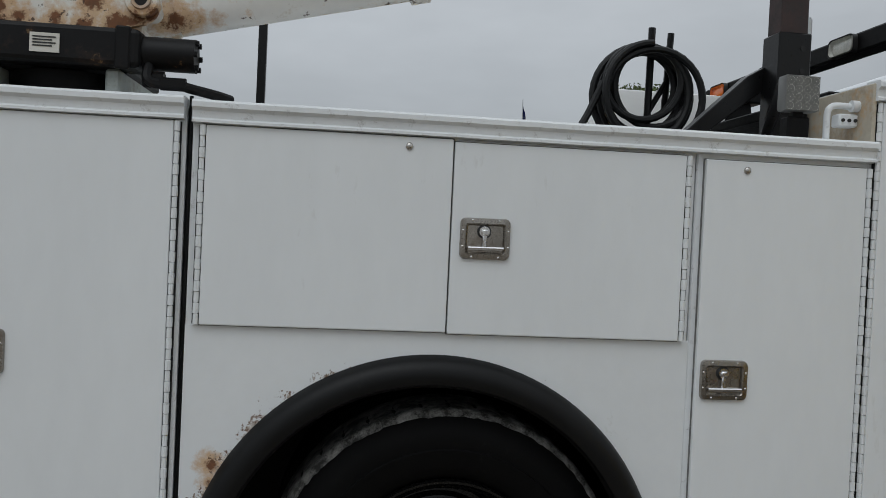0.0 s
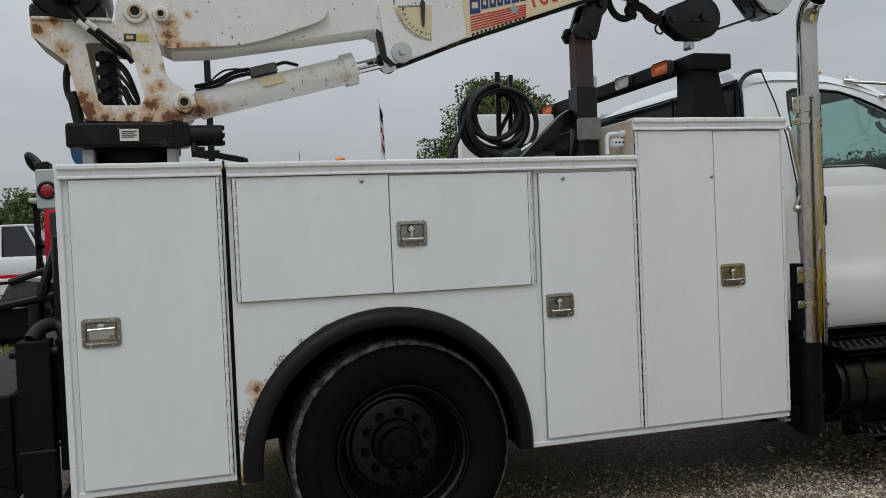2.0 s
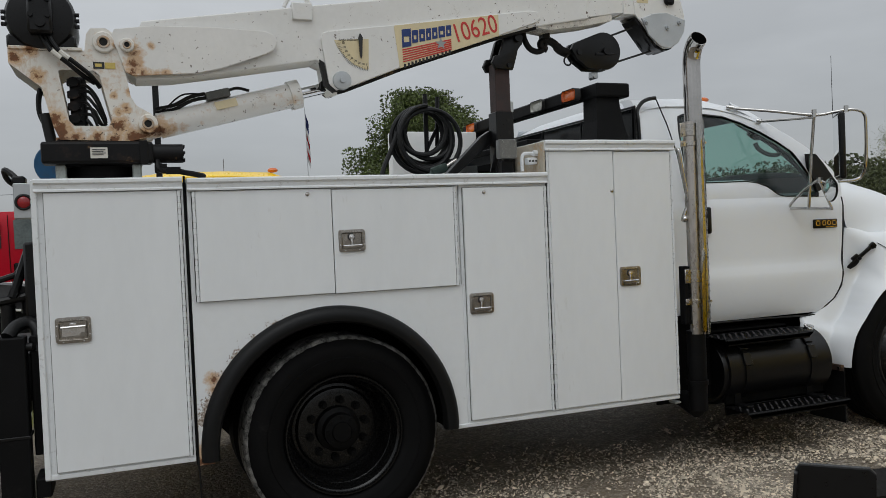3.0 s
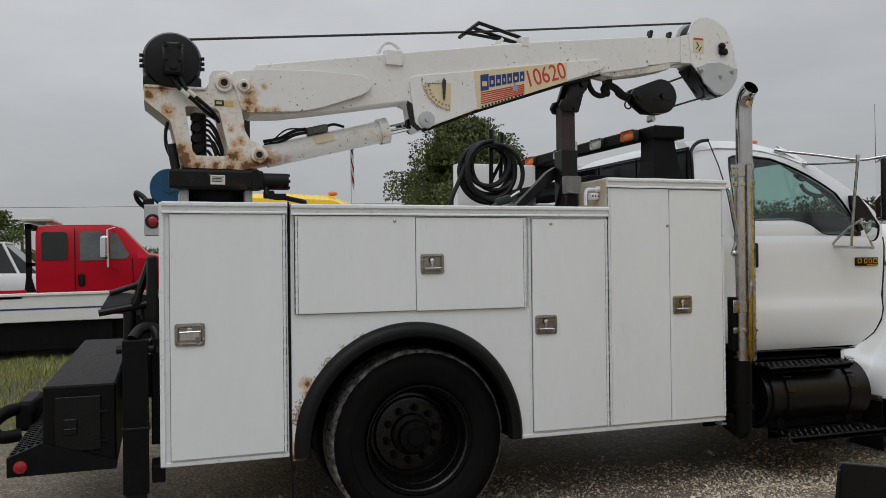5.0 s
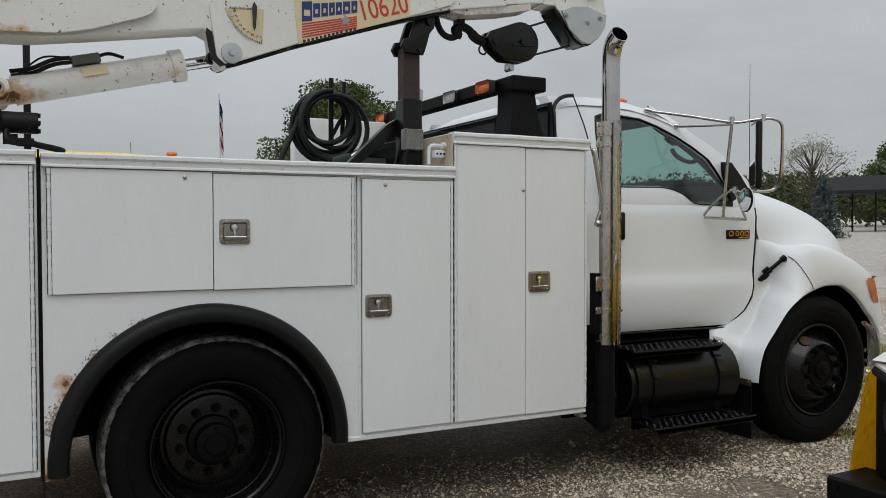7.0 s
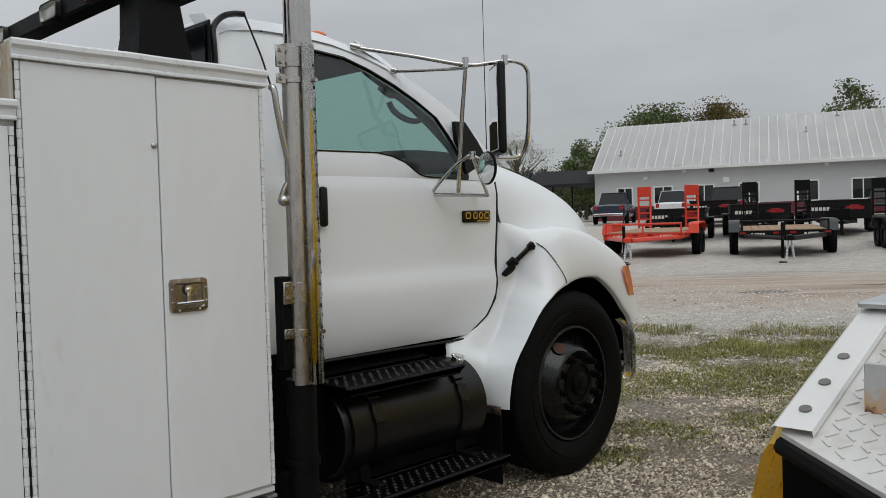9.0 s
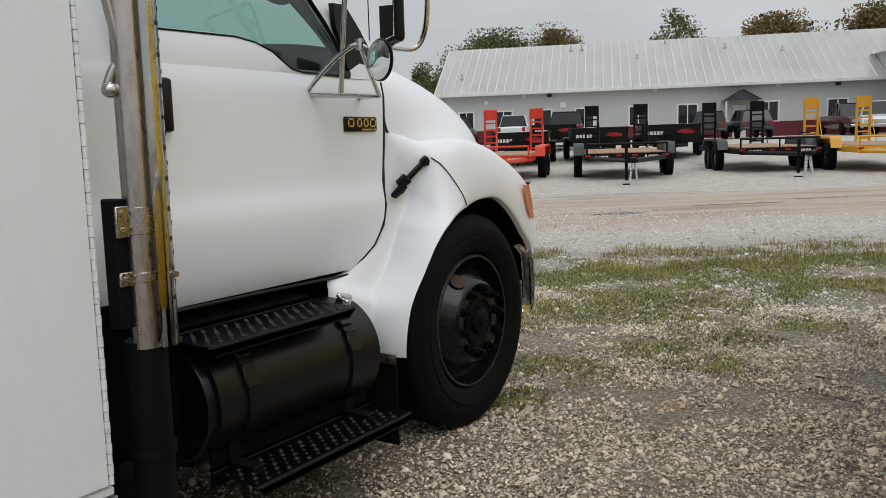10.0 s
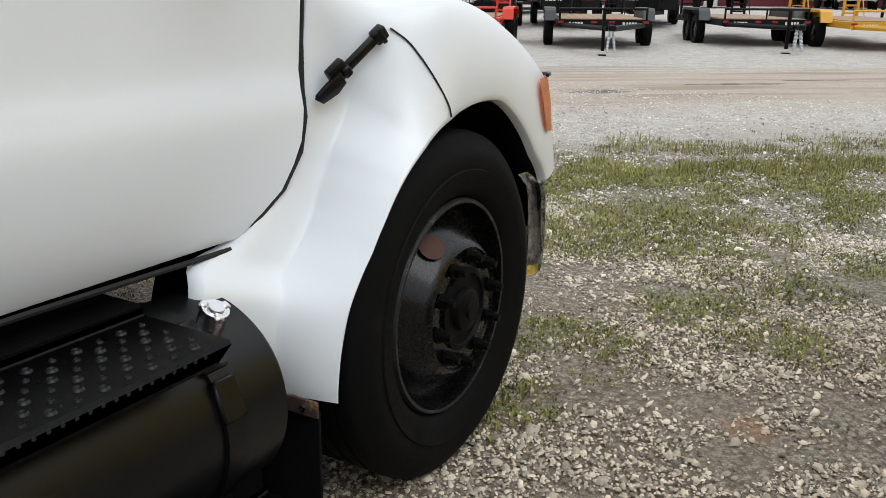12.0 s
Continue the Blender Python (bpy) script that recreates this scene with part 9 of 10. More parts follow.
part("wing_window", bm, DARK_GLASS, wing, "dark wing window")
bm = B()
m = Matrix.Translation((W - 0.05, -4.1, 3.95)) @ Matrix.Rotation(radians(-40), 4, "Y")
box(bm, -1.0, 0.0, -0.6, 0.6, -0.02, 0.02, m=m)
part("window_awning", bm, TRIM_WHITE, wing, "white window awning")
bm = B()
for k in range(30):
    box(bm, W - 0.02, W, -K + 0.1 + k * 0.3, -K + 0.14 + k * 0.3, 1.0, WE - 0.2)
part("siding_rib", bm, SIDING, wing)
bm = B()
box(bm, W + 3.4, W + 12, -K - 0.2, -K - 0.05, 0, 4.3)
part("carport_wall", bm, surface("tan_siding", (0.3, 0.29, 0.27), 0.6, var=0.05), wing, "tan recessed wall")
for x in (W + 3.2, W + 7):
    bm = B()
    box(bm, x, x + 0.16, -K - 0.5, -K - 0.34, 0, 4.6)
    part("red_post", bm, MAROON, wing, "dark red post")
cont = thing("shipping_container", "white corrugated shipping container with doors", "container", m=LOT @ local(45.6, -4.2, 248, 0.5))
bm = B()
box(bm, -3, 3, -1.2, 1.2, 0.0, 2.4, 0.03)
CONTAINER_PAINT = surface("white_container", (0.5, 0.56, 0.6), 0.5, var=0.06)
part("container_shell", bm, CONTAINER_PAINT, cont)
for s in (-1.215, 1.215):
    for k in range(22):
        bm = B()
        box(bm, -2.9 + k * 0.27, -2.78 + k * 0.27, s - 0.02, s + 0.02, 0.15, 2.25)
        part("corrugation", bm, CONTAINER_PAINT, cont)
bm = B()
box(bm, 0.2, 1.1, -1.25, -1.2, 1.1, 1.9)
part("container_window", bm, DARK_GLASS, cont)
shade = thing("shade_canopy", "black carport canopy on thin posts beside the office", "canopy", m=BL)
bm = B()
grid(bm, [[(x0, -0.5, 2.55), (x0, -0.5, 2.75), (x0 + lean, 1.2, 3.75), (x0 + lean, 4.3, 3.75), (x0, 6.0, 2.75), (x0, 6.0, 2.55)] for x0, lean in ((-4.6, 0.1), (-0.02, 0.0))], close=True)
bmesh.ops.contextual_create(bm, geom=[e for e in bm.edges if len(e.link_faces) == 1])
part("canopy_roof", bm, surface("black_canopy", (0.01, 0.01, 0.012), 0.8, var=0.1), shade)
for x in (-4.4, -3.0, -1.6):
    bm = B()
    box(bm, x, x + 0.1, -0.4, -0.3, 0, 2.7)
    part("canopy_post", bm, BLACK_DULL, shade)

# ---- the red tow truck and others behind ----
redt = thing("red_truck", "red flatbed truck cab with a white bed, behind the service truck", "truck", m=pose(-0.27, 0, -0.14))
RY = 10.9
bm = B()
rows = []
for x, zt in ((-2.36, 2.10), (-2.32, 2.16), (-1.9, 2.18), (-1.25, 2.18), (-1.03, 2.11), (-0.80, 1.85), (-0.62, 1.66), (0.02, 1.56)):
    rows.append([(x, RY + 0.02, 1.06), (x, RY, 1.3), (x, RY, 1.6), (x, RY + 0.04, zt - 0.12), (x, RY + 0.12, zt), (x, RY + 1.1, zt + 0.04), (x, RY + 2.1, zt), (x, RY + 2.2, 1.06)])
grid(bm, rows)
bm.faces.new([bm.verts.new(p) for p in rows[0]])
grid(bm, [[(x, RY + 0.05, 0.8), (x, RY + 0.03, 1.2), (x, RY + 0.2, zt), (x, RY + 2.0, zt), (x, RY + 2.15, 0.8)] for x, zt in ((0.0, 1.56), (0.9, 1.48), (1.35, 1.38), (1.45, 0.9))])
part("red_cab", bm, RED, redt, "red crew cab", True)
CAB_GLASS = surface("hazy_cab_glass", (0.10, 0.12, 0.12), 0.08, var=0.4, scale=2, spec=0.6)
for a, b, c, d in ((-2.27, -1.88, 1.60, 2.06), (-1.69, -1.33, 1.58, 2.06)):
    bm = B()
    plate(bm, [(a, c), (b, c), (b + (0.0 if b < -1.5 else 0.12), c + 0.02), (b - 0.0, d - 0.03), (b - 0.04, d), (a + 0.03, d), (a, d - 0.03)], RY - 0.012, RY - 0.004)
    part("side_window", bm, DARK_GLASS if a < -2 else CAB_GLASS, redt, "dark side window" if a < -2 else "paler side window")
bm = B()
plate(bm, [(-1.22, 1.60), (-0.97, 1.60), (-0.92, 1.66), (-1.12, 2.02), (-1.22, 2.05)], RY - 0.012, RY - 0.004)
part("front_window", bm, CAB_GLASS, redt)
for a, b, top in ((-1.77, -1.77, 2.12), (-0.86, -0.88, 1.62)):
    bm = B()
    sweep(bm, [(a, RY - 0.004, 1.06), (b, RY - 0.004, top)], 0.008, 4)
    part("door_seam", bm, BLACK, redt, "dark door seam")
bm = B()
box(bm, -1.72, -1.62, RY - 0.03, RY - 0.0, 1.16, 1.36, 0.02)
part("door_handle", bm, BLACK, redt, "black door handle")
bm = B()
plate(bm, [(-2.55, 1.07), (-2.38, 1.07), (-2.44, 1.3), (-2.44, 2.2), (-2.52, 2.2), (-2.52, 1.3)], RY + 0.1, RY + 0.2)
plate(bm, [(-2.55, 1.07), (-2.38, 1.07), (-2.44, 1.3), (-2.44, 2.2), (-2.52, 2.2), (-2.52, 1.3)], RY + 2.0, RY + 2.1)
box(bm, -2.52, -2.44, RY + 0.1, RY + 2.1, 2.12, 2.2)
box(bm, -2.52, -2.44, RY + 0.1, RY + 2.1, 1.5, 1.56)
part("headboard", bm, BLACK_DULL, redt, "black headboard frame")
bm = B()
box(bm, -2.60, -2.12, RY + 0.2, RY + 1.9, 2.24, 2.31, 0.02)
part("light_bar", bm, CLEAR, redt, "flat warning light bar")
bm = B()
box(bm, -7.5, -0.95, RY - 0.15, RY - 0.08, 0.60, 1.05, 0.01)
box(bm, -7.5, -0.95, RY - 0.18, RY - 0.05, 1.02, 1.07, 0.01)
box(bm, -7.5, -2.55, RY - 0.15, RY + 2.2, 0.98, 1.02)
part("bed_side", bm, TRIM_WHITE, redt, "white flatbed side")
bm = B()
box(bm, -7.5, -0.95, RY - 0.156, RY - 0.15, 0.80, 0.825)
part("bed_stripe", bm, DECAL_BLUE, redt, "dark blue stripe")
bm = B()
box(bm, -7.5, -2.5, RY - 0.10, RY + 0.0, 1.06, 1.12)
part("bed_red_stripe", bm, RED, redt, "red bed edge")
bm = B()
box(bm, -7.5, 1.4, RY + 0.1, RY + 2.0, 0.22, 0.66)
box(bm, -7.2, -1.2, RY - 0.05, RY + 0.3, 0.12, 0.6, 0.02)
for x in (-5.2, -4.0, 0.6):
    cyl(bm, (x, RY + 0.05, 0.47), (x, RY + 0.35, 0.47), 0.47, 28)
box(bm, -3.2, -2.4, RY, RY + 0.4, 0.25, 0.62, 0.02)
part("red_chassis", bm, BLACK_DULL, redt, "black chassis and tyres")
bm = B()
box(bm, -1.36, -1.25, RY - 0.35, RY - 0.18, 1.60, 1.98, 0.03)
sweep(bm, [(-1.12, RY, 1.42), (-1.25, RY - 0.26, 1.47), (-1.25, RY - 0.26, 2.08), (-1.15, RY + 0.05, 2.12)], 0.018, 6)
part("red_mirror", bm, CHROME, redt, "chrome mirror and arm")
yv = thing("yellow_truck", "yellow truck cab with an amber roof lamp, behind the service truck", "truck", m=pose(0, 0, -0.015))
bm = B()
rows = []
for x, zt in ((-0.45, 1.9), (-0.4, 2.13), (0.1, 2.185), (0.7, 2.185), (1.2, 2.16), (1.42, 2.08), (1.55, 1.95), (1.9, 1.5)):
    rows.append([(x, 5.45, 0.6), (x, 5.4, 1.2), (x, 5.43, 1.6), (x, 5.5, zt - 0.06), (x, 5.6, zt), (x, 6.3, zt + 0.02), (x, 7.1, zt), (x, 7.25, 1.2), (x, 7.25, 0.6)])
grid(bm, rows)
part("yellow_cab", bm, YELLOW, yv, "yellow cab", True)
bm = B()
ball(bm, (1.24, 5.66, 2.19), 0.042, 12, (1.4, 1, 0.7))
part("roof_lamp", bm, AMBER_DEEP, yv, "amber roof lamp", True)
bm = B()
box(bm, -0.4, 1.6, 5.6, 7.1, 0.3, 0.65)
for x in (0.1, 1.3):
    cyl(bm, (x, 5.48, 0.42), (x, 5.75, 0.42), 0.42, 24)
part("yellow_chassis", bm, BLACK_DULL, yv)
flagpole = thing("flag_pole", "tall pole with a furled red, white and blue flag", "flag pole", m=pose(5.92, 25.2, 0))
bm = B()
sweep(bm, [(0, 0, 0), (0, 0, 5.9)], 0.014, 8)
part("mast_pole", bm, GALV, flagpole)
for k in range(7):
    bm = B()
    z = 5.7 - k * 0.24
    rows = []
    for j in range(5):
        a = 0.05 + 0.11 * noise.noise((k * 0.7, j, 0)) ** 2
        rows.append([(0.015 + j * 0.026, 0.035 * math.sin(j * 1.7 + k), z - j * 0.10), (0.015 + j * 0.026, 0.035 * math.sin(j * 1.7 + k) + 0.03, z - 0.2 - j * 0.10)])
    grid(bm, rows)
    bmesh.ops.solidify(bm, geom=bm.faces[:], thickness=0.006)
    part("flag_fold", bm, FLAG_BLUE if k < 2 else (FLAG_RED if k % 2 else FLAG_WHITE), flagpole)
for x, y, h in ((-8.9, 55.0, 3.9), (3.6, 30.0, 4.6)):
    up = thing("utility_pole", "distant wooden utility pole" if h < 4 else "thin distant antenna pole", "pole", m=pose(x, y, 0))
    bm = B()
    sweep(bm, [(0, 0, 0), (0, 0, h)], 0.09 if h < 4 else 0.012, 8)
    if h < 4:
        box(bm, -0.9, 0.9, -0.06, 0.06, h - 0.5, h - 0.4)
        for q in (-0.8, -0.4, 0.4, 0.8):
            cyl(bm, (q, 0, h - 0.4), (q, 0, h - 0.25), 0.05, 6)
    part("pole_shaft", bm, BARK, up)
wire = B()
sweep(wire, curve([(-60, 55, 6.0), (-20, 50, 4.6), (30, 52, 5.2)], 8), 0.012, 4)
alone("power_line", wire, INK, "thin overhead power line across the sky", "wire")


# ---- trees ----
def leaf_mesh(name, centres, sizes, rng):
    """Small folded leaves at given places."""
    n = len(centres)
    d = rng.normal(size=(n, 3))
    d /= np.linalg.norm(d, axis=1)[:, None]
    e = np.cross(d, rng.normal(size=(n, 3)))
    e /= np.linalg.norm(e, axis=1)[:, None]
    s = sizes[:, None]
    v = np.empty((n, 4, 3))
    v[:, 0], v[:, 1], v[:, 2], v[:, 3] = centres - d * s, centres + e * s * 0.55 + np.cross(d, e) * s * 0.2, centres + d * s, centres - e * s * 0.55 + np.cross(d, e) * s * 0.2
    me = bpy.data.meshes.new(name)
    me.from_pydata(v.reshape(-1, 3).tolist(), [], [(4 * i, 4 * i + 1, 4 * i + 2, 4 * i + 3) for i in range(n)])
    return me


def tree(name, label, at, height, spread, leaf, n_clump, per, size, seed, low=0.25, sparse=0.0):
    if size > 0.15:
        size, per = size * 0.62, per * 2
    rng = np.random.default_rng(seed)
    t = thing(name, label, "tree", m=(LOT if at[0] > 20 else Matrix()) @ pose(at[0], at[1], at[2]))
    bm = B()
    trunk = [(0, 0, 0), (0.1, 0.05, height * 0.3), (-0.05, 0.1, height * 0.6), (0.05, 0, height * 0.9)]
    k = len(curve(trunk))
    sweep(bm, curve(trunk), [height * 0.028 * (1 - 0.85 * i / (k - 1)) for i in range(k)], 8)
    cl = []
    for i in range(n_clump):
        a, u = rng.uniform(0, 2 * math.pi), rng.uniform(0, 1)
        z = height * (low + (1 - low) * u)
        r = spread * (math.sin(math.pi * min(1, 0.12 + 0.86 * u)) ** 0.7) * rng.uniform(0.35, 1.0)
        cl.append((r * math.cos(a), r * math.sin(a), z * rng.uniform(0.93, 1.03)))
        if i % 3 == 0:
            b = (0.02, 0.02, z * 0.7)
            sweep(bm, [b, ((b[0] + cl[-1][0]) / 2, (b[1] + cl[-1][1]) / 2, (b[2] + z) / 2 - 0.1), cl[-1]], [height * 0.010, height * 0.006, height * 0.002], 5)
    part("trunk", bm, BARK, t, "brown trunk and limbs", True)
    pts = np.concatenate([np.array(c) + np.clip(rng.normal(size=(per, 3)), -1.35, 1.35) * spread * rng.uniform(0.10, 0.2) * np.array([1, 1, 0.8]) for c in cl])
    me = leaf_mesh("crown", pts, rng.uniform(0.6, 1.2, len(pts)) * size, rng)
    me.materials.append(leaf)
    ob = new("crown", me)
    ob.parent = t
    return t


tree("broadleaf_tree", "round green broadleaf tree beyond the truck", (11.4, 27.8, 0), 6.5, 2.85, LEAF_BRIGHT, 110, 850, 0.078, 1, 0.22)
tree("broadleaf_tree", "dark green tree at the edge of the lot", (-7.7, 37, 0), 3.7, 1.7, LEAF, 60, 200, 0.08, 2, 0.2)
tree("broadleaf_tree", "green and yellow tree behind the office", (79.5, 34.2, 0.4), 10.8, 5.2, LEAF_AUTUMN, 80, 120, 0.24, 3)
tree("broadleaf_tree", "dark green tree behind the office", (75, 38.8, 0.4), 10.0, 6.0, LEAF, 85, 120, 0.24, 4)
tree("broadleaf_tree", "thin green tree behind the office", (82.5, 22.5, 0.4), 11.6, 3.4, LEAF, 40, 45, 0.24, 5)
tree("broadleaf_tree", "yellowing tree behind the office", (86, 14.5, 0.4), 10.6, 5.5, LEAF_AUTUMN, 70, 110, 0.28, 6)
tree("broadleaf_tree", "yellowing tree behind the office", (88, 5.5, 0.4), 11.0, 5.8, LEAF_AUTUMN, 70, 110, 0.28, 7)
tree("broadleaf_tree", "dark tree beside the office", (63.4, 39.2, 0.3), 6.9, 2.4, LEAF, 45, 100, 0.2, 8)
tree("bare_tree", "thinly leaved pale tree at the wood's edge", (62.6, 46.2, 0.2), 8.2, 3.3, LEAF_PALE, 90, 60, 0.062, 9, 0.5)
# blue spruce
rng = np.random.default_rng(21)
sp = thing("spruce_tree", "blue-green spruce with tiered branches", "tree", m=LOT @ pose(36.6, 25.0, 0.15))
bm = B()
sweep(bm, [(0, 0, 0), (0, 0, 3.6)], [0.1, 0.02], 8)
pts = []
for i in range(150):
    u = rng.uniform(0, 1)
    z, L = 0.25 + 3.1 * u, 1.28 * (1 - u) ** 0.9 + 0.06
    a = rng.uniform(0, 2 * math.pi)
    tip = (L * math.cos(a), L * math.sin(a), z - 0.12 * L)
    sweep(bm, [(0, 0, z), tip], [0.02, 0.006], 4)
    for q in rng.uniform(0.25, 1.0, 34):
        pts.append(np.array(tip) * q + np.array([0, 0, z * (1 - q)]) + rng.normal(size=3) * 0.06)
part("trunk", bm, BARK, sp)
me = leaf_mesh("needles", np.array(pts), rng.uniform(0.04, 0.09, len(pts)), rng)
me.materials.append(LEAF_SPRUCE)
ob = new("needles", me)
ob.parent = sp
# far wooded rise
rng = np.random.default_rng(33)
pts, sz = [], []
for i in range(1700):
    a = radians(rng.uniform(27, 76))
    d = rng.uniform(88, 128)
    crown = (5.4 + 2.4 * rng.uniform()) * d / 100 * (0.92 + 0.3 * noise.noise((a * 16, 1.0, 0.0)))
    wide = rng.uniform(0.9, 1.7)
    cx, cy, mid = d * math.cos(a), d * math.sin(a), crown * rng.uniform(0.35, 0.86)
    for k in range(34):
        q = rng.normal(size=3)
        q *= wide / np.linalg.norm(q)
        pts.append((cx + q[0], cy + q[1], min(crown, max(0.2, mid + 0.75 * q[2]))))
        sz.append(rng.uniform(0.16, 0.40))
me = leaf_mesh("far_woods", np.array(pts), np.array(sz), rng)
me.materials.append(surface("far_wood_leaves", (0.055, 0.066, 0.022), 0.8, var=0.4, scale=0.08, island=0.5))
tagged(new("far_woods", me), "low wooded rise beyond the lot with mixed green leaves", "woods", kind="stuff")
pts, sz = [], []
for i in range(900):
    a = radians(rng.uniform(84, 125))
    d = rng.uniform(90, 130)
    for k in range(10):
        pts.append((d * math.cos(a) + rng.normal() * 1.4, d * math.sin(a) + rng.normal() * 1.4, 2.7 * rng.uniform(0.05, 1.0)))
        sz.append(rng.uniform(0.2, 0.42))
me = leaf_mesh("far_hedge", np.array(pts), np.array(sz), rng)
me.materials.append(LEAF)
tagged(new("far_hedge", me), "distant dark line of bushes", "hedge", kind="stuff")

# ---- loose stones and weeds ----
def stones(name, n, place, size, label, seed, spread=0.5, sides=4, material=STONE):
    """Chips of stone, each an uneven drum with a bulging rim and a flat top."""
    r = np.random.default_rng(seed)
    ring = 2 * math.pi * np.arange(sides) / sides
    lo = np.stack([np.cos(ring), np.sin(ring), np.full(sides, -0.25)], -1)
    hi = np.stack([0.74 * np.cos(ring + 0.3), 0.74 * np.sin(ring + 0.3), np.full(sides, 0.75)], -1)
    base = np.concatenate([lo, hi])
    k = 2 * sides
    c = place(r, n)
    size = size * r.lognormal(0, spread, n)
    v = base[None] * (1 + 0.20 * r.normal(size=(n, k, 3))) * (size[:, None] * r.uniform(0.6, 1.2, (n, 3)) * np.array([1, 1, 0.55]))[:, None, :]
    tip = r.normal(size=(n, 2)) * 0.28
    v[..., 2] += v[..., 0] * tip[:, None, 0] + v[..., 1] * tip[:, None, 1]
    rot = r.uniform(0, 2 * math.pi, n)
    x = v[..., 0] * np.cos(rot)[:, None] - v[..., 1] * np.sin(rot)[:, None]
    y = v[..., 0] * np.sin(rot)[:, None] + v[..., 1] * np.cos(rot)[:, None]
    v = np.stack([x + c[:, None, 0], y + c[:, None, 1], v[..., 2] + 0.08 * size[:, None]], -1)
    one = [i for j in range(sides) for i in (j, (j + 1) % sides, sides + (j + 1) % sides, sides + j)] + list(range(sides, k))
    start = np.array([4 * j for j in range(sides)] + [4 * sides])
    me = bpy.data.meshes.new(name)
    me.vertices.add(n * k)
    me.vertices.foreach_set("co", v.reshape(-1))
    me.loops.add(n * len(one))
    me.loops.foreach_set("vertex_index", (np.array(one)[None] + k * np.arange(n)[:, None]).reshape(-1))
    me.polygons.add(n * (sides + 1))
    me.polygons.foreach_set("loop_start", (start[None] + len(one) * np.arange(n)[:, None]).reshape(-1))
    me.update()
    me.validate()
    me.materials.append(material)
    tagged(new(name, me), label, "gravel", kind="stuff")


PATCHES = ((6.27, -0.55, 0.22), (5.29, 0.0, 0.16), (6.5, 0.5, 0.32), (7.05, 0.3, 0.55), (5.65, -0.6, 0.2), (5.68, -0.15, 0.16), (5.2, 0.25, 0.22), (6.8, -0.85, 0.25), (6.75, 0.0, 0.3), (6.6, 0.85, 0.35), (4.62, 0.1, 0.2), (9.3, 1.2, 0.3))


def green(x, y):
    """How freely weeds grow at a place: in a strip across the lot, in mats and single tufts before it."""
    s = 0.79 * x + 0.61 * y
    v = float(np.interp(s, [3.2, 4.2, 4.8, 5.4, 6.6, 8.0, 8.7, 9.2], [-0.62, -0.42, -0.22, -0.10, 0.02, 0.04, -0.25, -0.9]))
    v += 0.9 * noise.noise((x * 1.5, y * 1.5, 5.0)) + 0.5 * noise.noise((x * 4.2, y * 4.2, 8.0))
    for px, py, pr in PATCHES:
        v = max(v, 0.42 - 0.45 * ((x - px) ** 2 + (y - py) ** 2) / pr ** 2 + 0.35 * noise.noise((x * 9, y * 9, 1.0)))
    return v


def within(x0, x1, y0, y1, fall=1.0):
    """Scattered places, thinned out in patches where the soil shows, among weeds and under the truck."""
    def place(r, n):
        out = []
        while len(out) < n:
            x, y = x0 + (x1 - x0) * r.uniform() ** fall, r.uniform(y0, y1)
            if y > 0.05 + r.normal() * 0.2 and x < 3.95 + r.normal() * 0.1 and r.uniform() > 0.26:
                continue
            if y > 0.85 + r.normal() * 0.15 and x < 3.75 + r.normal() * 0.15 and r.uniform() > 0.1:
                continue
            if 0.9 * noise.noise((x * 1.3, y * 1.3, 2.0)) + 0.8 * noise.noise((x * 4.1, y * 4.1, 4.0)) + 0.20 < r.normal() * 0.2:
                continue
            if green(x, y) > 0.15 and r.uniform() < 0.6:
                continue
            out.append((x, y))
        return np.array(out)
    return place


stones("gravel_stones", 60000, within(2.9, 7.4, -2.0, 1.3), 0.0052, "loose pale rounded limestone gravel on the lot", 51, 0.45, 5)
stones("gravel_chips", 26000, within(2.7, 7.4, -2.2, 1.3), 0.0046, "small limestone chips between the stones", 55, 0.35)
stones("gravel_stones", 36000, within(6.8, 14.0, -3.0, 5.0, 1.4), 0.0070, "loose whitish limestone gravel further off", 53, 0.40, 4, STONE_PALE)
stones("gravel_stones", 13000, within(0.7, 2.9, -0.6, 1.1), 0.0050, "loose limestone gravel under the edge of the truck", 52, 0.45)
stones("gravel_stones", 5000, within(-3.0, 0.7, -1.8, 1.2), 0.0078, "loose pale limestone gravel beside the rear wheel", 56, 0.42)
stones("large_stones", 220, within(3.6, 9.0, -2.4, 2.0), 0.013, "larger pale limestone stones", 54, 0.25, 6)


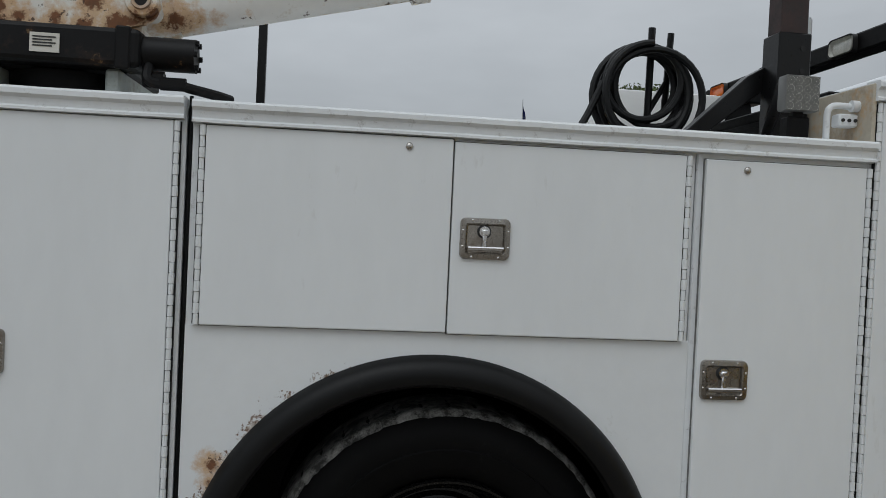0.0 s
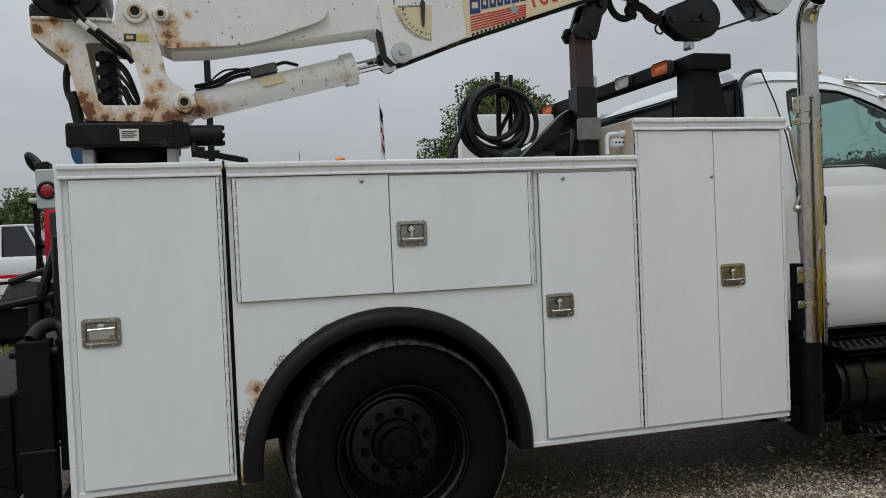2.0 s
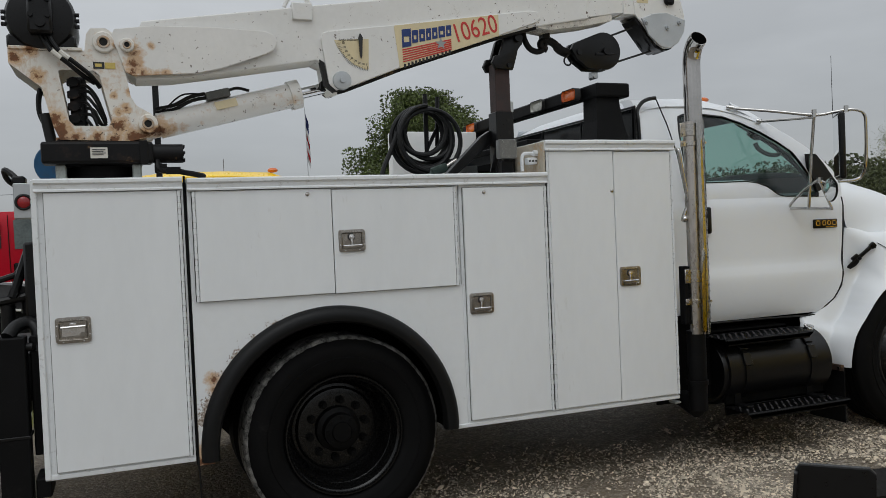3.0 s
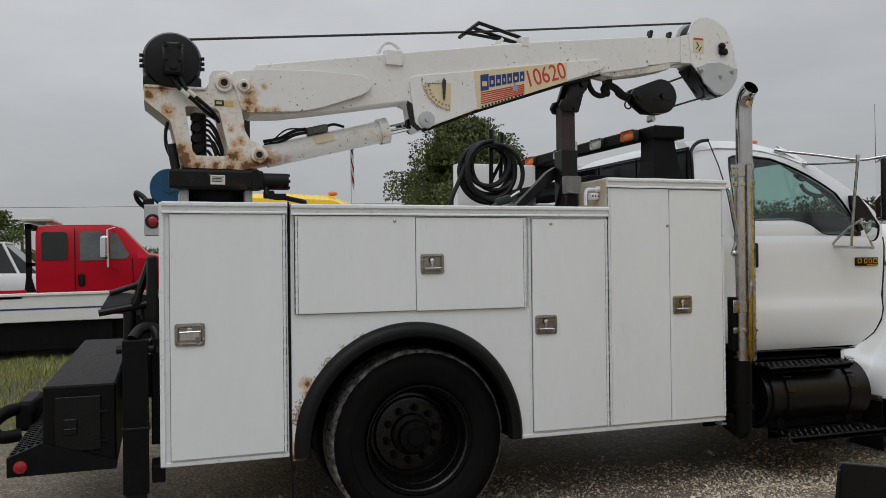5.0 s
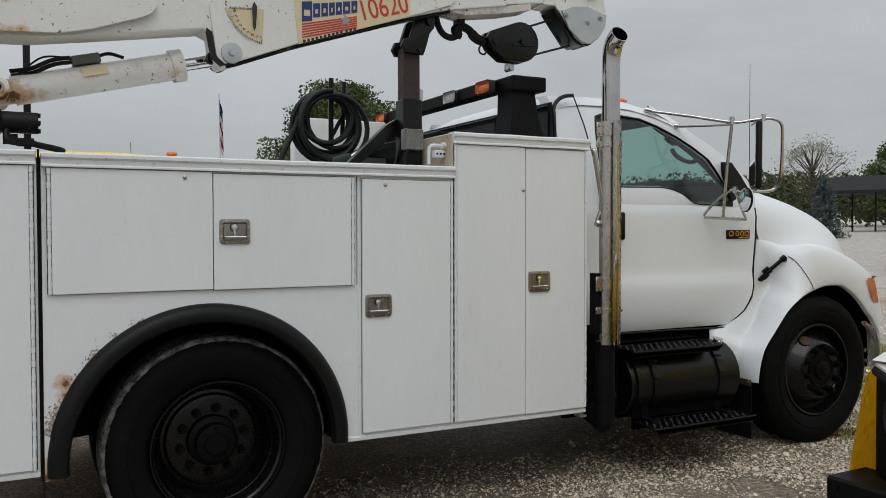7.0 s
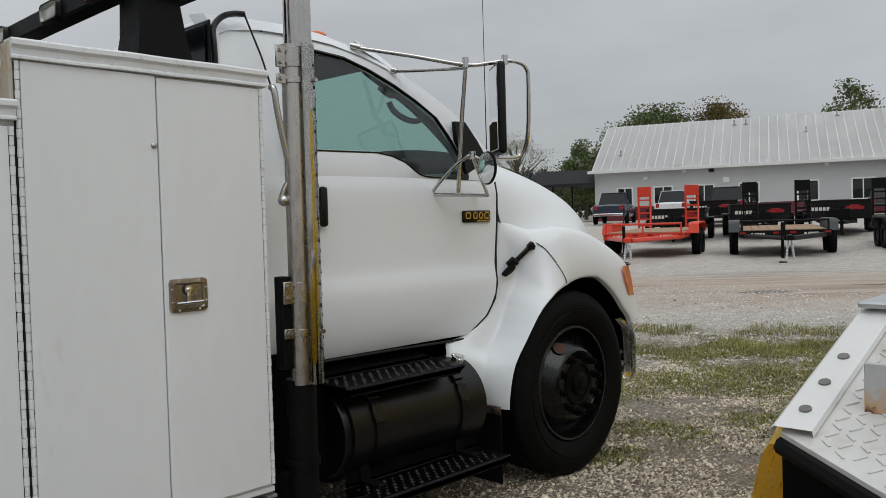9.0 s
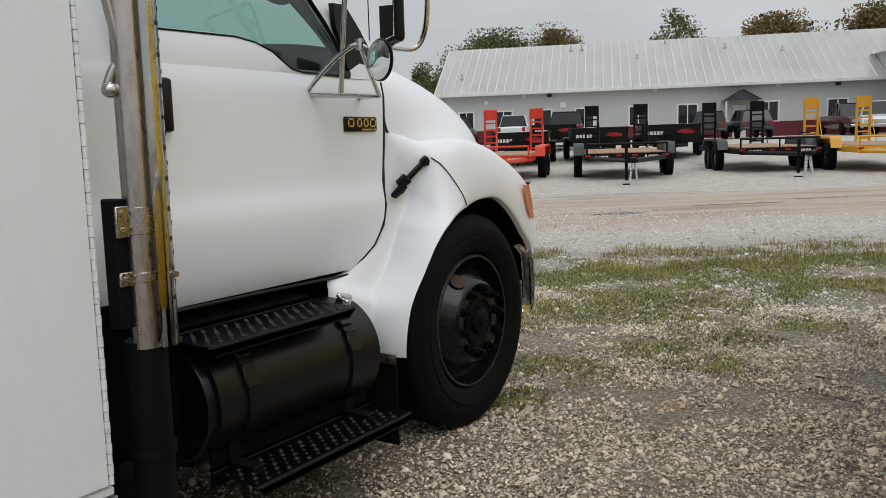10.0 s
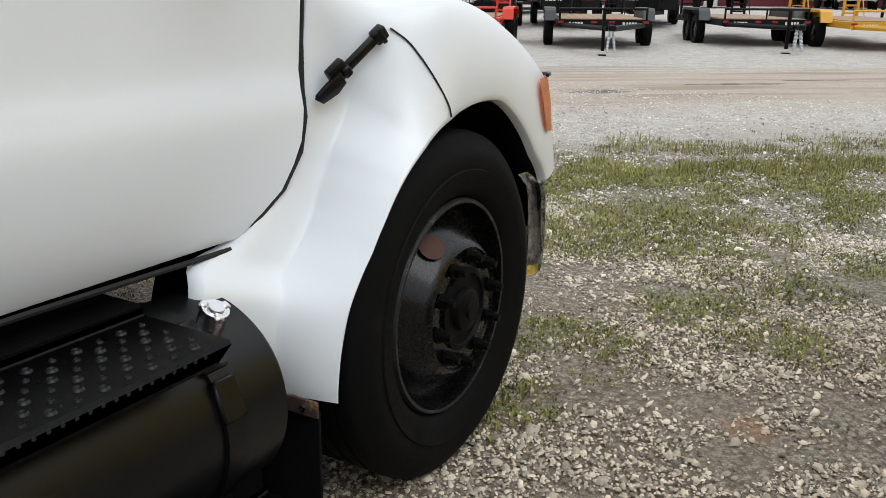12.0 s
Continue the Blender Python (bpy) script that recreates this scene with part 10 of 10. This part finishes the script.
def weeds(name, n, place, height, label, seed, material, wide=0.0025, lean=1.0, spread=0.022):
    """Tufts of short bent leaves."""
    r = np.random.default_rng(seed)
    V, F = [], []
    for _ in range(n):
        x, y = place(r)
        for k in range(r.integers(4, 8)):
            a, h = r.uniform(0, 2 * math.pi), height * r.uniform(0.35, 1.25)
            bx, by = x + r.normal() * spread, y + r.normal() * spread
            g = rise(bx, by)
            w, ln = wide * r.uniform(0.5, 1.4), h * lean * r.uniform(0.2, 1.1)
            dx, dy = math.cos(a), math.sin(a)
            i = len(V)
            V += [(bx - dy * w, by + dx * w, g), (bx + dy * w, by - dx * w, g), (bx + dx * ln * 0.4 + dy * w * 0.8, by + dy * ln * 0.4 - dx * w * 0.8, g + h * 0.65), (bx + dx * ln * 0.4 - dy * w * 0.8, by + dy * ln * 0.4 + dx * w * 0.8, g + h * 0.65), (bx + dx * ln, by + dy * ln, g + h)]
            F += [(i, i + 1, i + 2, i + 3), (i + 3, i + 2, i + 4)]
    me = bpy.data.meshes.new(name)
    me.from_pydata(V, [], F)
    me.materials.append(material)
    tagged(new(name, me), label, "grass", kind="stuff")


def growing(s0, s1, cut):
    """Places between two lines across the lot where weeds have taken hold."""
    def place(r):
        while True:
            y = r.uniform(-2.4, 3.6)
            x = (r.uniform(s0, s1) - 0.61 * y) / 0.79
            if x > 3.7 and green(x, y) > cut + r.normal() * 0.17:
                return x, y
    return place


weeds("low_weeds", 12000, growing(3.3, 7.6, 0.03), 0.017, "low green weeds in mats between the stones", 61, GRASS, 0.0034, 1.5, 0.02)
weeds("low_weeds", 3800, growing(5.4, 8.9, 0.05), 0.026, "yellow-green weeds along the pale gravel", 64, STRAW, 0.0030, 1.2, 0.03)
weeds("dead_weeds", 4200, growing(3.2, 8.4, -0.22), 0.013, "brown withered weeds among the stones", 65, DEAD, 0.0032, 1.8, 0.024)
weeds("tall_weeds", 900, growing(6.9, 8.6, 0.18), 0.080, "taller yellow-green weeds along the gravel", 62, STRAW, 0.0024, 0.7, 0.03)
weeds("back_grass", 5000, lambda r: (r.uniform(-6, 0.5), r.uniform(3.4, 10.5)), 0.11, "rough grass behind the truck", 63, GRASS)
